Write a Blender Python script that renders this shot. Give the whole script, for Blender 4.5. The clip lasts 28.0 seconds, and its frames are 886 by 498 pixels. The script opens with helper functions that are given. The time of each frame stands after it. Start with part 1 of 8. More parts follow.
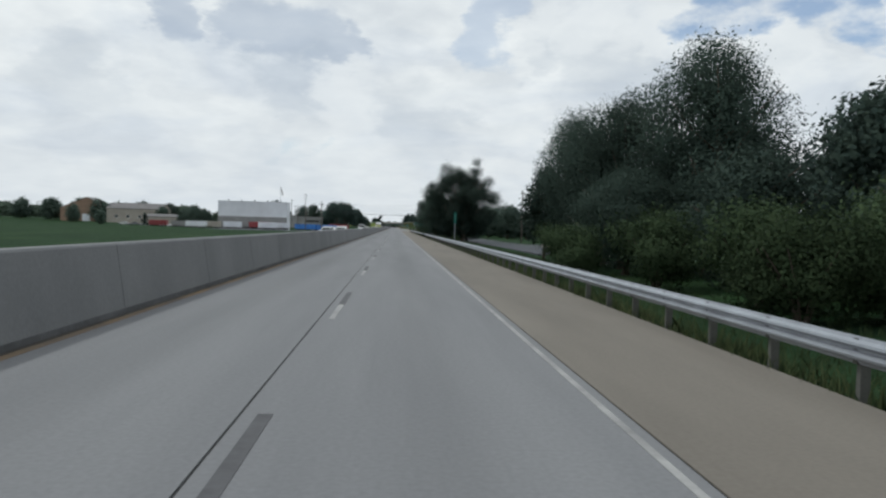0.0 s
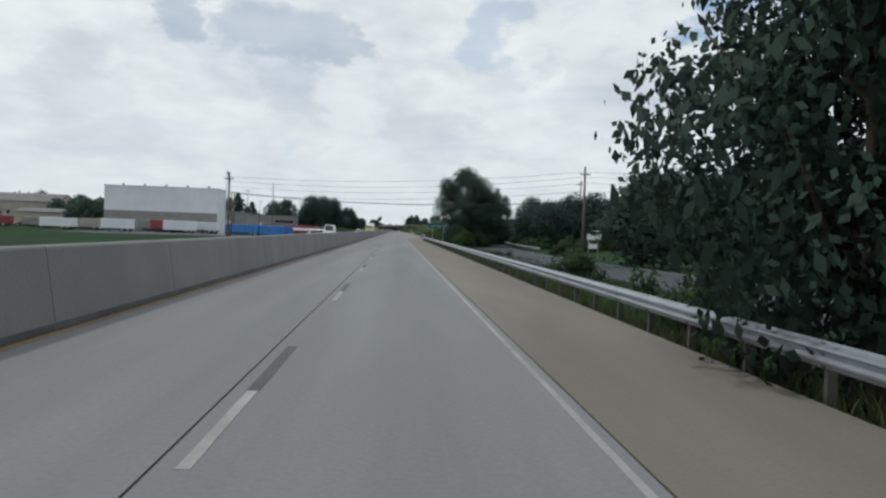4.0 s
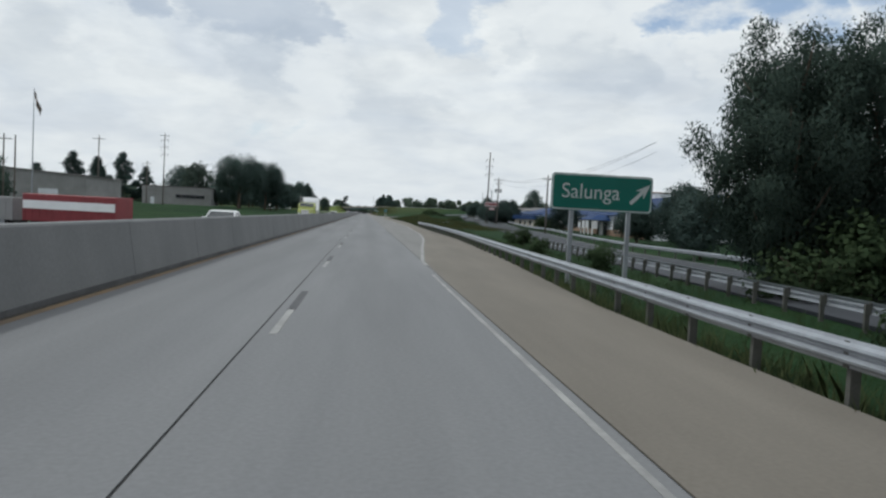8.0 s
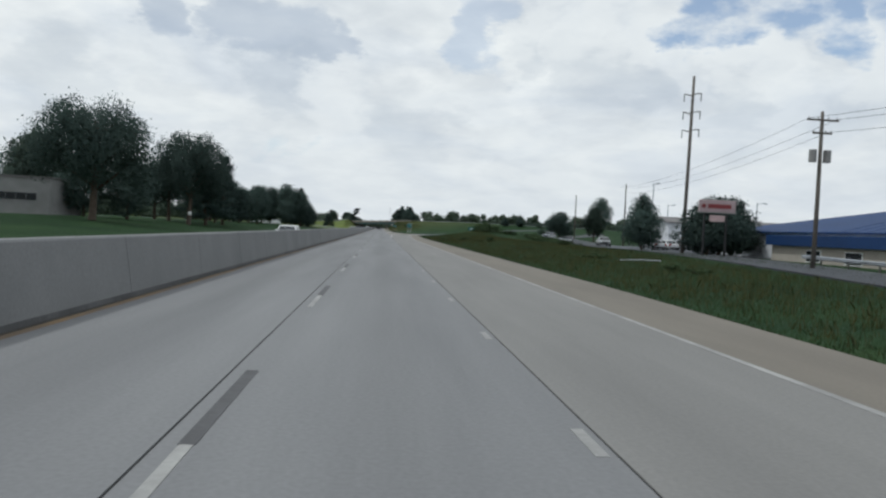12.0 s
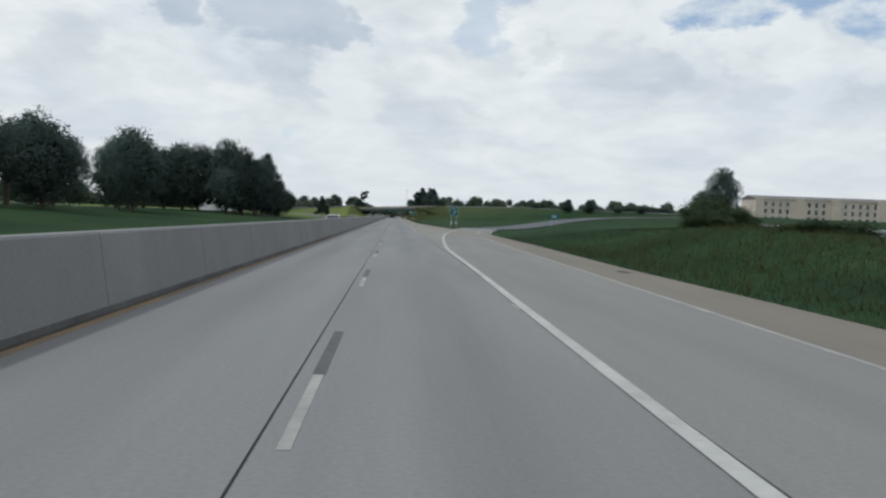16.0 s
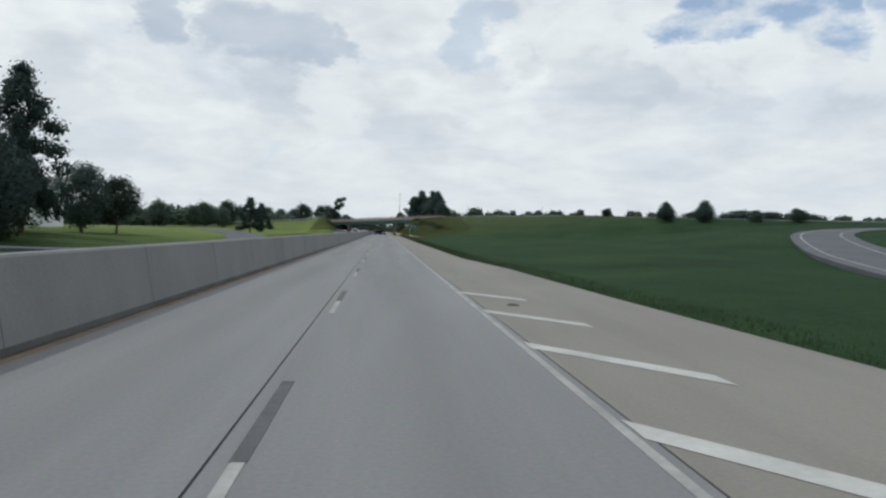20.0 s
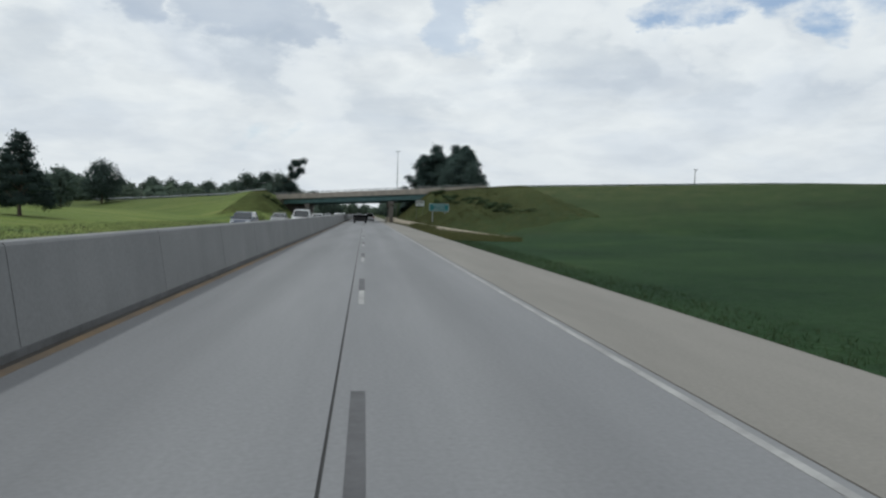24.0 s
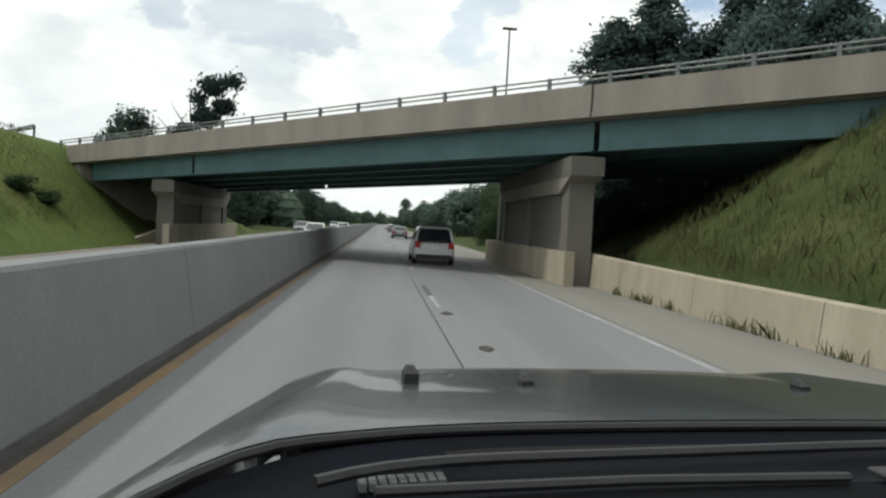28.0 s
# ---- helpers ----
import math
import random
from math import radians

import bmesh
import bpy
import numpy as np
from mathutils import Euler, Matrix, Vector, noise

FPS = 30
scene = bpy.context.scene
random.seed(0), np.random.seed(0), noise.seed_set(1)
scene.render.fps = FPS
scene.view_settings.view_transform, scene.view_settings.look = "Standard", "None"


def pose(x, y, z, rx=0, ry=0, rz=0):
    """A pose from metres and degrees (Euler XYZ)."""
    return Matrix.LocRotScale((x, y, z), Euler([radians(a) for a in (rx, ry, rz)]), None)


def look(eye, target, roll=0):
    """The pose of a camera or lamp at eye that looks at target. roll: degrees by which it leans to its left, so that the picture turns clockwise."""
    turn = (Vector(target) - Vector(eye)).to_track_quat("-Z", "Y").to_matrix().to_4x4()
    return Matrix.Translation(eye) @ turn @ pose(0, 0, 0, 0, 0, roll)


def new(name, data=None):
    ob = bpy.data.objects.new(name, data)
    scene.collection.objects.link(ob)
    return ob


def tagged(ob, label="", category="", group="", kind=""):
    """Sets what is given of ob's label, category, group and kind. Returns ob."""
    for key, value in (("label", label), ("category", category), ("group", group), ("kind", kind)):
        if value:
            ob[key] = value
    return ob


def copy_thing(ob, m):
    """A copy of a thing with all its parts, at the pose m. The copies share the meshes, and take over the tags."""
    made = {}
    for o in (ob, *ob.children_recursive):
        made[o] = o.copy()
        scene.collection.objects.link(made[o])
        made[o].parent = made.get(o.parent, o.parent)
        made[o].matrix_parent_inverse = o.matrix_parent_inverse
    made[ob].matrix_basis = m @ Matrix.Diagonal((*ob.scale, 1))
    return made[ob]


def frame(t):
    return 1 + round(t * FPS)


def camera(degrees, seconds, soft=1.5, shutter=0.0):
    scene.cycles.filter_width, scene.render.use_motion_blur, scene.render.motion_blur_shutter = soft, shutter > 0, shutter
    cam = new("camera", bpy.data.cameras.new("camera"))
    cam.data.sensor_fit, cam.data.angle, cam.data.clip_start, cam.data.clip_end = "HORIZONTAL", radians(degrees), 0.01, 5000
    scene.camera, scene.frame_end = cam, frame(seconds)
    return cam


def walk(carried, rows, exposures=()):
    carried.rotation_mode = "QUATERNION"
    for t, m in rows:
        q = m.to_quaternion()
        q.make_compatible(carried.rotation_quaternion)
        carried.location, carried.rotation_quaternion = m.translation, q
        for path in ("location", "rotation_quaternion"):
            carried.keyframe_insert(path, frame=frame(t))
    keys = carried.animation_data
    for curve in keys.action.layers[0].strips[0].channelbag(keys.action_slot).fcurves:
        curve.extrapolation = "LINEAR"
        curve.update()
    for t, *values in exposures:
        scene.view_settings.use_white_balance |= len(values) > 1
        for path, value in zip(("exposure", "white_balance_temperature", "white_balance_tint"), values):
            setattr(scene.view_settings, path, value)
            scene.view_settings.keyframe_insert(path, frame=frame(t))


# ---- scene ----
cam = camera(63.33, 28.0, soft=2.4, shutter=0.0)
PATH = [
    (0.0, pose(1.374, -0.00, 1.760, 88.312, -1.649, -3.786)),
    (0.5, pose(1.405, 14.54, 1.760, 88.107, -1.866, -3.812)),
    (1.0, pose(1.436, 29.09, 1.760, 87.690, -1.189, -4.033)),
    (1.5, pose(1.453, 43.66, 1.760, 87.455, -2.304, -4.140)),
    (2.0, pose(1.489, 58.32, 1.760, 87.989, -2.439, -3.255)),
    (2.5, pose(1.534, 73.15, 1.760, 88.038, -2.324, -3.089)),
    (3.0, pose(1.583, 88.08, 1.760, 88.531, -2.249, -3.733)),
    (3.5, pose(1.637, 103.04, 1.760, 88.835, -2.411, -3.023)),
    (4.0, pose(1.690, 117.99, 1.760, 88.594, -2.128, -3.661)),
    (4.5, pose(1.731, 132.91, 1.760, 88.353, -2.040, -4.299)),
    (5.0, pose(1.752, 147.79, 1.760, 88.113, -1.948, -4.937)),
    (5.5, pose(1.742, 162.58, 1.760, 87.872, -1.643, -5.575)),
    (6.0, pose(1.691, 177.27, 1.760, 87.502, -1.602, -6.448)),
    (6.5, pose(1.596, 191.82, 1.760, 87.393, -1.895, -6.842)),
    (7.0, pose(1.502, 206.26, 1.760, 87.359, -0.955, -7.480)),
    (7.5, pose(1.437, 220.62, 1.760, 87.434, -1.870, -7.048)),
    (8.0, pose(1.434, 234.96, 1.760, 87.353, -2.934, -6.139)),
    (8.5, pose(1.468, 249.36, 1.760, 87.334, -2.327, -5.939)),
    (9.0, pose(1.518, 263.82, 1.760, 87.448, -1.980, -6.073)),
    (9.5, pose(1.551, 278.36, 1.760, 87.767, -2.305, -6.357)),
    (10.0, pose(1.637, 292.94, 1.760, 88.367, -2.138, -5.766)),
    (10.5, pose(1.685, 307.54, 1.760, 88.108, -1.706, -5.634)),
    (11.0, pose(1.701, 322.18, 1.760, 88.135, -1.592, -6.579)),
    (11.5, pose(1.691, 336.88, 1.760, 87.804, -1.785, -6.608)),
    (12.0, pose(1.650, 351.60, 1.760, 88.503, -2.884, -4.936)),
    (12.5, pose(1.571, 366.35, 1.760, 88.322, -2.816, -4.126)),
    (13.0, pose(1.472, 381.13, 1.760, 88.048, -2.242, -4.477)),
    (13.5, pose(1.364, 395.97, 1.760, 87.774, -2.120, -4.829)),
    (14.0, pose(1.256, 410.87, 1.760, 87.500, -2.172, -5.180)),
    (14.5, pose(1.156, 425.85, 1.760, 87.226, -2.517, -5.532)),
    (15.0, pose(1.076, 440.92, 1.760, 87.478, -2.281, -4.262)),
    (15.5, pose(1.021, 456.10, 1.760, 87.250, -2.136, -4.171)),
    (16.0, pose(0.986, 471.39, 1.760, 87.441, -2.251, -3.856)),
    (16.5, pose(0.971, 486.80, 1.760, 87.392, -1.993, -4.214)),
    (17.0, pose(0.995, 502.28, 1.760, 88.433, -1.987, -4.778)),
    (17.5, pose(1.054, 517.72, 1.760, 88.843, -3.126, -4.149)),
    (18.0, pose(1.153, 533.18, 1.760, 89.052, -2.766, -3.599)),
    (18.5, pose(1.300, 548.70, 1.760, 88.477, -1.893, -3.568)),
    (19.0, pose(1.360, 564.28, 1.760, 87.837, -0.945, -3.934)),
    (19.5, pose(1.332, 579.94, 1.760, 88.462, -1.623, -4.545)),
    (20.0, pose(1.268, 595.65, 1.760, 88.611, -1.455, -4.776)),
    (20.5, pose(1.227, 611.37, 1.760, 89.868, -1.477, -3.810)),
    (21.0, pose(1.178, 627.03, 1.760, 88.087, -1.096, -7.491)),
    (21.5, pose(1.089, 642.56, 1.760, 87.862, -1.806, -7.236)),
    (22.0, pose(0.968, 657.97, 1.760, 87.637, -1.985, -6.981)),
    (22.5, pose(0.818, 673.29, 1.760, 87.412, -2.037, -6.727)),
    (23.0, pose(0.645, 688.52, 1.760, 87.187, -2.079, -6.472)),
    (23.5, pose(0.453, 703.68, 1.760, 86.962, -2.204, -6.217)),
    (24.0, pose(0.249, 718.80, 1.760, 87.325, -1.795, -6.230)),
    (24.5, pose(0.044, 733.88, 1.760, 87.765, -2.107, -6.430)),
    (25.0, pose(-0.180, 748.93, 1.760, 87.895, -1.227, -6.587)),
    (25.5, pose(-0.442, 763.94, 1.760, 87.781, -1.797, -6.454)),
    (26.0, pose(-0.687, 778.96, 1.760, 87.773, -2.166, -6.307)),
    (26.5, pose(-0.885, 794.03, 1.760, 88.093, -1.922, -6.048)),
    (27.0, pose(-1.032, 809.11, 1.760, 88.395, -2.843, -5.771)),
    (27.5, pose(-1.103, 824.17, 1.760, 87.779, -2.356, -5.112)),
    (28.0, pose(-1.139, 839.22, 1.760, 88.149, -3.014, -5.102)),
]
walk(cam, PATH, [(0.0, -0.10, 5990, 6), (24.5, -0.08, 5990, 6), (27.0, 0.12, 6180, 4), (28.0, 0.32, 6380, 3)])

# ---- light ----
SUN_DIR = Vector((-0.60, 0.03, 1.0)).normalized()
sun = new("sun", bpy.data.lights.new("sun", "SUN"))
sun.data.energy, sun.data.angle, sun.data.color = 1.5, radians(3.0), (1.0, 0.95, 0.87)
sun.matrix_world = look(SUN_DIR * 100, (0, 0, 0))

world = bpy.data.worlds.new("sky")
scene.world = world
world.use_nodes = True


def build_sky():
    nt = world.node_tree
    N, L = nt.nodes, nt.links
    N.clear()
    out = N.new("ShaderNodeOutputWorld")
    bg = N.new("ShaderNodeBackground")
    sky = N.new("ShaderNodeTexSky")
    sky.sky_type, sky.sun_disc = "NISHITA", False
    sky.sun_elevation = math.asin(SUN_DIR.z)
    sky.sun_rotation = math.atan2(SUN_DIR.x, SUN_DIR.y)
    tint = N.new("ShaderNodeMix")
    tint.data_type, tint.blend_type = "RGBA", "MULTIPLY"
    tint.inputs[0].default_value = 1.0
    L.new(sky.outputs[0], tint.inputs[6])
    tint.inputs[7].default_value = (0.13, 0.13, 0.13, 1)
    co = N.new("ShaderNodeTexCoord")
    sep = N.new("ShaderNodeSeparateXYZ")
    L.new(co.outputs["Generated"], sep.inputs[0])

    def math_node(op, a, b):
        n = N.new("ShaderNodeMath")
        n.operation = op
        for k, v in ((0, a), (1, b)):
            if isinstance(v, (int, float)):
                n.inputs[k].default_value = v
            else:
                L.new(v, n.inputs[k])
        return n.outputs[0]

    # flattened heaps of cloud
    flat = N.new("ShaderNodeMapping")
    flat.inputs["Scale"].default_value = (1.0, 1.0, 2.1)
    L.new(co.outputs["Generated"], flat.inputs[0])

    def cloud_noise(scale, detail, rough, dx, dist=0.0, src=None):
        mp = N.new("ShaderNodeMapping")
        mp.inputs["Location"].default_value = (dx, dx * 0.37, 0)
        L.new(flat.outputs[0], mp.inputs[0])
        n = N.new("ShaderNodeTexNoise")
        n.inputs["Scale"].default_value, n.inputs["Detail"].default_value = scale, detail
        n.inputs["Roughness"].default_value, n.inputs["Distortion"].default_value = rough, dist
        L.new(mp.outputs[0], n.inputs["Vector"])
        return n

    def ramp(fac, a, b, c0, c1):
        r = N.new("ShaderNodeValToRGB")
        e = r.color_ramp.elements
        e[0].position, e[1].position = a, b
        e[0].color, e[1].color = (*c0, 1), (*c1, 1)
        L.new(fac, r.inputs[0])
        return r.outputs[0]

    def vmath(op, a, b):
        n = N.new("ShaderNodeVectorMath")
        n.operation = op
        for k, v in ((0, a), (1, b)):
            if isinstance(v, tuple):
                n.inputs[k].default_value = v
            else:
                L.new(v, n.inputs[k])
        return n

    # the direction, frayed by noise, so that gaps and heaps get torn, billowing edges
    fray = vmath("MULTIPLY", vmath("SUBTRACT", cloud_noise(7.0, 8, 0.58, 3.1).outputs["Color"], (0.5, 0.5, 0.5)).outputs[0], (0.27, 0.27, 0.15)).outputs[0]
    torn = vmath("NORMALIZE", vmath("ADD", co.outputs["Generated"], fray).outputs[0], (0, 0, 0)).outputs[0]

    def heap(spots):
        """A soft mask about some directions, each with its radius in degrees."""
        acc = None
        for d, r in spots:
            dot = vmath("DOT_PRODUCT", torn, tuple(Vector(d).normalized())).outputs["Value"]
            mr = N.new("ShaderNodeMapRange")
            mr.interpolation_type = "SMOOTHSTEP"
            mr.inputs["From Min"].default_value, mr.inputs["From Max"].default_value = math.cos(radians(r * 1.35)), math.cos(radians(r * 0.55))
            L.new(dot, mr.inputs["Value"])
            acc = mr.outputs[0] if acc is None else math_node("MAXIMUM", acc, mr.outputs[0])
        return acc

    def blend(fac, a, b):
        m = N.new("ShaderNodeMix")
        m.data_type = "RGBA"
        for k, v in ((0, fac), (6, a), (7, b)):
            if isinstance(v, tuple):
                m.inputs[k].default_value = (*v, 1)
            else:
                L.new(v, m.inputs[k])
        return m.outputs[2]

    # a deck of small heaps in perspective: the layer is met further off towards the horizon
    lift = math_node("ADD", sep.outputs[2], 0.24)
    plane = N.new("ShaderNodeCombineXYZ")
    L.new(math_node("DIVIDE", sep.outputs[0], lift), plane.inputs[0])
    L.new(math_node("DIVIDE", sep.outputs[1], lift), plane.inputs[1])

    def deck(scale, detail, rough, dist, seed):
        n = N.new("ShaderNodeTexNoise")
        n.noise_dimensions = "3D"
        mp = N.new("ShaderNodeMapping")
        mp.inputs["Location"].default_value = (seed, seed * 0.6, seed * 0.3)
        L.new(plane.outputs[0], mp.inputs[0])
        n.inputs["Scale"].default_value, n.inputs["Detail"].default_value = scale, detail
        n.inputs["Roughness"].default_value, n.inputs["Distortion"].default_value = rough, dist
        L.new(mp.outputs[0], n.inputs["Vector"])
        return n.outputs["Fac"]

    bubble = N.new("ShaderNodeTexVoronoi")
    bubble.feature = "SMOOTH_F1"
    bubble.inputs["Scale"].default_value, bubble.inputs["Smoothness"].default_value = 15.0, 0.55
    puff_co = N.new("ShaderNodeMapping")
    puff_co.inputs["Scale"].default_value = (1.0, 1.0, 1.9)
    L.new(torn, puff_co.inputs[0])
    L.new(puff_co.outputs[0], bubble.inputs["Vector"])

    under = ramp(deck(2.1, 6, 0.52, 0.5, 4.7), 0.36, 0.56, (0.765, 0.775, 0.79), (0.90, 0.885, 0.855))
    tops = ramp(deck(4.6, 7, 0.56, 0.2, 1.9), 0.36, 0.60, (0.87, 0.88, 0.90), (1.06, 1.055, 1.045))
    shade = N.new("ShaderNodeMix")
    shade.data_type, shade.blend_type = "RGBA", "MULTIPLY"
    shade.inputs[0].default_value = 0.75
    L.new(under, shade.inputs[6])
    L.new(tops, shade.inputs[7])
    lumps = N.new("ShaderNodeMix")
    lumps.data_type, lumps.blend_type = "RGBA", "MULTIPLY"
    lumps.inputs[0].default_value = 0.55
    L.new(shade.outputs[2], lumps.inputs[6])
    L.new(ramp(bubble.outputs["Distance"], 0.10, 0.75, (1.05, 1.045, 1.035), (0.88, 0.895, 0.915)), lumps.inputs[7])
    shade = lumps.outputs[2]
    # broad grey-blue undersides, then bright crowns, then gaps to the blue
    shade = blend(math_node("MULTIPLY", heap((((-0.183, 0.949, 0.262), 2.3), ((-0.142, 0.96, 0.241), 2.2), ((-0.095, 0.968, 0.226), 1.7), ((-0.26, 0.93, 0.262), 1.6))), 0.55), shade, (0.40, 0.46, 0.56))
    shade = blend(math_node("MULTIPLY", heap((((-0.121, 0.973, 0.190), 2.2), ((-0.40, 0.905, 0.170), 3.0), ((0.264, 0.934, 0.232), 2.4), ((0.20, 0.95, 0.236), 1.6), ((0.316, 0.926, 0.205), 1.6), ((0.562, 0.807, 0.178), 2.2), ((0.44, 0.87, 0.182), 1.8), ((0.02, 0.99, 0.13), 2.4))), 0.30), shade, (0.50, 0.54, 0.59))
    shade = blend(math_node("MULTIPLY", heap((((0.189, 0.946, 0.272), 1.5), ((0.259, 0.923, 0.282), 2.3), ((0.335, 0.90, 0.268), 1.8), ((0.42, 0.875, 0.245), 1.6), ((0.46, 0.859, 0.220), 2.0), ((0.566, 0.795, 0.222), 2.6), ((-0.05, 0.985, 0.165), 2.5))), 0.62), shade, (0.90, 0.885, 0.855))
    wisps = ramp(cloud_noise(13.0, 7, 0.62, 5.5).outputs["Fac"], 0.36, 0.56, (0.25, 0.25, 0.25), (1, 1, 1))
    cover = ramp(cloud_noise(2.2, 10, 0.60, 7.3, 0.35).outputs["Fac"], 0.24, 0.33, (0, 0, 0), (1, 1, 1))
    clouds = blend(cover, tint.outputs[2], shade)
    clouds = blend(math_node("MULTIPLY", heap((((0.115, 0.957, 0.268), 1.9),)), 0.36), clouds, tint.outputs[2])
    clouds = blend(math_node("MULTIPLY", heap((((0.385, 0.884, 0.270), 1.5), ((0.42, 0.868, 0.272), 1.5), ((0.485, 0.835, 0.270), 2.1), ((0.535, 0.81, 0.258), 2.0), ((0.47, 0.83, 0.31), 2.6), ((0.40, 0.86, 0.315), 2.2), ((0.60, 0.74, 0.31), 4.0), ((-0.30, 0.80, 0.52), 6.0))), math_node("MULTIPLY", wisps, 0.78)), clouds, tint.outputs[2])
    # a bright, even haze low over the land
    low = ramp(sep.outputs[2], 0.0, 0.20, (1, 1, 1), (0, 0, 0))
    mix2 = N.new("ShaderNodeMix")
    mix2.data_type = "RGBA"
    L.new(math_node("MULTIPLY", low, 0.70), mix2.inputs[0])
    L.new(clouds, mix2.inputs[6])
    mix2.inputs[7].default_value = (0.79, 0.79, 0.785, 1)
    L.new(mix2.outputs[2], bg.inputs[0])
    bg.inputs[1].default_value = 1.0
    L.new(bg.outputs[0], out.inputs[0])


build_sky()

# ---- materials ----
def material(name, base, rough=0.7, metal=0.0, vary=0.18, scale=1.0, fine=25.0, bump=0.15, spec=0.4, second=None, patch=0.5, random_obj=0.0, island=0.0, coat=0.0):
    """A painted, cast or grown surface: large patches, fine grain and relief, at metre scale."""
    m = bpy.data.materials.new(name)
    m.use_nodes = True
    N, L = m.node_tree.nodes, m.node_tree.links
    b = N["Principled BSDF"]
    b.inputs["Roughness"].default_value, b.inputs["Metallic"].default_value = rough, metal
    b.inputs["Specular IOR Level"].default_value = spec
    b.inputs["Coat Weight"].default_value = coat
    co = N.new("ShaderNodeTexCoord")

    def tex(s, d=5, r=0.6):
        n = N.new("ShaderNodeTexNoise")
        n.inputs["Scale"].default_value, n.inputs["Detail"].default_value, n.inputs["Roughness"].default_value = s, d, r
        L.new(co.outputs["Object"], n.inputs["Vector"])
        return n.outputs["Fac"]

    big, small = tex(scale), tex(fine, 3)
    r = N.new("ShaderNodeValToRGB")
    e = r.color_ramp.elements
    e[0].position, e[1].position = 0.5 - patch * 0.4, 0.5 + patch * 0.4
    lo = tuple(c * (1 - vary) for c in base)
    hi = tuple(min(1, c * (1 + vary)) for c in base) if second is None else second
    e[0].color, e[1].color = (*lo, 1), (*hi, 1)
    L.new(big, r.inputs[0])
    col = r.outputs[0]

    def times(a, fac, lo_v, hi_v):
        mr = N.new("ShaderNodeMapRange")
        mr.inputs["To Min"].default_value, mr.inputs["To Max"].default_value = lo_v, hi_v
        L.new(fac, mr.inputs["Value"])
        mx = N.new("ShaderNodeMix")
        mx.data_type, mx.blend_type = "RGBA", "MULTIPLY"
        mx.inputs[0].default_value = 1.0
        L.new(a, mx.inputs[6])
        L.new(mr.outputs[0], mx.inputs[7])
        return mx.outputs[2]

    col = times(col, small, 1 - vary, 1 + vary)
    if random_obj:
        oi = N.new("ShaderNodeObjectInfo")
        col = times(col, oi.outputs["Random"], 1 - random_obj, 1 + random_obj)
    if island:
        ge = N.new("ShaderNodeNewGeometry")
        col = times(col, ge.outputs["Random Per Island"], 1 - island, 1 + island)
    L.new(col, b.inputs["Base Color"])
    if bump:
        bp = N.new("ShaderNodeBump")
        bp.inputs["Strength"].default_value, bp.inputs["Distance"].default_value = bump, 0.02
        L.new(small, bp.inputs["Height"])
        L.new(bp.outputs[0], b.inputs["Normal"])
    return m


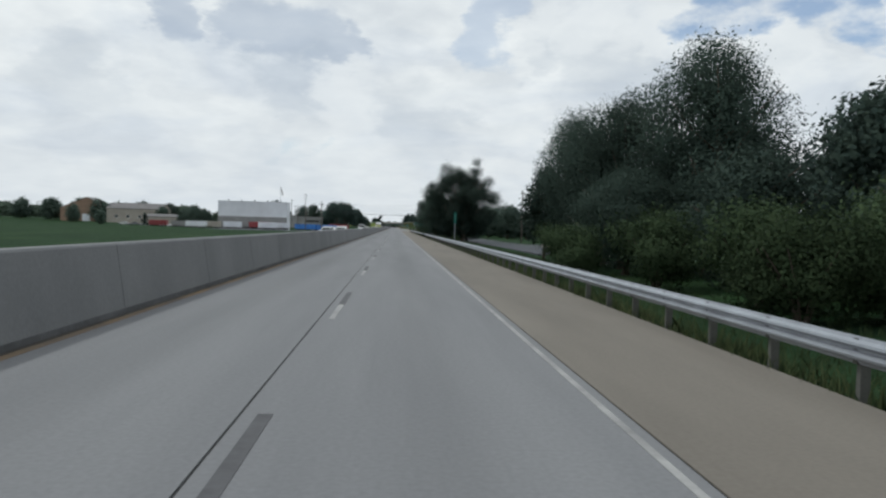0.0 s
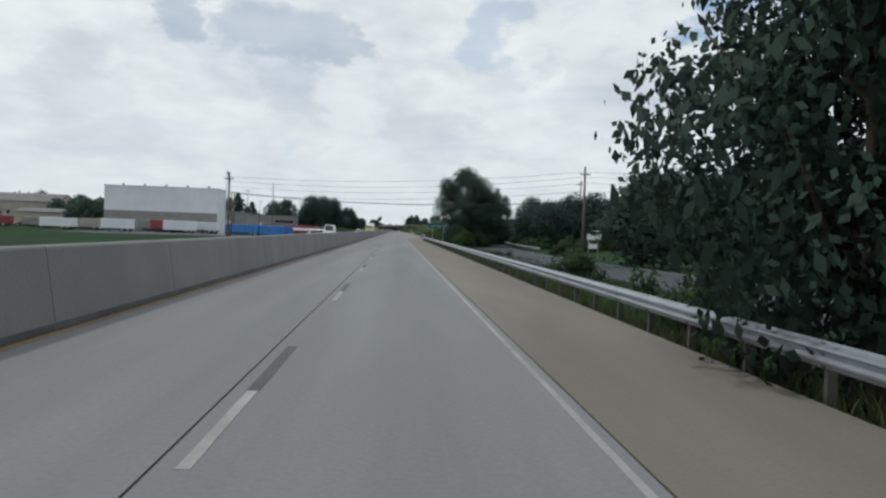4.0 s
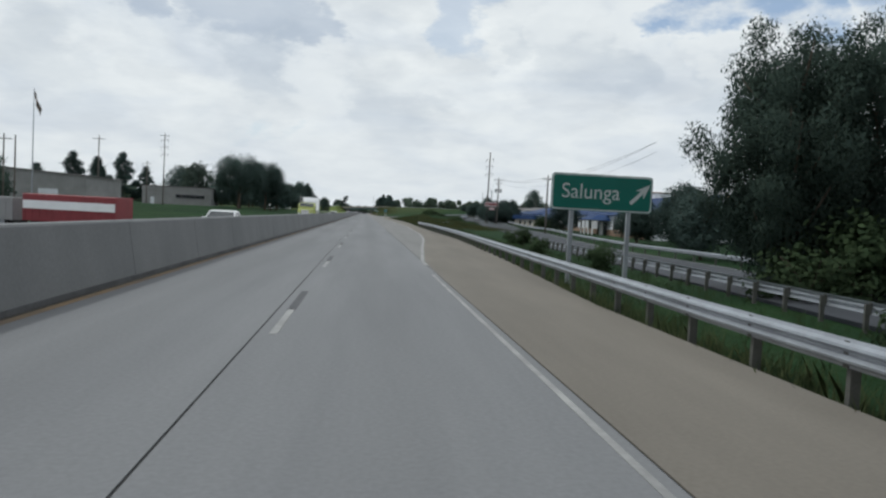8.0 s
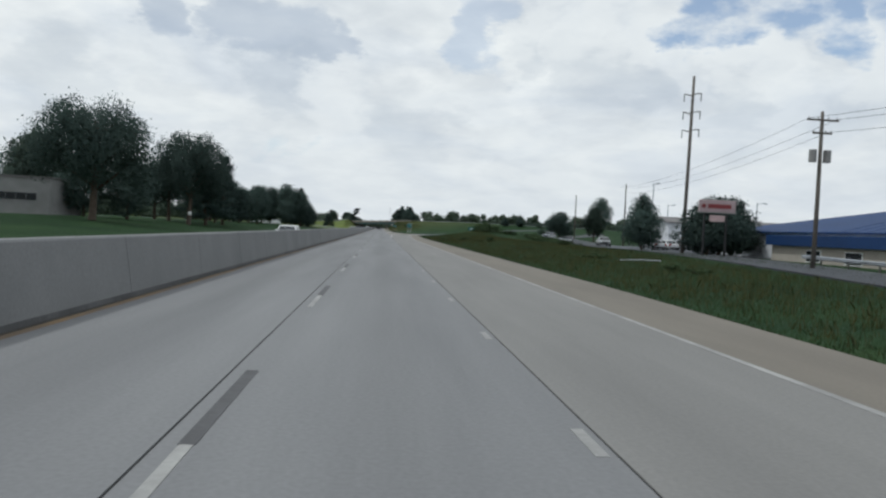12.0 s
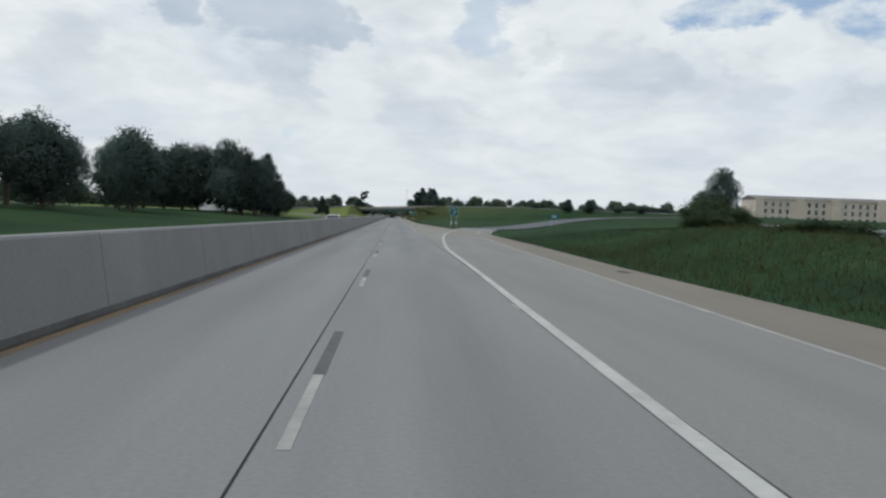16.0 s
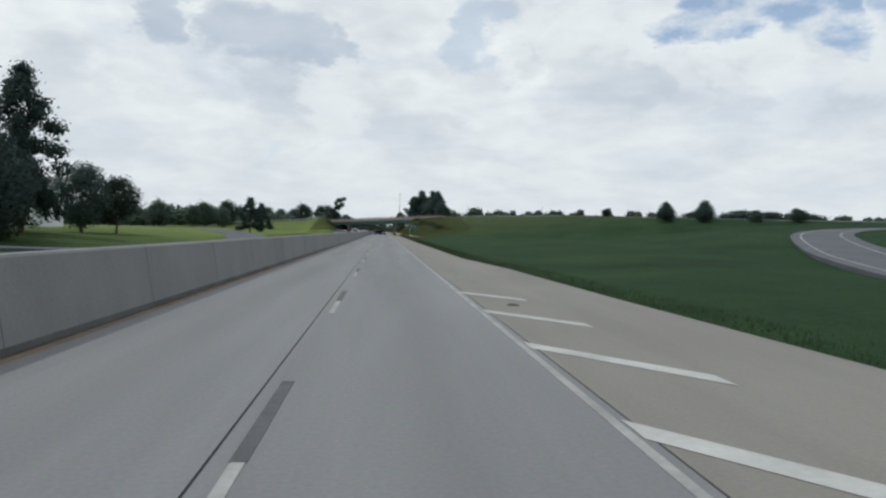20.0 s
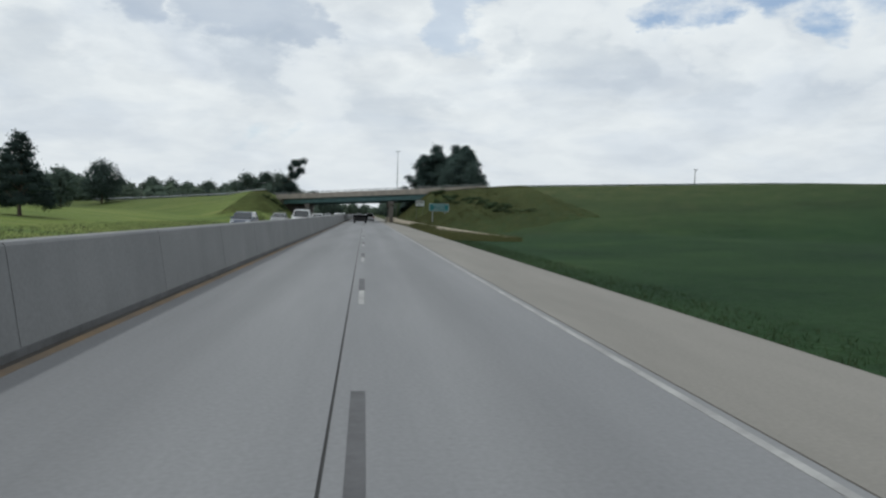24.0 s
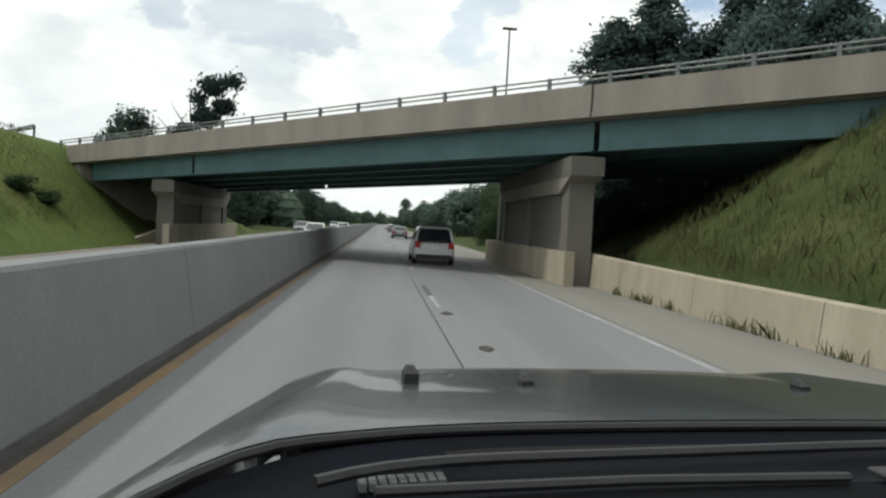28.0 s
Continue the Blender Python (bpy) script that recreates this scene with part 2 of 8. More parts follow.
def streak_material(name, base, dark, along, stretch, rough=0.85, coarse=0.6, amount=0.6, bump=0.1, oil=0.0):
    """Concrete with wear running in one direction (along 0: x, 1: y, 2: z) and grain."""
    m = bpy.data.materials.new(name)
    m.use_nodes = True
    N, L = m.node_tree.nodes, m.node_tree.links
    b = N["Principled BSDF"]
    b.inputs["Roughness"].default_value = rough
    b.inputs["Specular IOR Level"].default_value = 0.3
    geo = N.new("ShaderNodeNewGeometry")
    mp = N.new("ShaderNodeMapping")
    sc = [coarse] * 3
    sc[along] = coarse / stretch
    mp.inputs["Scale"].default_value = sc
    L.new(geo.outputs["Position"], mp.inputs[0])
    a = N.new("ShaderNodeTexNoise")
    a.inputs["Scale"].default_value, a.inputs["Detail"].default_value, a.inputs["Roughness"].default_value = 1.0, 6, 0.6
    L.new(mp.outputs[0], a.inputs["Vector"])
    f = N.new("ShaderNodeTexNoise")
    f.inputs["Scale"].default_value, f.inputs["Detail"].default_value = 18.0, 4
    L.new(geo.outputs["Position"], f.inputs["Vector"])
    r = N.new("ShaderNodeValToRGB")
    e = r.color_ramp.elements
    e[0].position, e[1].position = 0.5 - 0.3 * amount, 0.5 + 0.3 * amount
    e[0].color, e[1].color = (*dark, 1), (*base, 1)
    L.new(a.outputs["Fac"], r.inputs[0])
    mr = N.new("ShaderNodeMapRange")
    mr.inputs["To Min"].default_value, mr.inputs["To Max"].default_value = 0.82, 1.18
    L.new(f.outputs["Fac"], mr.inputs["Value"])
    mx = N.new("ShaderNodeMix")
    mx.data_type, mx.blend_type = "RGBA", "MULTIPLY"
    mx.inputs[0].default_value = 1.0
    L.new(r.outputs[0], mx.inputs[6])
    L.new(mr.outputs[0], mx.inputs[7])
    col = mx.outputs[2]
    if oil:
        # drips darken the middle of each lane, wheel paths stay paler
        def node(op, p, q):
            n = N.new("ShaderNodeMath")
            n.operation = op
            for k, v in ((0, p), (1, q)):
                if isinstance(v, (int, float)):
                    n.inputs[k].default_value = v
                else:
                    L.new(v, n.inputs[k])
            return n.outputs[0]
        sp = N.new("ShaderNodeSeparateXYZ")
        L.new(geo.outputs["Position"], sp.inputs[0])
        c = node("COSINE", node("MULTIPLY", node("ADD", sp.outputs[0], -1.83), 2 * math.pi / 3.66), 0)
        c = node("POWER", node("MAXIMUM", c, 0.0), 3.0)
        w = node("SUBTRACT", 1.0, node("MULTIPLY", node("MULTIPLY", c, node("ADD", a.outputs["Fac"], 0.35)), oil))
        m2 = N.new("ShaderNodeMix")
        m2.data_type, m2.blend_type = "RGBA", "MULTIPLY"
        m2.inputs[0].default_value = 1.0
        L.new(col, m2.inputs[6])
        L.new(w, m2.inputs[7])
        col = m2.outputs[2]
    L.new(col, b.inputs["Base Color"])
    bp = N.new("ShaderNodeBump")
    bp.inputs["Strength"].default_value, bp.inputs["Distance"].default_value = bump, 0.01
    L.new(f.outputs["Fac"], bp.inputs["Height"])
    L.new(bp.outputs[0], b.inputs["Normal"])
    return m


def leaf_material(name, dark, light):
    m = bpy.data.materials.new(name)
    m.use_nodes = True
    N, L = m.node_tree.nodes, m.node_tree.links
    b = N["Principled BSDF"]
    b.inputs["Roughness"].default_value, b.inputs["Specular IOR Level"].default_value = 0.85, 0.06
    geo, oi = N.new("ShaderNodeNewGeometry"), N.new("ShaderNodeObjectInfo")
    r = N.new("ShaderNodeValToRGB")
    e = r.color_ramp.elements
    e[0].color, e[1].color = (*dark, 1), (*light, 1)
    L.new(geo.outputs["Random Per Island"], r.inputs[0])
    mr = N.new("ShaderNodeMapRange")
    mr.inputs["To Min"].default_value, mr.inputs["To Max"].default_value = 0.75, 1.25
    L.new(oi.outputs["Random"], mr.inputs["Value"])
    mx = N.new("ShaderNodeMix")
    mx.data_type, mx.blend_type = "RGBA", "MULTIPLY"
    mx.inputs[0].default_value = 1.0
    L.new(r.outputs[0], mx.inputs[6])
    L.new(mr.outputs[0], mx.inputs[7])
    L.new(mx.outputs[2], b.inputs["Base Color"])
    tr = N.new("ShaderNodeBsdfTranslucent")
    L.new(mx.outputs[2], tr.inputs[0])
    ms = N.new("ShaderNodeMixShader")
    ms.inputs[0].default_value = 0.32
    L.new(b.outputs[0], ms.inputs[1])
    L.new(tr.outputs[0], ms.inputs[2])
    L.new(ms.outputs[0], N["Material Output"].inputs[0])
    return m


def grass_material():
    """Unmown dark verge grass; the fields on the left rise are mown and yellower."""
    m = bpy.data.materials.new("grass")
    m.use_nodes = True
    N, L = m.node_tree.nodes, m.node_tree.links
    b = N["Principled BSDF"]
    b.inputs["Roughness"].default_value, b.inputs["Specular IOR Level"].default_value = 0.95, 0.1
    geo = N.new("ShaderNodeNewGeometry")

    def tex(s, d, stretch=(1, 1, 1)):
        mp = N.new("ShaderNodeMapping")
        mp.inputs["Scale"].default_value = stretch
        L.new(geo.outputs["Position"], mp.inputs[0])
        n = N.new("ShaderNodeTexNoise")
        n.inputs["Scale"].default_value, n.inputs["Detail"].default_value, n.inputs["Roughness"].default_value = s, d, 0.65
        L.new(mp.outputs[0], n.inputs["Vector"])
        return n.outputs["Fac"]

    def ramp(fac, stops):
        r = N.new("ShaderNodeValToRGB")
        e = r.color_ramp.elements
        while len(e) < len(stops):
            e.new(0.5)
        for k, (p, c) in zip(e, stops):
            k.position, k.color = p, (*c, 1)
        L.new(fac, r.inputs[0])
        return r.outputs[0]

    wild = ramp(tex(0.09, 7), [(0.32, (0.010, 0.028, 0.011)), (0.50, (0.016, 0.040, 0.014)), (0.60, (0.021, 0.047, 0.016)), (0.70, (0.036, 0.060, 0.021))])
    mown = ramp(tex(0.07, 7, (1, 2.5, 1)), [(0.32, (0.078, 0.118, 0.034)), (0.52, (0.122, 0.160, 0.042)), (0.70, (0.165, 0.178, 0.060))])
    sep = N.new("ShaderNodeSeparateXYZ")
    L.new(geo.outputs["Position"], sep.inputs[0])

    def edge(fac, a, b):
        mr = N.new("ShaderNodeMapRange")
        mr.inputs["From Min"].default_value, mr.inputs["From Max"].default_value = a, b
        L.new(fac, mr.inputs["Value"])
        return mr.outputs[0]

    mul = N.new("ShaderNodeMath")
    mul.operation = "MULTIPLY"
    L.new(edge(sep.outputs[0], -12.0, -15.5), mul.inputs[0])
    L.new(edge(sep.outputs[1], 640.0, 720.0), mul.inputs[1])
    mx = N.new("ShaderNodeMix")
    mx.data_type = "RGBA"
    L.new(mul.outputs[0], mx.inputs[0])
    L.new(wild, mx.inputs[6])
    L.new(mown, mx.inputs[7])
    weedy = ramp(tex(0.35, 7), [(0.30, (0.034, 0.050, 0.017)), (0.52, (0.054, 0.070, 0.025)), (0.70, (0.086, 0.088, 0.038))])
    m3 = N.new("ShaderNodeMath")
    m3.operation = "MULTIPLY"
    L.new(edge(sep.outputs[0], 6.0, 7.5), m3.inputs[0])
    L.new(edge(sep.outputs[1], 778.0, 830.0), m3.inputs[1])
    m4 = N.new("ShaderNodeMix")
    m4.data_type = "RGBA"
    m5, m6 = N.new("ShaderNodeMath"), N.new("ShaderNodeMath")
    m5.operation, m6.operation = "MULTIPLY", "MAXIMUM"
    L.new(edge(sep.outputs[0], -13.0, -15.0), m5.inputs[0])
    L.new(edge(sep.outputs[1], 832.0, 950.0), m5.inputs[1])
    L.new(m3.outputs[0], m6.inputs[0])
    L.new(m5.outputs[0], m6.inputs[1])
    L.new(m6.outputs[0], m4.inputs[0])
    L.new(mx.outputs[2], m4.inputs[6])
    L.new(weedy, m4.inputs[7])
    mx = m4
    fine = tex(3.5, 5)
    mr = N.new("ShaderNodeMapRange")
    mr.inputs["To Min"].default_value, mr.inputs["To Max"].default_value = 0.55, 1.45
    L.new(fine, mr.inputs["Value"])
    m2 = N.new("ShaderNodeMix")
    m2.data_type, m2.blend_type = "RGBA", "MULTIPLY"
    m2.inputs[0].default_value = 1.0
    L.new(mx.outputs[2], m2.inputs[6])
    L.new(mr.outputs[0], m2.inputs[7])
    L.new(m2.outputs[2], b.inputs["Base Color"])
    bp = N.new("ShaderNodeBump")
    bp.inputs["Strength"].default_value, bp.inputs["Distance"].default_value = 0.9, 0.15
    L.new(fine, bp.inputs["Height"])
    L.new(bp.outputs[0], b.inputs["Normal"])
    return m


M = dict(
    lane=streak_material("lane_concrete", (0.210, 0.213, 0.219), (0.150, 0.153, 0.160), 1, 14, amount=0.8, oil=0.10),
    lane2=streak_material("exit_lane_concrete", (0.212, 0.209, 0.203), (0.16, 0.158, 0.155), 1, 10, amount=0.8),
    shoulder=streak_material("shoulder_concrete", (0.190, 0.172, 0.146), (0.130, 0.117, 0.100), 1, 6, amount=0.9),
    shoulder2=streak_material("pale_shoulder_concrete", (0.218, 0.208, 0.188), (0.158, 0.150, 0.136), 1, 6, amount=0.9),
    darkasphalt=material("dark_asphalt", (0.044, 0.048, 0.057), 0.9, scale=0.3, fine=30, vary=0.22),
    asphalt=material("asphalt", (0.075, 0.082, 0.095), 0.9, scale=0.3, fine=30, vary=0.2),
    joint=material("joint_sealant", (0.02, 0.02, 0.02), 0.7, scale=2),
    paint=material("white_road_paint", (0.22, 0.22, 0.22), 0.85, scale=0.9, fine=9, vary=0.22, second=(0.38, 0.38, 0.37), patch=0.7),
    newpaint=material("fresh_road_paint", (0.34, 0.34, 0.335), 0.85, scale=0.9, fine=9, vary=0.18, second=(0.46, 0.46, 0.45), patch=0.7),
    blackpaint=material("black_contrast_paint", (0.08, 0.08, 0.085), 0.8, scale=1.5, fine=9, vary=0.25),
    yellow=material("yellow_road_paint", (0.150, 0.128, 0.105), 0.85, scale=0.45, fine=9, vary=0.25, second=(0.235, 0.160, 0.085), patch=0.45),
    barrier=streak_material("barrier_concrete", (0.222, 0.226, 0.230), (0.150, 0.155, 0.160), 2, 1.6, coarse=0.45, amount=1.1, bump=0.02),
    wall=streak_material("wall_concrete", (0.42, 0.375, 0.30), (0.25, 0.22, 0.165), 2, 4, coarse=0.9, amount=0.9),
    bridge=streak_material("bridge_concrete", (0.30, 0.272, 0.235), (0.18, 0.166, 0.15), 2, 5, coarse=0.7, amount=0.9),
    # streaked pier concrete, darkened to put the deck's shade into its colour
    pier=streak_material("shaded_pier_concrete", (0.175, 0.162, 0.142), (0.095, 0.092, 0.088), 2, 4, coarse=0.6, amount=1.0),
    girder=material("teal_girder_paint", (0.075, 0.145, 0.150), 0.6, scale=0.7, vary=0.2),
    steel=material("galvanised_steel", (0.33, 0.35, 0.38), 0.5, metal=0.55, scale=1.4, fine=14, vary=0.16),
    post=material("weathered_post_steel", (0.105, 0.105, 0.095), 0.8, metal=0.2, scale=2, vary=0.25),
    railing=material("bridge_railing_steel", (0.16, 0.17, 0.17), 0.55, metal=0.5, vary=0.2),
    grass=grass_material(),
    blade=leaf_material("grass_blades", (0.022, 0.038, 0.018), (0.040, 0.058, 0.026)),
    dryblade=leaf_material("weed_blades", (0.050, 0.068, 0.028), (0.088, 0.102, 0.048)),
    weed=leaf_material("weed_stems", (0.050, 0.060, 0.023), (0.094, 0.095, 0.043)),
    # oak, far-tree and far-woods leaves are paler and bluer, haze put into colour
    leaf=leaf_material("oak_leaves", (0.054, 0.082, 0.076), (0.078, 0.110, 0.096)),
    leaf2=leaf_material("willow_leaves", (0.038, 0.058, 0.050), (0.058, 0.082, 0.064)),
    leafb=leaf_material("bush_leaves", (0.040, 0.064, 0.034), (0.062, 0.090, 0.044)),
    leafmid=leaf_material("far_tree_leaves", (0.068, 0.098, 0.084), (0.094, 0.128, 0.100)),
    needle=leaf_material("pine_needles", (0.042, 0.066, 0.062), (0.060, 0.088, 0.078)),
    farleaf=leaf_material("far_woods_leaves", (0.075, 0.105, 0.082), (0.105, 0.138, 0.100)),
    bark=material("bark", (0.075, 0.060, 0.046), 0.95, scale=3, fine=20, vary=0.3, bump=0.5),
    wood=material("pole_wood", (0.125, 0.112, 0.100), 0.9, scale=2, fine=24, vary=0.25),
    wire=material("wire", (0.03, 0.03, 0.032), 0.7, vary=0.1),
    green=material("sign_green", (0.004, 0.105, 0.082), 0.45, scale=1, fine=12, vary=0.10, bump=0.02),
    teal=material("sign_teal", (0.010, 0.118, 0.124), 0.45, scale=1, fine=12, vary=0.12, bump=0.02),
    white=material("sign_white", (0.75, 0.76, 0.76), 0.5, vary=0.06, bump=0.0),
    dimwhite=material("worn_reflective_white", (0.22, 0.40, 0.34), 0.5, vary=0.1, bump=0.0),
    black=material("black_plastic", (0.018, 0.018, 0.020), 0.5, vary=0.2),
    whitemetal=material("white_metal_cladding", (0.66, 0.68, 0.72), 0.5, scale=0.15, fine=4, vary=0.10),
    bluemetal=material("blue_metal_roof", (0.004, 0.030, 0.110), 0.65, scale=0.2, fine=5, vary=0.15),
    beige=material("beige_wall", (0.36, 0.33, 0.29), 0.9, scale=0.3, vary=0.14),
    greywall=material("grey_block_wall", (0.25, 0.25, 0.25), 0.9, scale=0.4, vary=0.16),
    cream=material("cream_stucco", (0.55, 0.495, 0.42), 0.9, scale=0.2, vary=0.10),
    brick=material("brown_brick", (0.26, 0.18, 0.13), 0.9, scale=0.8, fine=10, vary=0.22),
    roofgrey=material("grey_shingle_roof", (0.15, 0.145, 0.145), 0.9, scale=0.5, fine=6, vary=0.2),
    redpaint=material("red_trailer_paint", (0.22, 0.04, 0.045), 0.5, vary=0.15),
    bluetarp=material("blue_tarpaulin", (0.03, 0.13, 0.38), 0.55, scale=0.7, fine=5, vary=0.25, bump=0.4),
    glass=material("dark_window_glass", (0.018, 0.022, 0.026), 0.08, vary=0.1, spec=0.8, bump=0.0),
    tyre=material("tyre_rubber", (0.018, 0.018, 0.018), 0.9, vary=0.15),
    rim=material("wheel_alloy", (0.42, 0.43, 0.44), 0.35, metal=0.8, vary=0.08),
    tail=material("red_tail_lamp", (0.30, 0.012, 0.012), 0.25, vary=0.1, bump=0.0),
    lampglass=material("clear_head_lamp", (0.62, 0.65, 0.68), 0.15, vary=0.05, bump=0.0),
    chrome=material("chrome", (0.6, 0.6, 0.6), 0.15, metal=1.0, vary=0.05, bump=0.0),
    lime=material("lime_paint", (0.40, 0.44, 0.15), 0.45, vary=0.08),
    darktoe=material("dark_toe_concrete", (0.105, 0.107, 0.110), 0.9, scale=0.6, fine=8, vary=0.3),
    # dim sign white; the notice board's backlit grey is put into it
    signwhite=material("dim_sign_white", (0.42, 0.45, 0.45), 0.55, vary=0.08, bump=0.0),
    rubble=material("dark_debris", (0.05, 0.045, 0.04), 0.9, vary=0.3),
)


def car_paint(name, colour):
    return material(name, colour, 0.28, metal=0.25, vary=0.04, bump=0.0, coat=0.6)

# ---- building blocks ----
class Geo:
    """Collects vertices and faces, in metres, for one mesh."""

    def __init__(self):
        self.v, self.f = [], []

    def add(self, verts, faces):
        k = len(self.v)
        self.v += [tuple(p) for p in verts]
        self.f += [tuple(i + k for i in f) for f in faces]
        return self

    def box(self, x0, x1, y0, y1, z0, z1, c=0.0):
        """A box; c bevels its upright and upper edges."""
        if c <= 0:
            v = [(x, y, z) for z in (z0, z1) for x, y in ((x0, y0), (x1, y0), (x1, y1), (x0, y1))]
            return self.add(v, [(3, 2, 1, 0), (4, 5, 6, 7), (0, 1, 5, 4), (1, 2, 6, 5), (2, 3, 7, 6), (3, 0, 4, 7)])
        ring = lambda d: [(x0 + c + d, y0 + d), (x1 - c - d, y0 + d), (x1 - d, y0 + c + d), (x1 - d, y1 - c - d), (x1 - c - d, y1 - d), (x0 + c + d, y1 - d), (x0 + d, y1 - c - d), (x0 + d, y0 + c + d)]
        return self.loft([[(x, y, z0) for x, y in ring(0)], [(x, y, z1 - c) for x, y in ring(0)], [(x, y, z1) for x, y in ring(c * 0.8)]])

    def loft(self, rings, closed=True, caps=True):
        n = len(rings[0])
        v = [p for r in rings for p in r]
        f = []
        for i in range(len(rings) - 1):
            for j in range(n if closed else n - 1):
                a, b = i * n + j, i * n + (j + 1) % n
                f.append((a, b, b + n, a + n))
        if caps and closed:
            f.append(tuple(reversed(range(n))))
            f.append(tuple(range((len(rings) - 1) * n, len(rings) * n)))
        return self.add(v, f)

    def tube(self, pts, radii, n=8, caps=True):
        rings = []
        pts = [Vector(p) for p in pts]
        for i, p in enumerate(pts):
            d = (pts[min(i + 1, len(pts) - 1)] - pts[max(i - 1, 0)]).normalized()
            a = d.orthogonal().normalized() if abs(d.z) > 0.99 else d.cross(Vector((0, 0, 1))).normalized()
            b = d.cross(a)
            r = radii[i] if isinstance(radii, (list, tuple)) else radii
            rings.append([p + r * (math.cos(q) * a + math.sin(q) * b) for q in [2 * math.pi * j / n for j in range(n)]])
        return self.loft(rings, caps=caps)

    def cyl(self, x, y, z0, z1, r0, r1=None, n=10):
        return self.tube([(x, y, z0), (x, y, z1)], [r0, r0 if r1 is None else r1], n)

    def prism(self, poly, axis, a, b):
        """A flat outline (list of 2D points) pulled from a to b along an axis."""
        put = {"x": lambda p, d: (d, p[0], p[1]), "y": lambda p, d: (p[0], d, p[1]), "z": lambda p, d: (p[0], p[1], d)}[axis]
        return self.loft([[put(p, a) for p in poly], [put(p, b) for p in poly]])

    def mesh(self, name, mat, smooth=False):
        me = bpy.data.meshes.new(name)
        me.from_pydata(self.v, [], self.f)
        me.materials.append(mat)
        if smooth:
            me.polygons.foreach_set("use_smooth", [True] * len(me.polygons))
        me.update()
        return me


def part(name, geo, mat, parent, label="", smooth=False, kind=""):
    """Links a Geo (or a ready mesh) as one mesh object under a thing or a part."""
    me = geo.mesh(name, mat, smooth) if isinstance(geo, Geo) else geo
    ob = new(name, me)
    ob.parent = parent
    if label:
        ob["label"] = label
    if kind:
        ob["kind"] = kind
    return ob


def thing(name, m, label, category, group="", kind=""):
    ob = new(name)
    ob.empty_display_size = 0.2
    ob.matrix_basis = m
    return tagged(ob, label, category, group, kind)


def solid(name, geo, mat, label="", category="", kind="", smooth=False, group=""):
    return tagged(new(name, geo.mesh(name, mat, smooth)), label, category, group, kind)


def text_mesh(words, size, mat, depth=0.004):
    cu = bpy.data.curves.new("lettering", "FONT")
    cu.body, cu.size, cu.align_x, cu.align_y, cu.extrude = words, size, "CENTER", "CENTER", depth
    ob = bpy.data.objects.new("lettering", cu)
    me = bpy.data.meshes.new_from_object(ob)
    bpy.data.objects.remove(ob)
    me.materials.append(mat)
    return me


def lettering(name, words, size, mat, parent, x, y, z, sx=1.0):
    """Words that face the oncoming traffic (towards -y)."""
    ob = new(name, text_mesh(words, size, mat))
    ob.parent = parent
    ob.matrix_basis = pose(x, y, z, 90, 0, 0) @ Matrix.Diagonal((sx, 1, 1, 1))
    return ob


def interp(v, table):
    return float(np.interp(v, [a for a, _ in table], [b for _, b in table]))


def ss(a, b, v):
    t = np.clip((v - a) / (b - a), 0, 1)
    return t * t * (3 - 2 * t)


# ---- the lie of the land ----
SKEW, BX, BY = 0.85, 5.5, 862.0      # the crossing road: y = BY - SKEW * (x - BX)
SK = math.hypot(1, SKEW)
CREST = [(-400, 1.5), (-92, 2.2), (-53, 3.6), (-30, 4.7), (-25, 5.7), (-18, 5.9), (6, 6.0), (11, 6.0), (15, 6.0), (18, 6.4), (24, 7.0), (60, 7.4), (110, 6.8), (180, 6.0), (400, 5.5)]


WALL = [(780, 13.2), (792, 10.4), (800, 9.2), (810, 8.2), (820, 7.25), (832, 6.6), (848, 6.35), (857, 6.15), (864.6, 5.95)]    # the wing wall's line, y and x
RAMP = [(3.7, 515), (6.2, 531), (8.6, 547), (11.7, 566), (15.0, 591.5), (19.7, 606), (24.3, 617), (29.5, 630), (36, 645.5), (43, 659), (50, 672), (59, 686), (71, 699), (88, 712), (110, 726), (134, 742)]
RAMP_Z = [0, 0, 0, 0, 0, 0.0, 0.05, 0.3, 0.8, 1.5, 2.2, 2.9, 3.6, 4.3, 5.0, 5.6]


def ramp_shelf(x, y):
    """The nearest point of the exit ramp: its distance and its height."""
    best = np.full(np.broadcast(x, y).shape, 1e9)
    zr = np.zeros_like(best)
    for (xa, ya), (xb, yb), za, zb in zip(RAMP, RAMP[1:], RAMP_Z, RAMP_Z[1:]):
        L2 = (xb - xa) ** 2 + (yb - ya) ** 2
        t = np.clip(((x - xa) * (xb - xa) + (y - ya) * (yb - ya)) / L2, 0, 1)
        d = np.hypot(x - xa - t * (xb - xa), y - ya - t * (yb - ya))
        zr = np.where(d < best, za + (zb - za) * t, zr)
        best = np.minimum(best, d)
    return best, zr


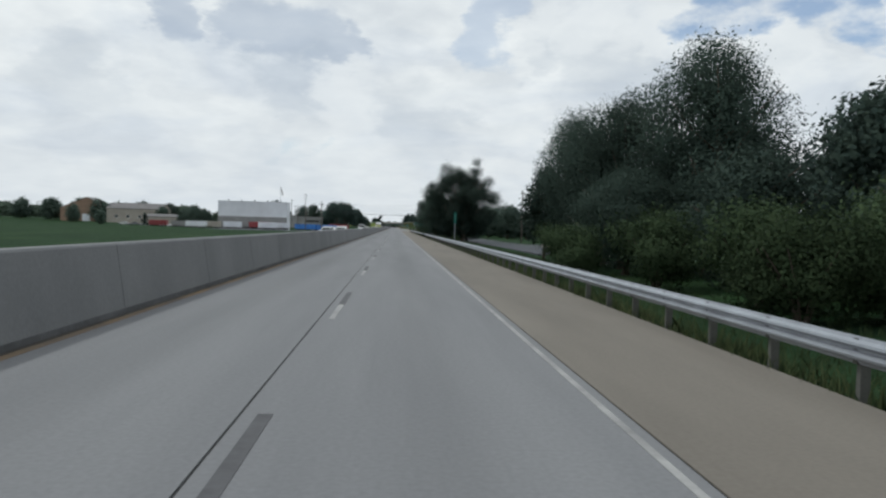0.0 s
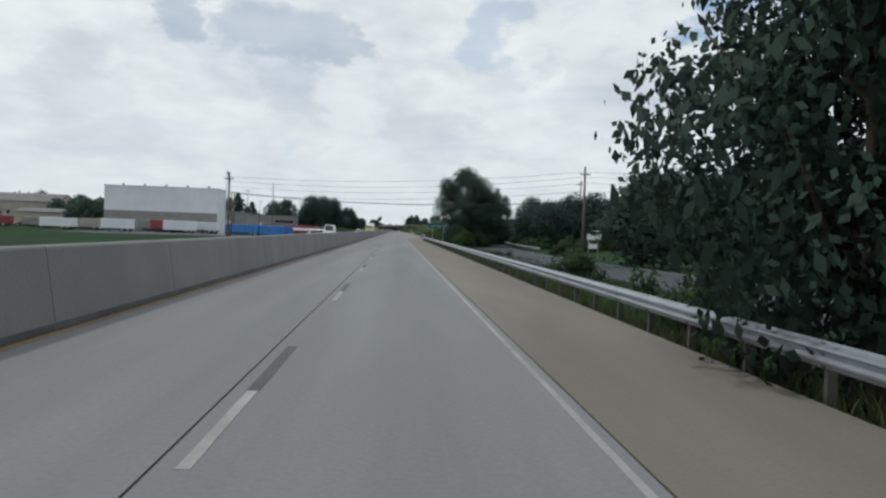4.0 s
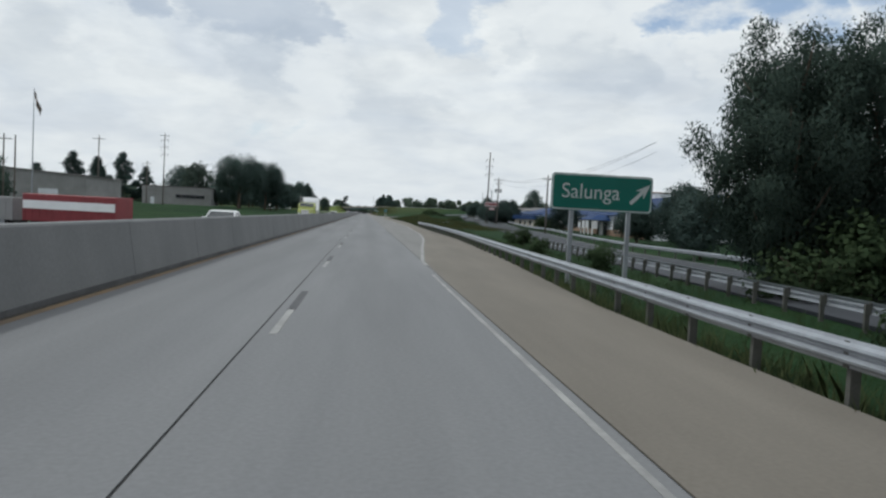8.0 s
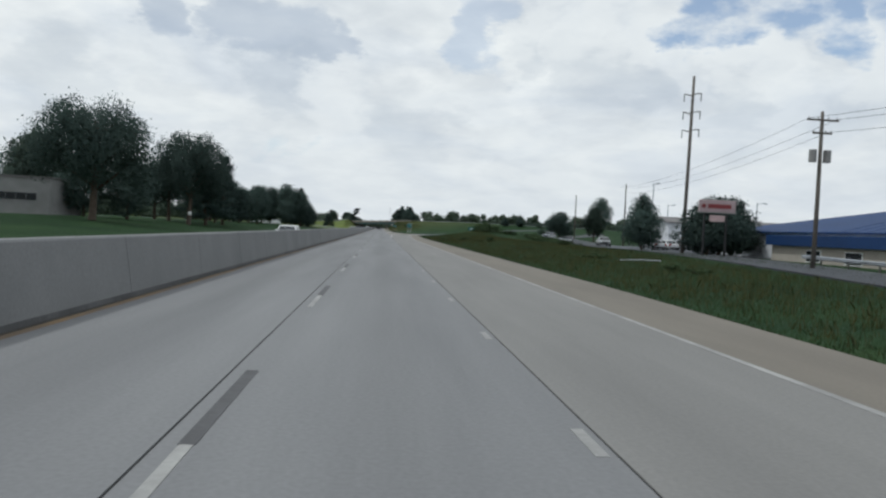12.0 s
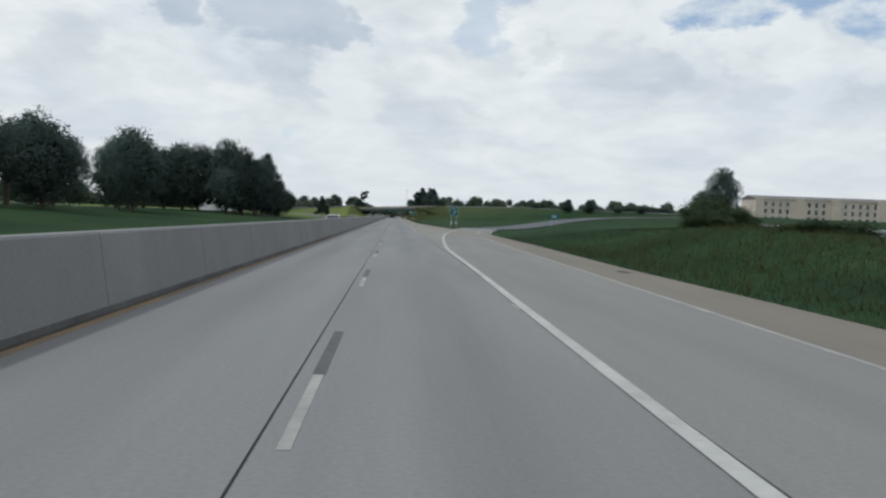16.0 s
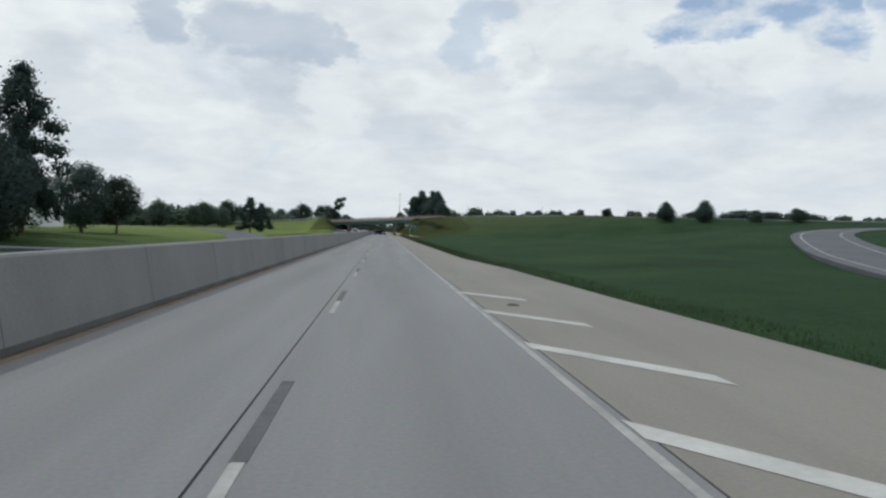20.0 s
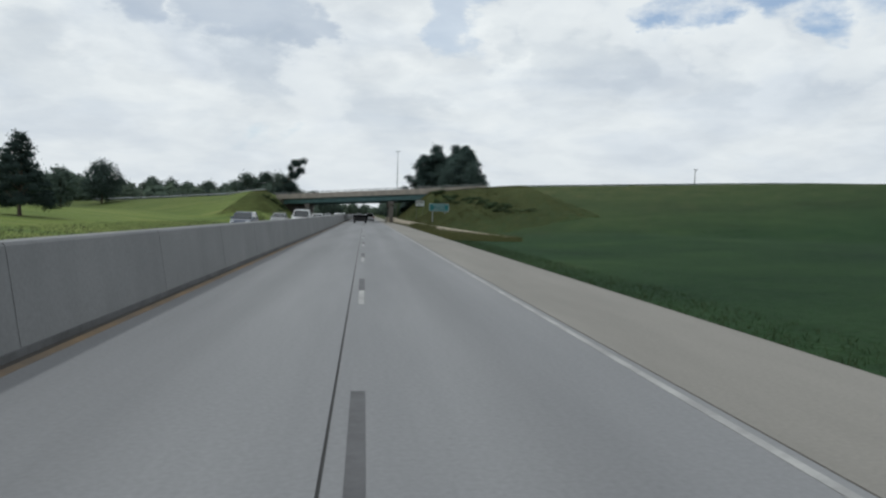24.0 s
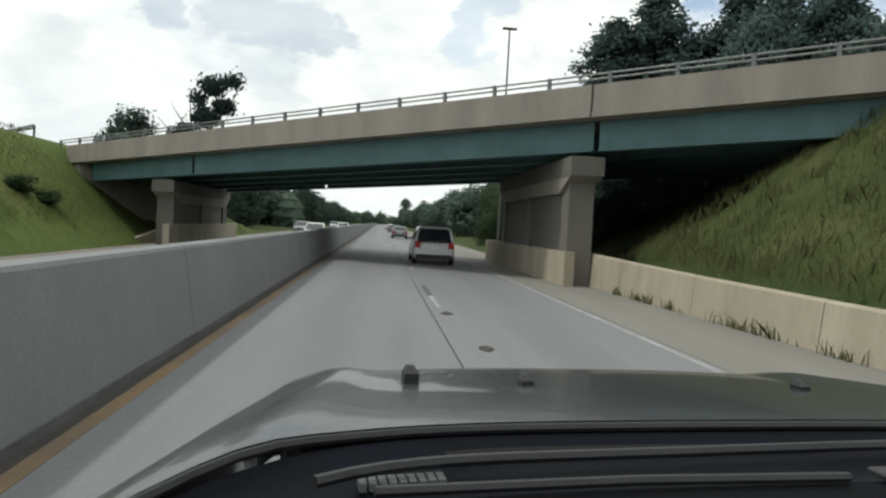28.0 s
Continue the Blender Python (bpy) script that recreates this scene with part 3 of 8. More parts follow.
def terrain(x, y):
    x, y = np.asarray(x, float), np.asarray(y, float)
    z = np.full(np.broadcast(x, y).shape, -0.22)
    # lower yards to the left at first, a gentle rise later
    z = z - 0.9 * ss(-15, -26, x) * (1 - ss(330, 420, y))
    z = z + 1.3 * ss(-15, -45, x) * ss(380, 450, y)
    # verge on the right that climbs to the frontage road, then the mound by the ramp
    z = z + 0.7 * ss(10, 26, x) * ss(340, 430, y)
    z = z + 1.0 * ss(12, 30, x) * ss(480, 540, y) * (1 - ss(600, 660, y) * (1 - ss(40, 70, x)))
    z = z + 4.4 * ss(45, 115, x) * ss(560, 720, y)
    z = z - 0.35 * ss(6.6, 8.5, x) * (1 - ss(320, 350, y))
    # the crest of the bank below the frontage road's rail
    z = z + 0.55 * np.exp(-((x - 19.0 - (y - 470) * 0.06) / 5.0) ** 2) * ss(425, 455, y) * (1 - ss(515, 545, y))
    z = z + 0.5 * np.exp(-((x - 27) / 6.0) ** 2 - ((y - 514) / 11.0) ** 2)
    # embankment of the crossing road
    s = ((x - BX) * SKEW + (y - BY)) / SK
    top = np.interp(x, [a for a, _ in CREST], [b for _, b in CREST])
    emb = top - np.maximum(0, np.abs(s) - 7.5) * np.where(s < 0, 0.17, 0.25)
    # the side slopes; before the bridge the right one starts at the wall's top and is steeper
    k = ss(-15, -6, s) * (1 - ss(1.0, 4.0, s))
    foot = x - 0.25 - np.maximum(6.75, np.interp(y, [a for a, _ in WALL], [b for _, b in WALL]))
    emb = np.minimum(emb, np.where(x > -3, np.where(foot > 0, foot * (0.62 + 0.28 * k) + 1.25 * k, foot * 3.0), (-14.4 - x) * 0.95) - 0.2)
    z = np.maximum(z, emb)
    d, zr = ramp_shelf(x, y)
    w = (1 - ss(6.0, 17.0, d)) * ss(560, 585, y)
    z = z * (1 - w) + (zr - 0.22) * w
    return z + 0.10 * np.sin(x * 0.13 + y * 0.07) * ss(10, 25, np.abs(x + 3))


def ground_sheet():
    xs = np.concatenate([-2600 + 0 * np.arange(1), -np.geomspace(1800, 66, 22), np.arange(-62, 6.5, 2.0), np.arange(6.4, 13.8, 0.5), np.arange(14, 126, 2.0), np.geomspace(130, 2600, 26)])
    ys = np.concatenate([-np.geomspace(1500, 60, 12), np.arange(-50, 962, 3.0), np.geomspace(970, 4200, 30)])
    X, Y = np.meshgrid(xs, ys)
    Z = terrain(X, Y)
    n, m = len(xs), len(ys)
    g = Geo()
    g.v = list(zip(X.ravel().tolist(), Y.ravel().tolist(), Z.ravel().tolist()))
    g.f = [(j * n + i, j * n + i + 1, (j + 1) * n + i + 1, (j + 1) * n + i) for j in range(m - 1) for i in range(n - 1)]
    return solid("ground", g, M["grass"], "rolling roadside grass, mown in places", "ground", "structure", smooth=True)


ground_sheet()


def ribbon(left, right, ys, z=0.0, thick=0.25):
    """A slab between two edge tables x(y), in steps of y."""
    rings = []
    for y in ys:
        a, b = interp(y, left), interp(y, right)
        rings.append([(a, y, z - thick), (b, y, z - thick), (b, y, z), (a, y, z)])
    return Geo().loft(rings)


def lane_path(pts, width, lift=0.06, step=4.0, height=None, thick=0.3):
    """A road that follows a line of (x, y) and the land."""
    P = []
    for (x0, y0), (x1, y1) in zip(pts, pts[1:]):
        k = max(1, int(math.hypot(x1 - x0, y1 - y0) / step))
        P += [(x0 + (x1 - x0) * i / k, y0 + (y1 - y0) * i / k) for i in range(k)]
    P.append(pts[-1])
    for _ in range(6):
        P = [P[0]] + [((a[0] + 2 * b[0] + c[0]) / 4, (a[1] + 2 * b[1] + c[1]) / 4) for a, b, c in zip(P, P[1:], P[2:])] + [P[-1]]
    rings, line = [], []
    for i, (x, y) in enumerate(P):
        a, b = P[max(0, i - 1)], P[min(len(P) - 1, i + 1)]
        d = Vector((b[0] - a[0], b[1] - a[1], 0)).normalized()
        nx, ny = d.y, -d.x
        z = max(float(terrain(x + nx * k * width / 2, y + ny * k * width / 2)) for k in (-1, 0, 1)) + lift
        if height is not None:
            z = height(x, y) + lift
        w = width / 2
        rings.append([(x - nx * w, y - ny * w, z - thick), (x + nx * w, y + ny * w, z - thick), (x + nx * w, y + ny * w, z), (x - nx * w, y - ny * w, z)])
        line.append((x, y, z, nx, ny))
    return Geo().loft(rings), line


def stripe_along(line, offset, width, lift=0.006, a=0, b=None):
    rings = []
    for x, y, z, nx, ny in line[a:b]:
        rings.append([(x + nx * (offset + k * width / 2), y + ny * (offset + k * width / 2), z + lift) for k in (-1, 1)])
    g = Geo()
    for p, q in zip(rings, rings[1:]):
        g.add([p[0], p[1], q[1], q[0]], [(0, 1, 2, 3)])
    return g


# ---- the highway ----
Y0, Y1 = -60.0, 2400.0
EXIT_LINE = [(255, 3.68), (262, 3.75), (273, 4.6), (287, 5.8), (300, 6.5), (331, 7.3), (465, 7.15), (517, 8.5), (541, 9.6)]
PAVED = [(-60, 6.45), (250, 6.5), (270, 7.8), (290, 8.6), (331, 8.95), (378, 10.0), (455, 9.9), (500, 10.2), (520, 11.0), (545, 11.5), (581, 10.1), (581.5, 10.0), (605, 8.25), (615, 7.85), (631, 7.5), (644, 6.6), (700, 6.45), (2400, 6.4)]
ROAD_YS = sorted(set([-60, 250, 255, 262, 273, 287, 300, 331, 378, 455, 465, 500, 517, 520, 541, 545, 581, 581.5, 605, 615, 631, 644, 700, 2400] + list(range(-40, 1000, 10))))

road = thing("road", pose(0, 0, 0), "worn grey concrete dual carriageway with sealed joints", "road", kind="structure")
flat = lambda a, b: Geo().box(a, b, Y0, Y1, -0.25, 0.0)
part("left_lane", flat(-3.75, -0.014), M["lane"], road)
part("right_lane", flat(0.014, 3.646), M["lane"], road)
part("oncoming_lanes", flat(-12.0, -4.45), M["lane"], road)
part("oncoming_shoulder", Geo().box(-14.6, -12.02, Y0, 668, -0.25, 0.0), M["shoulder"], road)
part("oncoming_shoulder", Geo().box(-13.3, -12.02, 668, Y1, -0.25, 0.0), M["shoulder"], road)
part("lane_joint", Geo().box(-0.014, 0.014, Y0, Y1, -0.2, -0.012), M["joint"], road, "black sealed joint between the lanes")
part("shoulder_joint", Geo().box(3.646, 3.674, Y0, Y1, -0.2, -0.012), M["joint"], road)
ex = [(y, x) for y, x in EXIT_LINE]
ys_exit = [y for y in ROAD_YS if 255 <= y <= 541]
part("exit_lane", ribbon([(0, 3.674), (9999, 3.674)], ex, ys_exit), M["lane2"], road)
sh_left = [(-60, 3.674), (255, 3.674)] + ex
part("shoulder", ribbon(sh_left, PAVED, [y for y in ROAD_YS if y <= 541]), M["shoulder"], road, "tan concrete shoulder")
part("shoulder", ribbon([(0, 3.674), (9999, 3.674)], PAVED, [541] + [y for y in ROAD_YS if y > 541]), M["shoulder2"], road, "tan concrete shoulder")

# markings, laid proud of the slab
part("edge_line", Geo().box(3.45, 3.53, Y0, 256, 0.001, 0.005), M["paint"], road)
part("edge_line", Geo().box(3.43, 3.54, 534, 1600, 0.001, 0.005), M["paint"], road)
part("oncoming_edge_line", Geo().box(-11.95, -11.80, Y0, 1600, 0.001, 0.005), M["paint"], road)
part("yellow_edge_line", Geo().box(-3.48, -3.33, Y0, 1600, 0.001, 0.005), M["yellow"], road, "rusty yellow edge line along the barrier")


def line_ribbon(table, w, ys, z=0.001):
    return ribbon([(y, x - w / 2) for y, x in table], [(y, x + w / 2) for y, x in table], ys, z + 0.004, 0.004)


part("exit_edge_line", line_ribbon([(y, x - 0.10) for y, x in EXIT_LINE], 0.14, [y for y in ys_exit if y >= 258]), M["paint"], road)
GORE = [(474, 3.50), (484, 3.62), (495, 3.78), (511, 3.95), (519, 4.35), (530, 5.0), (547, 6.4), (563, 8.4), (575, 10.3), (586, 12.1), (592, 13.3)]
gore_line = Geo()
for (ya, xa), (yb, xb) in zip(GORE, GORE[1:]):
    d = Vector((xb - xa, yb - ya)).normalized()
    px_, py_ = d.y * 0.10, -d.x * 0.10
    gore_line.add([(xa - px_, ya - py_, 0.012), (xa + px_, ya + py_, 0.012), (xb + px_, yb + py_, 0.012), (xb - px_, yb - py_, 0.012)], [(0, 1, 2, 3)])
part("gore_line", gore_line, M["newpaint"], road, "thick white line that opens the exit")
for i in range(18):
    ya = 534.8 + 4.8 * i
    xb = min(interp(ya - 3, [(y, x) for y, x in GORE]), interp(ya - 3, PAVED) - 2.2)
    if ya > 585:
        xb = max(4.4, 5.9 - (ya - 600) * 0.05)
    yb = ya - (xb - 3.6) * 1.33
    part("gore_stripe", Geo().add([(3.58, ya - 0.32, 0.006), (xb, yb - 0.32, 0.006), (xb, yb + 0.32, 0.006), (3.58, ya + 0.32, 0.006)], [(0, 1, 2, 3)]), M["newpaint"], road)
DASH_W = Geo().box(-0.055, 0.055, -2.5, 0, 0.001, 0.005).mesh("lane_dash", M["paint"])
DASH_B = Geo().box(-0.07, 0.07, 0, 2.9, 0.001, 0.005).mesh("dash_shadow", M["blackpaint"])
for n in range(-3, 110):
    for nm, me in (("lane_dash", DASH_W), ("dash_shadow", DASH_B)):
        d = part(nm, me, None, road)
        d.location = (0.23, 3.75 + 12.19 * n, 0)
DASH_O = Geo().box(-0.075, 0.075, -3.05, 0, 0.001, 0.005).mesh("lane_dash", M["paint"])
for n in range(0, 80):
    part("lane_dash", DASH_O, None, road).location = (-8.15, 8 + 12.19 * n, 0)
DOT = Geo().box(-0.06, 0.06, 0, 0.8, 0.001, 0.005).mesh("exit_dot", M["paint"])
for n in range(24):
    part("exit_dot", DOT, None, road).location = (3.52, 345 + 6.1 * n, 0)


# ---- median barrier: cast panels with a sloping foot and open joints ----
def barrier():
    ob = thing("median_barrier", pose(-3.95, 0, 0), "tall grey concrete median barrier with stained faces and upright joints", "barrier", kind="structure")
    prof = [(-0.36, 0), (-0.17, 1.26), (-0.14, 1.30), (0.14, 1.30), (0.17, 1.26), (0.36, 0)]
    long = Geo().prism(prof, "y", 0.012, 6.088).mesh("panel", M["barrier"])
    for n in range(-8, 160):
        part("panel", long, None, ob).location = (0, n * 6.10 + 1.5, 0)
    part("far_run", Geo().prism(prof, "y", 977.6, Y1), M["barrier"], ob)
    # two dark bands: one on the toe, one flat on the ground beside it
    part("toe_band", Geo().box(0.335, 0.366, Y0, 1400, 0.0, 0.10), M["darktoe"], ob, "dark toe of the barrier")
    part("grime_strip", Geo().box(0.368, 0.46, Y0, 1400, 0.001, 0.004), M["rubble"], ob, "dark strip along the foot")
    return ob


barrier()


# ---- guard rails ----
WBEAM = [(0.0, -0.155), (0.012, -0.12), (0.075, -0.09), (0.083, -0.06), (0.02, -0.015), (0.02, 0.015), (0.083, 0.06), (0.075, 0.09), (0.012, 0.12), (0.0, 0.155)]


def guard_rail(name, pts, label, height=0.62, face=-1, ends=True, post_every=1.905, posts_max=400, flare=False):
    """A W-beam along (x, y, z) points on steel posts; face -1 turns it to the left of its course."""
    ob = thing(name, pose(0, 0, 0), label, "guard rail", kind="structure")
    rings, acc, posts = [], 0.0, []
    P = [Vector(p) for p in pts]
    fine = []
    for a, b in zip(P, P[1:]):
        k = max(1, int((b - a).length / 3.8))
        fine += [a.lerp(b, i / k) for i in range(k)]
    fine.append(P[-1])
    for i, p in enumerate(fine):
        d = (fine[min(i + 1, len(fine) - 1)] - fine[max(0, i - 1)])
        d.z = 0
        d.normalize()
        side = Vector((d.y, -d.x, 0)) * face
        rings.append([p + side * (o + 0.09) + Vector((0, 0, height + h)) for o, h in WBEAM] + [p + side * (o + 0.086) + Vector((0, 0, height + h)) for o, h in reversed(WBEAM)])
    part("beam", Geo().loft(rings), M["steel"], ob, "corrugated galvanised beam", smooth=False)
    pm = Geo().box(-0.035, 0.035, -0.06, 0.06, -0.7, height + 0.10).mesh("post", M["post"])
    bm_ = Geo().box(-0.04, 0.04, -0.03, 0.03, height - 0.16, height + 0.13).mesh("block", M["post"])
    total = 0.0
    for a, b in zip(fine, fine[1:]):
        ln = (b - a).length
        while acc <= total + ln and len(posts) < posts_max:
            q = a.lerp(b, (acc - total) / ln)
            d = (b - a)
            ang = math.atan2(d.y, d.x)
            posts.append((q, ang))
            acc += post_every
        total += ln
    for q, ang in posts:
        po = part("post", pm, None, ob)
        po.matrix_basis = pose(q.x, q.y, q.z, 0, 0, math.degrees(ang))
        side = Vector((math.sin(ang), -math.cos(ang), 0)) * face
        bl = part("block", bm_, None, ob)
        bl.matrix_basis = pose(q.x + side.x * 0.08, q.y + side.y * 0.08, q.z, 0, 0, math.degrees(ang))
    if ends:
        p, q = fine[-1], fine[-2]
        d = (p - q).normalized()
        side = Vector((d.y, -d.x, 0)) * face
        c = p + side * 0.02 + Vector((0, 0, height))
        part("end_terminal", Geo().tube([c - Vector((0, 0, 0.17)), c + Vector((0, 0, 0.17))], 0.13, 10), M["steel"], ob, "rounded buffer end")
    return ob


guard_rail("guard_rail", [(6.62, -40, -0.1), (6.62, 90, -0.1), (6.62, 245, -0.1), (7.3, 262, -0.1), (8.6, 290, -0.1), (9.25, 315, -0.1), (9.35, 341, -0.1)], "galvanised W-beam guard rail beside the shoulder, with grass growing round its posts", height=0.64)


# ---- overpass ----
ANG = math.degrees(math.atan2(-SKEW, 1))
RISE = 0.05 * 1.0 / SK      # the deck climbs a little to the right, per metre of deck


def overpass():
    # local x runs along the deck to the right from above the right pier, local y away from the traffic
    ob = thing("overpass", pose(BX, BY, 0, 0, 0, ANG), "concrete road overpass with teal steel girders and a steel railing", "bridge", kind="structure")
    zt = lambda u: 6.55 + RISE * u
    U0, U1, WID = -31.5, 15.5, 10.6

    def bar(a, b, y0, y1, za, zb, c=0.0, n=1):
        """A length of deck from u=a to b between two heights below the parapet's top."""
        rings = []
        for i in range(n + 1):
            u = a + (b - a) * i / n
            rings.append([(u, y0, zt(u) + za), (u, y1, zt(u) + za), (u, y1, zt(u) + zb), (u, y0, zt(u) + zb)])
        return Geo().loft(rings)

    # parapets, open at the joint over the right pier, with a drip ledge
    for y0, y1, nm in ((0.0, 0.34, "near"), (WID - 0.34, WID, "far")):
        for a, b in ((U0 - 1.4, -0.03), (0.03, U1 + 6)):
            part("parapet", bar(a, b, y0, y1, -1.02, 0.0), M["bridge"], ob, "stained concrete parapet")
            part("drip_ledge", bar(a, b, y0 - 0.05 if y0 < 1 else y1, y0 + 0.0 if y0 < 1 else y1 + 0.05, -1.05, -0.86), M["bridge"], ob)
    part("deck", bar(U0 - 1.4, U1 + 6, 0.35, WID - 0.35, -1.10, -0.82), M["bridge"], ob)
    part("deck_joint", bar(-0.028, 0.028, -0.02, 0.30, -1.0, -0.02), M["joint"], ob)
    # plate girders: web and flanges
    for k, y in enumerate((0.55, 2.9, 5.25, 7.6, 9.95)):
        for a, b in ((U0 + 0.6, -21.6), (-21.4, -0.10), (0.10, U1)):
            part("girder_web", bar(a, b, y - 0.02, y + 0.02, -2.06, -1.11), M["girder"], ob)
            part("girder_flange", bar(a, b, y - 0.17, y + 0.17, -2.10, -2.055), M["girder"], ob)
    # piers stand along the highway, askew to the deck: columns under a cap with sloping ends, and a crash wall
    dx, dy = math.sin(radians(ANG)), math.cos(radians(ANG))      # the highway's direction in the deck's frame
    RUN = WID / dy

    def along(u, prof_a, s0, s1, z0, z1, taper=0.0):
        """A block from s0 to s1 along the highway, half-width prof_a across it."""
        px2, py2 = dy, -dx
        R = []
        for z, k in ((z0, 0.0), (z1, taper)):
            R.append([(u + dx * s + px2 * o, dy * s + py2 * o, z) for s, o in ((s0 + k, -prof_a), (s1 - k, -prof_a), (s1 - k, prof_a), (s0 + k, prof_a))])
        return Geo().loft(R)

    for u in (0.0, -23.2):
        zc = zt(u - 4.0) - 2.16
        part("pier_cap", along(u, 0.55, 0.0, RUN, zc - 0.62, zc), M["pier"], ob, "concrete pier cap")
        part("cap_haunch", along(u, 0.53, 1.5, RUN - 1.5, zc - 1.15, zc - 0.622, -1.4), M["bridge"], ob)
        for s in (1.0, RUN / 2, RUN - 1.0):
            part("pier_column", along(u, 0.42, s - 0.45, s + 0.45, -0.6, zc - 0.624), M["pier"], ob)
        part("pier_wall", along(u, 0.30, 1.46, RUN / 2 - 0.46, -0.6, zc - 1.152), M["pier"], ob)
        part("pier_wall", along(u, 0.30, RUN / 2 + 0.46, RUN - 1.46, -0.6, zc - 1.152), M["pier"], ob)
        part("crash_wall", along(u - 0.55 if u == 0 else u + 0.55, 0.16, -0.3, RUN + 3, -0.6, 1.12), M["wall"], ob)
        for k, y in enumerate((0.55, 2.9, 5.25, 7.6, 9.95)):
            part("bearing", Geo().box(u + dx * y / dy - 0.25, u + dx * y / dy + 0.25, y - 0.2, y + 0.2, zc - 0.0, zc + 0.06), M["railing"], ob)
    # abutments
    for u, s in ((U0, -1), (U1, 1)):
        a, b = sorted((u, u + s * 1.2))
        part("abutment", Geo().box(a, b, 0.1, WID - 0.1, zt(u) - 4.2, zt(u) - 1.12), M["bridge"], ob)
    # railing on the parapets: posts and two rails
    for y in (0.17, WID - 0.17):
        for h in (0.20, 0.36):
            r0, r1 = U0 - 2.5, U1 + 5.5
            part("rail", Geo().tube([(r0, y, zt(r0) + h), ((r0 + r1) / 2, y, zt((r0 + r1) / 2) + h), (r1, y, zt(r1) + h)], 0.035, 6), M["railing"], ob)
        pm = Geo().box(-0.05, 0.05, -0.06, 0.06, 0, 0.40).mesh("rail_post", M["railing"])
        u = U0 - 2.4
        while u < U1 + 5.5:
            part("rail_post", pm, None, ob).location = (u, y, zt(u))
            u += 2.15
    return ob


overpass()

# the crossing road behind the parapets, with its guard rails
def crossing_road():
    pts = lambda a, b, s: [(x, BY - SKEW * (x - BX) + s * SK) for x in np.linspace(a, b, 30)]
    for a, b in ((17.5, 150), (-22, -160)):
        w = 9.5
        g, line = lane_path(pts(a, b, 5.3), w, 0.10)
        solid("crossing_road", g, M["asphalt"], "asphalt road over the embankment", "road", "structure")
        for s in (-0.6, 11.0):
            P = [(x, y, float(terrain(x, y)) - (0.34 if a > 0 else 0.02)) for x, y in pts(a, b, s)]
            guard_rail("guard_rail", P, "galvanised guard rail along the embankment's crest", post_every=3.81, height=0.60, ends=False, face=-1 if s < 0 else 1, posts_max=45)


crossing_road()


# ---- wing wall on the right before the bridge ----
def wing_wall():
    ob = thing("wing_wall", pose(0, 0, 0), "sunlit tan concrete wall that rises from the weeds beside the shoulder", "wall", kind="structure")
    hts = [0.04, 0.28, 0.42, 0.56, 0.68, 0.76, 0.82, 0.93, 1.12]
    rng = np.linspace(780, 864.6, 19)
    X = lambda y: interp(y, WALL)
    Hh = lambda y: interp(y, [(y0, h) for (y0, _), h in zip(WALL, hts)])
    for a, b in zip(rng, rng[1:]):
        rings = []
        for y in (a + 0.012, b - 0.012):
            x, h = X(y), Hh(y)
            rings.append([(x - 0.10, y, -0.3), (x + 0.30, y, -0.3), (x + 0.30, y, h - 0.03), (x + 0.27, y, h), (x + 0.03, y, h), (x, y, h - 0.03)])
        part("wall_panel", Geo().loft(rings), M["wall"], ob)
    # its twin by the left pier
    ob2 = thing("slope_wall", pose(0, 0, 0), "low concrete edge that curves up to the left pier", "wall", kind="structure")
    P = [(-15.5, 879, 0.0), (-14.9, 880, 0.1), (-14.2, 881, 0.4), (-13.5, 882, 0.85)]
    rings = [[(x - 0.15, y, z - 0.8), (x + 0.15, y, z - 0.8), (x + 0.15, y, z), (x - 0.15, y, z)] for x, y, z in P]
    part("wall_panel", Geo().loft(rings), M["wall"], ob2)


wing_wall()


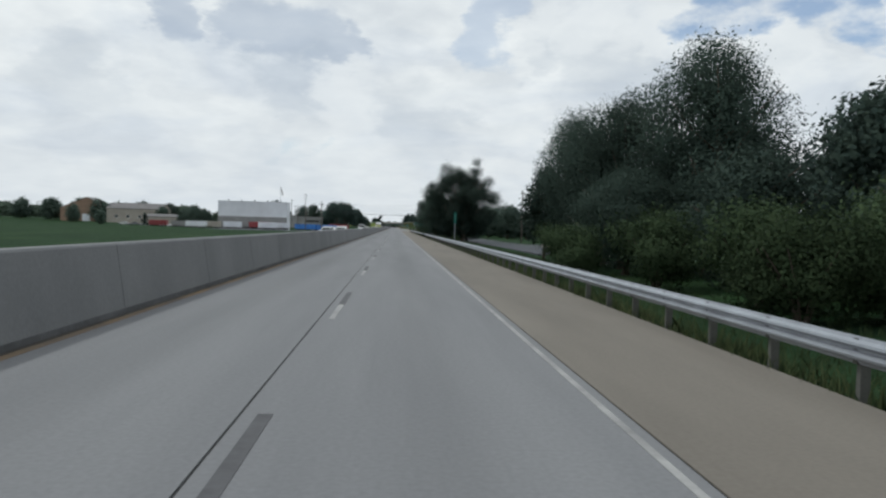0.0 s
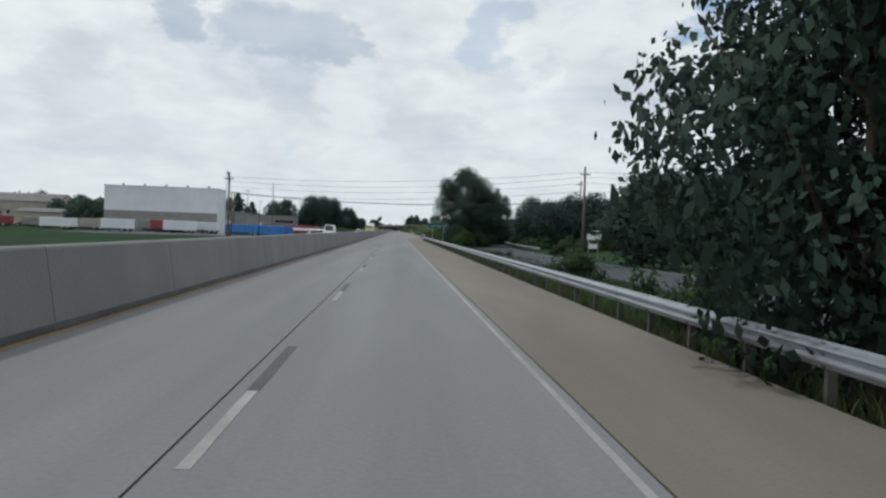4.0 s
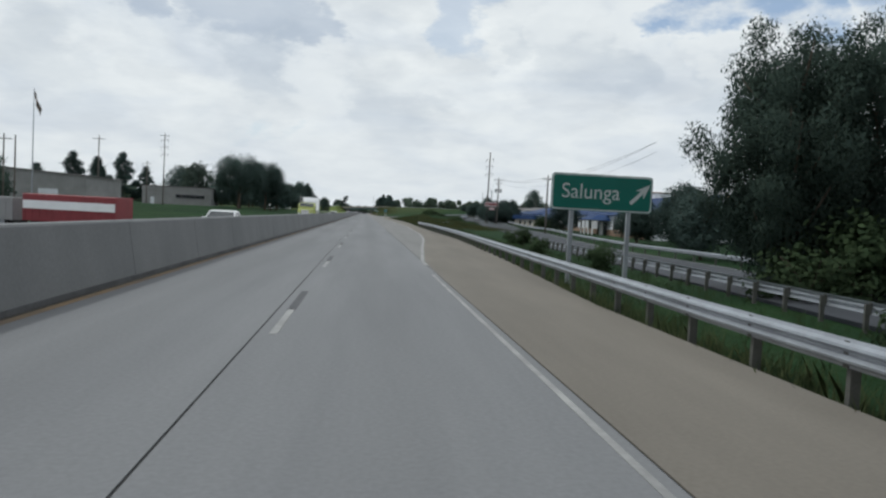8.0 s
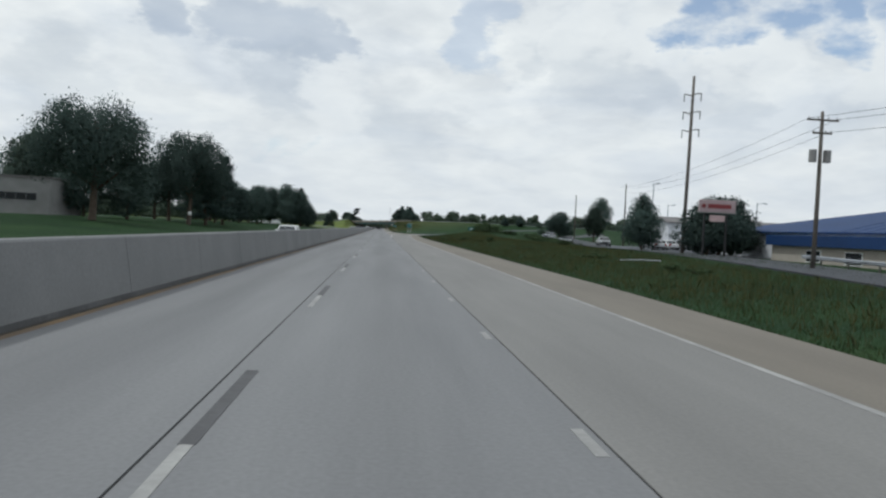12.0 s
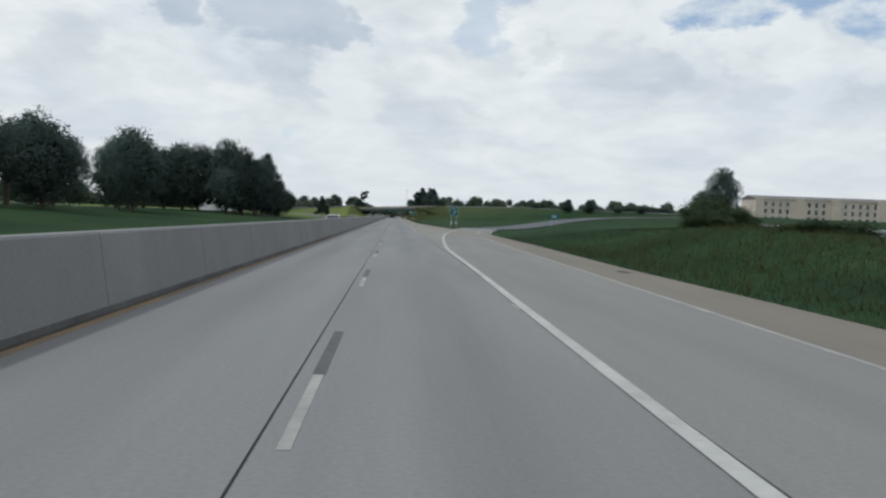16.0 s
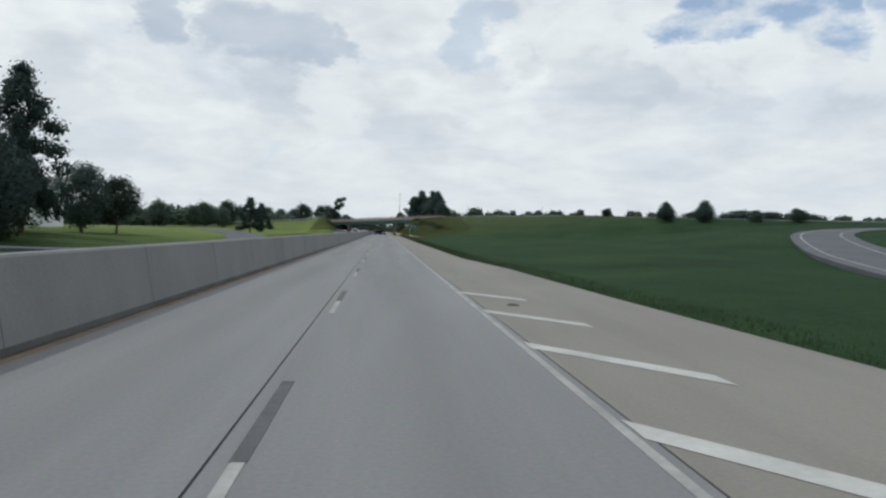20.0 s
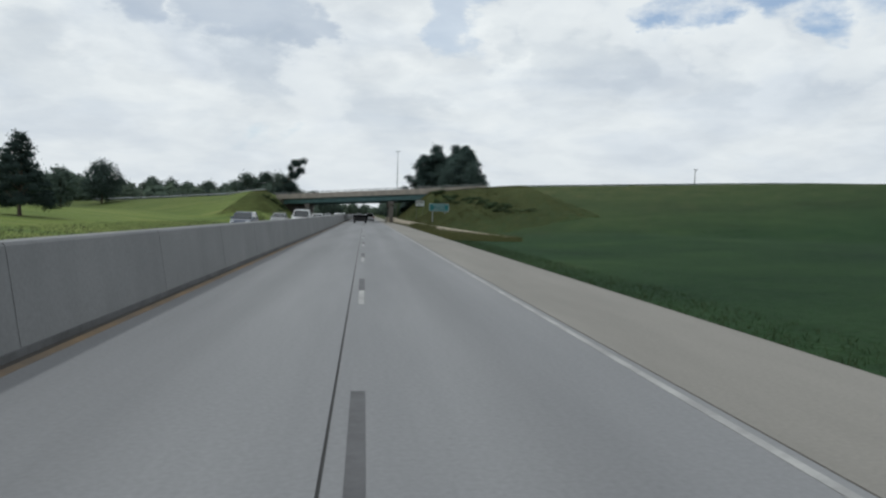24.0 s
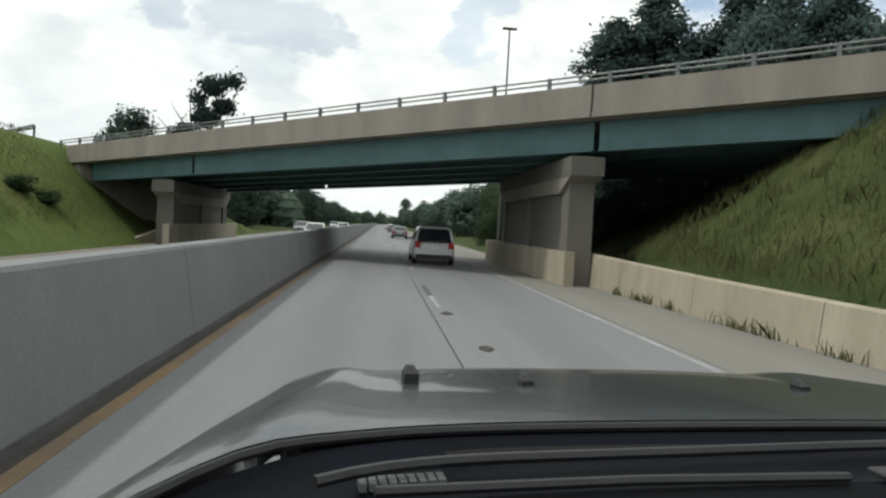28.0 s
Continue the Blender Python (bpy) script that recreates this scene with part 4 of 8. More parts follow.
# ---- trees ----
def leaf_cloud(name, lobes, n, size, mat, rng, shell=0.55, droop=0.0, squash=1.0, near=1.25, whole=0.7):
    """Many small leaves gathered on the skins of overlapping lobes (x, y, z, r); their normals follow the lobes and, by the share whole, the crown."""
    L = np.array(lobes, float)
    w = L[:, 3] ** 2
    k = rng.choice(len(L), n, p=w / w.sum())
    d = rng.normal(size=(n, 3))
    d /= np.linalg.norm(d, axis=1)[:, None]
    rad = L[k, 3] * (shell + (1 - shell) * rng.random(n) ** 0.6) * (0.9 + 0.28 * rng.random(n))
    # twigs bundle the leaves: snap part of them to common points
    c = L[k, :3] + d * rad[:, None] * np.array([1, 1, squash])
    at = rng.integers(0, n, n // 7)
    seeds, lobe_of = c[at], k[at]
    pick = rng.integers(0, len(seeds), n)
    m = rng.random(n) < 0.62
    c[m] = seeds[pick[m]] + rng.normal(size=(m.sum(), 3)) * size * near
    k = np.where(m, lobe_of[pick], k)
    mid = np.average(L[:, :3], axis=0, weights=w) - np.array([0, 0, 0.15 * np.ptp(L[:, 2])])
    out = (c - L[k, :3]) / L[k, 3][:, None] + whole * (c - mid) / (np.abs(c - mid).max(axis=0) + 1e-6) + 0.13 * rng.normal(size=(n, 3)) + np.array([0, 0, 0.15])
    out /= np.linalg.norm(out, axis=1)[:, None] + 1e-9
    d = out + 0.55 * rng.normal(size=(n, 3))
    d /= np.linalg.norm(d, axis=1)[:, None]
    a = np.cross(d, rng.normal(size=(n, 3)))
    a /= np.linalg.norm(a, axis=1)[:, None] + 1e-9
    b = np.cross(d, a)
    if droop:
        b = b * (1 - droop) + np.array([0, 0, -1.0]) * droop
        a = np.cross(b, rng.normal(size=(n, 3)))
        a /= np.linalg.norm(a, axis=1)[:, None] + 1e-9
    s = size * (0.55 + 0.9 * rng.random(n))[:, None]
    long = (1.0 + 0.8 * rng.random(n))[:, None] * (1.0 + 1.5 * droop)
    V = np.stack([c - a * s * 0.5 - b * s * 0.1, c + b * s * -0.5 * long, c + a * s * 0.5 + b * s * 0.05, c + b * s * 0.5 * long], 1)
    away = (np.cross(V[:, 2] - V[:, 0], V[:, 3] - V[:, 1]) * out).sum(1) < 0
    V[away] = V[away][:, ::-1]
    V = V.reshape(-1, 3)
    me = bpy.data.meshes.new(name)
    me.vertices.add(len(V))
    me.vertices.foreach_set("co", V.ravel())
    me.loops.add(4 * n)
    me.loops.foreach_set("vertex_index", np.arange(4 * n, dtype=np.int32))
    me.polygons.add(n)
    me.polygons.foreach_set("loop_start", np.arange(0, 4 * n, 4, dtype=np.int32))
    me.materials.append(mat)
    me.update(calc_edges=True)
    me.validate()
    me.normals_split_custom_set_from_vertices(np.repeat(out, 4, axis=0).tolist())
    return me


def limbs(rng, h, trunk_h, r, spread, n=9, lean=0.0):
    """A tapered, slightly bent trunk and its main limbs."""
    g = Geo()
    top = Vector((lean * h * 0.4, 0.1, h * 0.80))
    pts = [Vector((0, 0, -0.4)), Vector((0.03, 0, 0.25)), Vector((rng.normal() * 0.1, rng.normal() * 0.1, trunk_h)), Vector((lean * h * 0.2 + rng.normal() * 0.2, rng.normal() * 0.2, h * 0.55)), top]
    g.tube(pts, [r * 1.6, r * 1.15, r * 0.9, r * 0.55, r * 0.12], 8)
    for i in range(n):
        t = trunk_h + (h * 0.72 - trunk_h) * (i + rng.random() * 0.6) / n
        q = 2.4 * i + rng.random()
        base = pts[2].lerp(pts[3], min(1, (t - trunk_h) / max(0.1, h * 0.55 - trunk_h)))
        base.z = t
        ln = spread * (0.55 + 0.4 * rng.random()) * (1.0 - 0.35 * i / n)
        d = Vector((math.cos(q), math.sin(q), 0.45 + 0.4 * rng.random()))
        g.tube([base, base + d * ln * 0.5 + Vector((0, 0, 0.1)), base + d * ln + Vector((0, 0, 0.25 * ln))], [r * 0.42, r * 0.25, r * 0.06], 5)
    return g


def broad_lobes(rng, h, spread, base, n=26, top_bias=0.5):
    out = []
    for i in range(n):
        t = (i + 0.5) / n
        z = base + (h - base) * (0.12 + 0.80 * t)
        prof = math.sin(math.pi * min(1, 0.16 + 0.80 * t) ** (0.85 + top_bias * 0.4))
        R = spread * max(0.15, prof) * (0.50 + 0.30 * rng.random())
        q = 2.4 * i + rng.normal() * 0.5
        out.append((R * math.cos(q), R * math.sin(q), z, spread * (0.27 + 0.17 * rng.random())))
    out.append((0, 0, h - spread * 0.36, spread * 0.38))
    out.append((0, 0, base + (h - base) * 0.5, spread * 0.55))
    return out


def make_tree(name, kind, seed, label):
    rng = np.random.default_rng(seed)
    ob = thing(name, pose(0, 0, -500), label, "tree")
    if kind == "oak":
        h, s = 12.0, 5.2
        part("trunk", limbs(rng, h, 2.0, 0.27, s), M["bark"], ob, smooth=True)
        part("crown", leaf_cloud("crown", broad_lobes(rng, h, s, 1.0, 32), 14000, 0.235, M["leaf"], rng), None, ob)
    elif kind == "dome":
        h, s = 12.0, 6.2
        part("trunk", limbs(rng, h, 2.8, 0.34, s * 0.9, 14), M["bark"], ob, smooth=True)
        lob = []
        for i in range(46):
            v = -0.55 + 1.5 * (i + 0.5) / 46
            q, R = 2.4 * i + 0.4 * rng.normal(), math.sqrt(max(0.05, 1 - min(1, abs(v)) ** 2.6))
            k = 0.86 + 0.20 * rng.random()
            lob.append((s * 0.76 * R * k * math.cos(q), s * 0.76 * R * k * math.sin(q), h * (0.57 + 0.32 * v * k), s * (0.19 + 0.12 * rng.random())))
        lob += [(0, 0, h * 0.55, s * 0.55), (s * 0.3, 0, h * 0.64, s * 0.42), (-s * 0.3, s * 0.1, h * 0.62, s * 0.42), (0, -s * 0.3, h * 0.5, s * 0.4)]
        part("crown", leaf_cloud("crown", lob, 32000, 0.155, M["leaf"], rng, near=1.8), None, ob)
    elif kind == "willow":
        h, s = 13.0, 5.6
        part("trunk", limbs(rng, h, 1.4, 0.34, s, 13), M["bark"], ob, smooth=True)
        part("crown", leaf_cloud("crown", broad_lobes(rng, h, s, 0.4, 34, 0.2), 24000, 0.19, M["leaf2"], rng, shell=0.5, droop=0.35), None, ob)
    elif kind == "sparse":
        h, s = 10.0, 3.6
        part("trunk", limbs(rng, h, 1.5, 0.17, s, 12), M["bark"], ob, smooth=True)
        part("crown", leaf_cloud("crown", broad_lobes(rng, h, s, 1.5, 22), 6500, 0.22, M["leaf2"], rng, shell=0.3), None, ob)
    elif kind == "pear":
        h, s = 8.0, 2.9
        part("trunk", limbs(rng, h, 1.2, 0.14, s * 0.6, 8), M["bark"], ob, smooth=True)
        lob = [(0.35 * s * math.cos(2.4 * i), 0.35 * s * math.sin(2.4 * i), 1.6 + 6.0 * t, s * (0.62 * (1 - t) ** 0.75 * min(1, 0.55 + 2.2 * t) + 0.10)) for i, t in enumerate(np.linspace(0, 1, 18))]
        lob = [(x * (1 - 0.8 * (z - 1.6) / 6), y * (1 - 0.8 * (z - 1.6) / 6), z, r) for x, y, z, r in lob]
        part("crown", leaf_cloud("crown", lob, 11000, 0.17, M["leaf"], rng, shell=0.6), None, ob)
    elif kind == "pine":
        h, s = 14.0, 4.0
        part("trunk", limbs(rng, h, 1.5, 0.24, s * 0.7, 12), M["bark"], ob, smooth=True)
        lob = []
        for i in range(46):
            t = i / 45
            R = s * (1 - t ** 1.8) * (0.25 + 0.75 * rng.random())
            q = 2.4 * i + rng.normal() * 0.3
            lob.append((R * math.cos(q), R * math.sin(q), 1.2 + 12.4 * t + 0.25 * R, 0.55 + 0.9 * (1 - 0.6 * t) * (0.5 + 0.6 * rng.random())))
        part("crown", leaf_cloud("crown", lob, 14000, 0.20, M["needle"], rng, shell=0.15, squash=0.6), None, ob)
    elif kind == "ragged":
        h, s = 9.0, 3.0
        part("trunk", limbs(rng, h, 1.5, 0.17, s, 9, lean=0.45), M["bark"], ob, smooth=True)
        lob = [(0.2, 0, 2.4, 1.3), (-1.4, 0.2, 3.0, 1.0), (1.2, -0.2, 3.9, 1.15), (0.3, 0.3, 5.0, 0.8), (1.8, 0, 6.0, 1.05), (2.9, 0.2, 6.8, 0.85), (2.2, -0.2, 8.1, 1.0), (3.4, 0.1, 8.5, 0.7), (1.2, 0, 7.2, 0.55)]
        part("crown", leaf_cloud("crown", lob, 8000, 0.18, M["needle"], rng, shell=0.2, squash=0.6), None, ob)
    elif kind == "great":
        h, s = 13.5, 6.6
        part("trunk", limbs(rng, h, 1.3, 0.40, s * 0.85, 22), M["bark"], ob, smooth=True)
        lob = []
        for i in range(64):
            t = (i + 0.5) / 64
            R = s * math.sin(math.pi * (0.14 + 0.72 * t)) * (0.35 + 0.62 * rng.random())
            q = 2.4 * i + rng.normal() * 0.4
            lob.append((R * math.cos(q), R * math.sin(q), 1.4 + 11.2 * t ** 0.9 + 0.6 * rng.normal(), 0.75 + 0.75 * rng.random()))
        lob += [(0.4, 0, 3.6, 3.2), (-1.4, 0.4, 6.4, 3.0), (-0.6, 0, 9.4, 2.5), (1.9, -0.4, 5.0, 2.6), (0.8, 0.6, 7.6, 2.4), (-2.6, 0, 4.4, 2.6), (1.4, 0.2, 10.6, 1.9), (-0.4, 0, 11.3, 1.7), (2.9, 0, 8.2, 2.1), (-2.6, 0.3, 8.4, 2.1)]
        part("crown", leaf_cloud("crown", lob, 115000, 0.095, M["leaf2"], rng, shell=0.25, droop=0.40, near=2.4), None, ob)
    elif kind == "column":
        h, s = 11.0, 4.6
        part("trunk", limbs(rng, h, 1.2, 0.30, s * 0.8, 16), M["bark"], ob, smooth=True)
        lob = []
        for i in range(60):
            t = (i + 0.5) / 60
            R = s * 0.80 * (1 - abs(2 * t - 1.02) ** 3.2) * (0.55 + 0.45 * rng.random())
            q = 2.4 * i + rng.normal() * 0.4
            lob.append((R * math.cos(q), R * math.sin(q), 1.0 + 9.2 * t, 0.8 + 0.6 * rng.random()))
        lob += [(0, 0, z, 2.4) for z in (2.6, 5.0, 7.4)]
        part("crown", leaf_cloud("crown", lob, 150000, 0.064, M["leaf2"], rng, shell=0.3, droop=0.35, near=2.0), None, ob)
    elif kind == "grove":
        h, s = 12.0, 5.2
        part("trunk", limbs(rng, h, 2.0, 0.27, s, 12), M["bark"], ob, smooth=True)
        part("crown", leaf_cloud("crown", broad_lobes(rng, h, s, 0.8, 40), 70000, 0.095, M["leaf2"], rng, shell=0.4, near=2.6), None, ob)
    elif kind == "far":
        h, s = 12.0, 5.2
        part("trunk", limbs(rng, h, 2.0, 0.27, s, 6), M["bark"], ob, smooth=True)
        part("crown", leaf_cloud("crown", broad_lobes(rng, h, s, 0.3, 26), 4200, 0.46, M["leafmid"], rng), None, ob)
    elif kind == "shrub":
        g = Geo()
        for i in range(7):
            q = i * 0.95
            g.tube([(0, 0, -0.3), (0.3 * math.cos(q), 0.3 * math.sin(q), 0.9), (1.1 * math.cos(q), 1.1 * math.sin(q), 2.1)], [0.05, 0.035, 0.012], 5)
        part("stem", g, M["bark"], ob)
        lob = [(1.3 * rng.normal() * 0.6, 1.3 * rng.normal() * 0.6, 0.6 + 1.9 * rng.random(), 0.45 + 0.5 * rng.random()) for _ in range(16)]
        part("crown", leaf_cloud("crown", lob, 16000, 0.065, M["leafb"], rng, shell=0.25, near=3.0), None, ob)
    elif kind == "bush":
        h, s = 3.0, 2.0
        g = Geo()
        for i in range(6):
            q = i * 1.1
            g.tube([(0, 0, -0.3), (0.3 * math.cos(q), 0.3 * math.sin(q), 0.9), (1.1 * math.cos(q), 1.1 * math.sin(q), 2.1)], [0.06, 0.04, 0.015], 5)
        part("stem", g, M["bark"], ob)
        lob = [(1.3 * rng.normal() * 0.6, 1.3 * rng.normal() * 0.6, 0.6 + 1.9 * rng.random(), 0.55 + 0.5 * rng.random()) for _ in range(13)]
        part("crown", leaf_cloud("crown", lob, 3000, 0.15, M["leafb"], rng, shell=0.3), None, ob)
    return ob


LAB = dict(
    dome="broad round-headed dark tree with a clear trunk on mown grass",
    oak="dense dark-green broadleaf tree with a rounded crown on roadside grass",
    willow="tall shaggy willow-like tree with drooping dark foliage by the rail",
    great="very tall shaggy willow-like tree with airy drooping foliage and visible limbs",
    column="tall rounded column of dense shaggy foliage beside the guard rail",
    grove="dense leafy roadside tree with fine dark foliage behind the rail",
    far="rounded dark broadleaf tree far off beside the road",
    sparse="thin-leaved tree with airy branches against the sky",
    pear="neat teardrop-shaped ornamental tree beside the car park",
    pine="dark conifer with layered uneven boughs on the grass",
    ragged="wind-bent ragged pine with bare gaps between its boughs",
    shrub="fine-leaved green shrub growing behind the guard rail",
    bush="leafy green roadside bush among weeds")
PROTO = {(k, i): make_tree(k if k in ("bush", "shrub") else "tree", k, 17 * i + sum(map(ord, k)), LAB[k]) for k, c in (("oak", 4), ("dome", 2), ("far", 4), ("great", 2), ("column", 1), ("grove", 2), ("willow", 2), ("sparse", 2), ("pear", 2), ("pine", 3), ("ragged", 1), ("bush", 3), ("shrub", 2)) for i in range(c)}
NATURAL = dict(oak=12.3, dome=12.4, far=12.3, grove=12.3, great=13.6, column=11.0, willow=13.5, sparse=10.2, pear=8.0, pine=14.2, ragged=9.0, bush=3.0, shrub=3.0)
SPREAD = dict(oak=5.0, dome=6.2, far=5.0, grove=5.0, great=6.6, column=4.6, willow=5.4, sparse=3.4, pear=2.2, pine=3.6, ragged=3.0, bush=1.9, shrub=1.9)
used = set()


def plant(kind, i, x, y, h, r=None, turn=0.0, z=None, label="", group="", sink=0.05):
    """A tree of that height and crown radius, its foot on the land."""
    k = h / NATURAL[kind]
    kr = k if r is None else r / SPREAD[kind]
    zz = float(terrain(x, y)) - sink if z is None else z
    m = pose(x, y, zz, 0, 0, turn) @ Matrix.Diagonal((kr, kr, k, 1))
    if (kind, i) not in used:
        used.add((kind, i))
        ob = PROTO[(kind, i)]
        ob.matrix_basis = m
    else:
        ob = copy_thing(PROTO[(kind, i)], m @ Matrix.Diagonal((1 / PROTO[(kind, i)].scale[0], 1 / PROTO[(kind, i)].scale[1], 1 / PROTO[(kind, i)].scale[2], 1)))
    return tagged(ob, label, "", group)


# first stretch: the grove behind the rail
for a in (("grove", 0, 15.6, 55.5, 11.5, 4.1, 20), ("sparse", 1, 13.3, 57.0, 7.4, 2.4, 20), ("grove", 1, 16.4, 47, 11.4, 4.4, 80), ("grove", 0, 20.0, 42, 13.8, 5.3, 140), ("oak", 3, 25.5, 52, 11.0, 4.6, 10), ("sparse", 0, 24.5, 33, 10.0, 3.6, 0), ("sparse", 1, 28, 24, 9.5, 3.6, 60),
          ("grove", 1, 16.4, 51, 8.6, 3.4, 200), ("willow", 1, 17.5, 31, 6.3, 3.9, 30), ("willow", 0, 21, 24, 6.0, 3.6, 90), ("grove", 1, 14.5, 40, 6.0, 3.6, 150), ("oak", 3, 27, 38, 10.0, 4.2, 70), ("willow", 0, 15.5, 10, 9, 4.4, 10), ("oak", 2, 18, -6, 11, 4.6, 50)):
    plant(*a[:6], turn=a[6], group="trees behind the guard rail")
for i, (x, y, h) in enumerate(((11.0, 36, 2.6), (12.2, 29, 3.2), (13.5, 23, 3.4), (12.0, 44, 2.6), (13.0, 50, 2.6), (15.0, 54, 2.6), (12.0, 18, 3.0), (16, 59, 1.2), (16, 19, 4.0), (23, 30, 4.0))):
    plant("shrub", i % 2, x, y, h, h * 0.72, turn=37 * i, group="bushes behind the guard rail")
# the big willow by the frontage road and its neighbours
plant("great", 0, 12.9, 124, 13.2, 6.8, 200, label="very tall shaggy tree with drooping foliage beside the guard rail")
plant("willow", 1, 8.6, 128, 9.0, 3.4, 40)
plant("oak", 3, 14.0, 127, 7.0, 3.6, 90)
plant("oak", 1, 11.0, 126, 6.0, 3.0, 190)
for i, (x, y, h, r) in enumerate(((22, 148, 6.8, 3.2), (27, 150, 7.2, 3.4), (32, 152, 5.8, 3.0), (18.5, 146, 6.2, 2.8))):
    plant("far", i % 4, x + 2, y + 26, h * 1.15, r * 1.2, 40 * i, group="trees across the drive")
for i, (x, y, h, r) in enumerate(((38, 180, 7.0, 3.8), (43, 182, 6.4, 4.0), (48, 184, 5.6, 3.6), (55, 188, 5.0, 3.4), (31, 180, 8.0, 3.8))):
    plant("oak", i % 4, x, y, h, r, 61 * i, group="trees across the drive")
for i, (x, y, h, r) in enumerate(((-158, 400, 11.5, 6), (-172, 410, 12, 6), (-140, 415, 11, 6), (-127, 420, 10.5, 5), (-112, 410, 10, 5), (-186, 405, 12, 6), (-204, 410, 11, 6), (-94, 345, 9, 4), (-99, 350, 8.6, 4), (-89, 348, 8, 4))):
    plant("far", i % 4, x, y, h, r, 40 * i, group="trees behind the yards")
plant("column", 0, 12.9, 234.5, 12.6, 6.0, 120, label="tall narrow shaggy tree standing close behind the guard rail")
plant("willow", 0, 11.0, 228, 3.6, 2.0, 250)
plant("great", 1, 17.3, 260.5, 9.8, 4.2, 200)
for i, (x, y, h) in enumerate(((16, 257, 2.2), (18.5, 258, 2.8), (21.5, 257, 3.0), (24, 258, 3.0), (20, 263, 3.6))):
    plant("bush", i % 3, x, y, h, h * 0.8, 70 * i, group="bushes under the tall trees")
plant("great", 0, 20.8, 261, 10.6, 4.3, 310)
plant("oak", 1, 14.6, 241, 6.4, 3.4, 310)
plant("willow", 1, 17.8, 240, 6.0, 3.2, 70)
for i, (x, y, h) in enumerate(((10.6, 231, 2.0), (12.4, 229.5, 2.3), (14.4, 231, 2.4), (16.2, 233, 2.2), (11.2, 239, 2.2), (13.4, 243, 2.6), (11.2, 223.5, 2.1), (11.6, 226.5, 2.6), (10.2, 221.0, 1.5))):
    plant("shrub", i % 2, x, y, h, h * 0.8, 57 * i, group="bushes under the tall trees")
for i, (x, y, h, r) in enumerate(((27, 236, 7.8, 3.5), (31, 238, 9.0, 4.0), (35.5, 240, 9.6, 4.0), (40, 243, 9.0, 4.0), (45, 244, 8.0, 3.8), (50, 246, 7.2, 3.6), (56, 250, 7.0, 3.8), (24.5, 240, 8.6, 3.2), (62, 250, 7.5, 4), (29, 246, 8, 4), (36, 250, 8.5, 4), (44, 252, 8, 4), (53, 256, 7.5, 4), (68, 256, 7.5, 4.4), (75, 260, 7.5, 4.4))):
    plant("oak" if i < 9 else "far", i % 4, x, y, h, r, 71 * i, group="wood beyond the frontage road")
for i, (x, y, h) in enumerate(((9.5, 104, 0.9), (10.6, 113, 1.1), (9.2, 118, 1.2), (9.6, 136, 2.0), (10, 150, 1.6), (9.2, 171, 1.2), (20.8, 196, 1.4), (21.2, 200, 1.7), (20.9, 204, 1.5), (9.0, 208, 0.9), (10.4, 218, 1.6), (10.4, 232, 1.5), (11.0, 246, 1.6), (12.6, 268, 1.3), (13.2, 283, 1.2), (15.0, 290, 1.3), (16, 300, 1.5), (16, 305, 1.1), (18.4, 318, 1.2), (24, 212, 1.8), (22, 205, 1.6), (30, 222, 2.6), (38, 226, 2.4), (19, 312, 1.3))):
    plant("bush", i % 3, x, y, h, h * (0.62 + 0.05 * (i % 3)), turn=53 * i, group="bushes along the frontage road")
for i in range(18):
    plant("bush", i % 3, 23 + 2.6 * i + (i % 2), 232 + 0.75 * i + 2 * (i % 3), 2.2 + 0.25 * (i % 4), 2.4, 67 * i, group="undergrowth before the wood")
# distant trees to the right of the first fields
for i in range(16):
    plant("far", i % 4, 60 + 21 * i + 7 * (i % 3), 260 + 9 * (i % 5) + 6 * i, 6 + (i * 37) % 5, None, 40 * i, group="far hedge trees")
for i, (x, y, h) in enumerate(((52, 160, 3.0), (66, 170, 4.6), (58, 118, 5.0), (80, 200, 5.0), (36, 178, 2.4))):
    plant("far", i % 4, x, y, h, h * 0.5, 25 * i)
plant("pear", 0, 45, 128.5, 5.6, 2.3, 20)
plant("bush", 1, 43.2, 127, 2.0, 2.2, 20)
plant("bush", 2, 47.2, 128, 2.2, 2.4, 120)
# left side trees
for i, (x, y, h) in enumerate(((-150, 392, 9), (-120, 384, 8), (-98, 372, 7.5), (-90, 350, 8), (-66, 352, 9), (-58, 356, 8), (-76, 362, 8.5), (-52, 470, 12), (-160, 372, 8), (-190, 420, 10), (-210, 380, 9), (-130, 330, 6), (-108, 322, 5))):
    plant("far" if i % 3 else "pine", i % 3, x, y, h + 1.0, None, 33 * i, group="trees between the yards")
plant("dome", 0, -34.8, 446, 16.2, 7.6, 15, label="large rounded dark oak on the grass bank")
plant("dome", 1, -32.5, 483, 17.6, 6.8, 75, label="tall oak with sky showing through its top")
plant("pine", 0, -31.5, 491, 12.6, 4.6, 0)
for i, (x, y, h, r) in enumerate(((-43, 464, 8.0, 4), (-40, 497, 11.4, 5), (-37, 552, 7.8, 4.4), (-46, 508, 9.6, 5), (-38, 468, 8.0, 4.4), (-40, 528, 7.2, 4.2), (-43, 545, 8.8, 4.6), (-45, 560, 9.0, 4.8), (-51, 578, 10.8, 5.0), (-58, 600, 11.0, 5.2), (-36.4, 577, 9.8, 4.6), (-41, 588, 9.6, 4.4))):
    plant("dome" if i % 2 else "oak", (i + 1) % (2 if i % 2 else 4), x, y, h * 1.2, r * (1.15 if i % 2 else 1.0), 61 * i, group="row of trees on the grass bank")
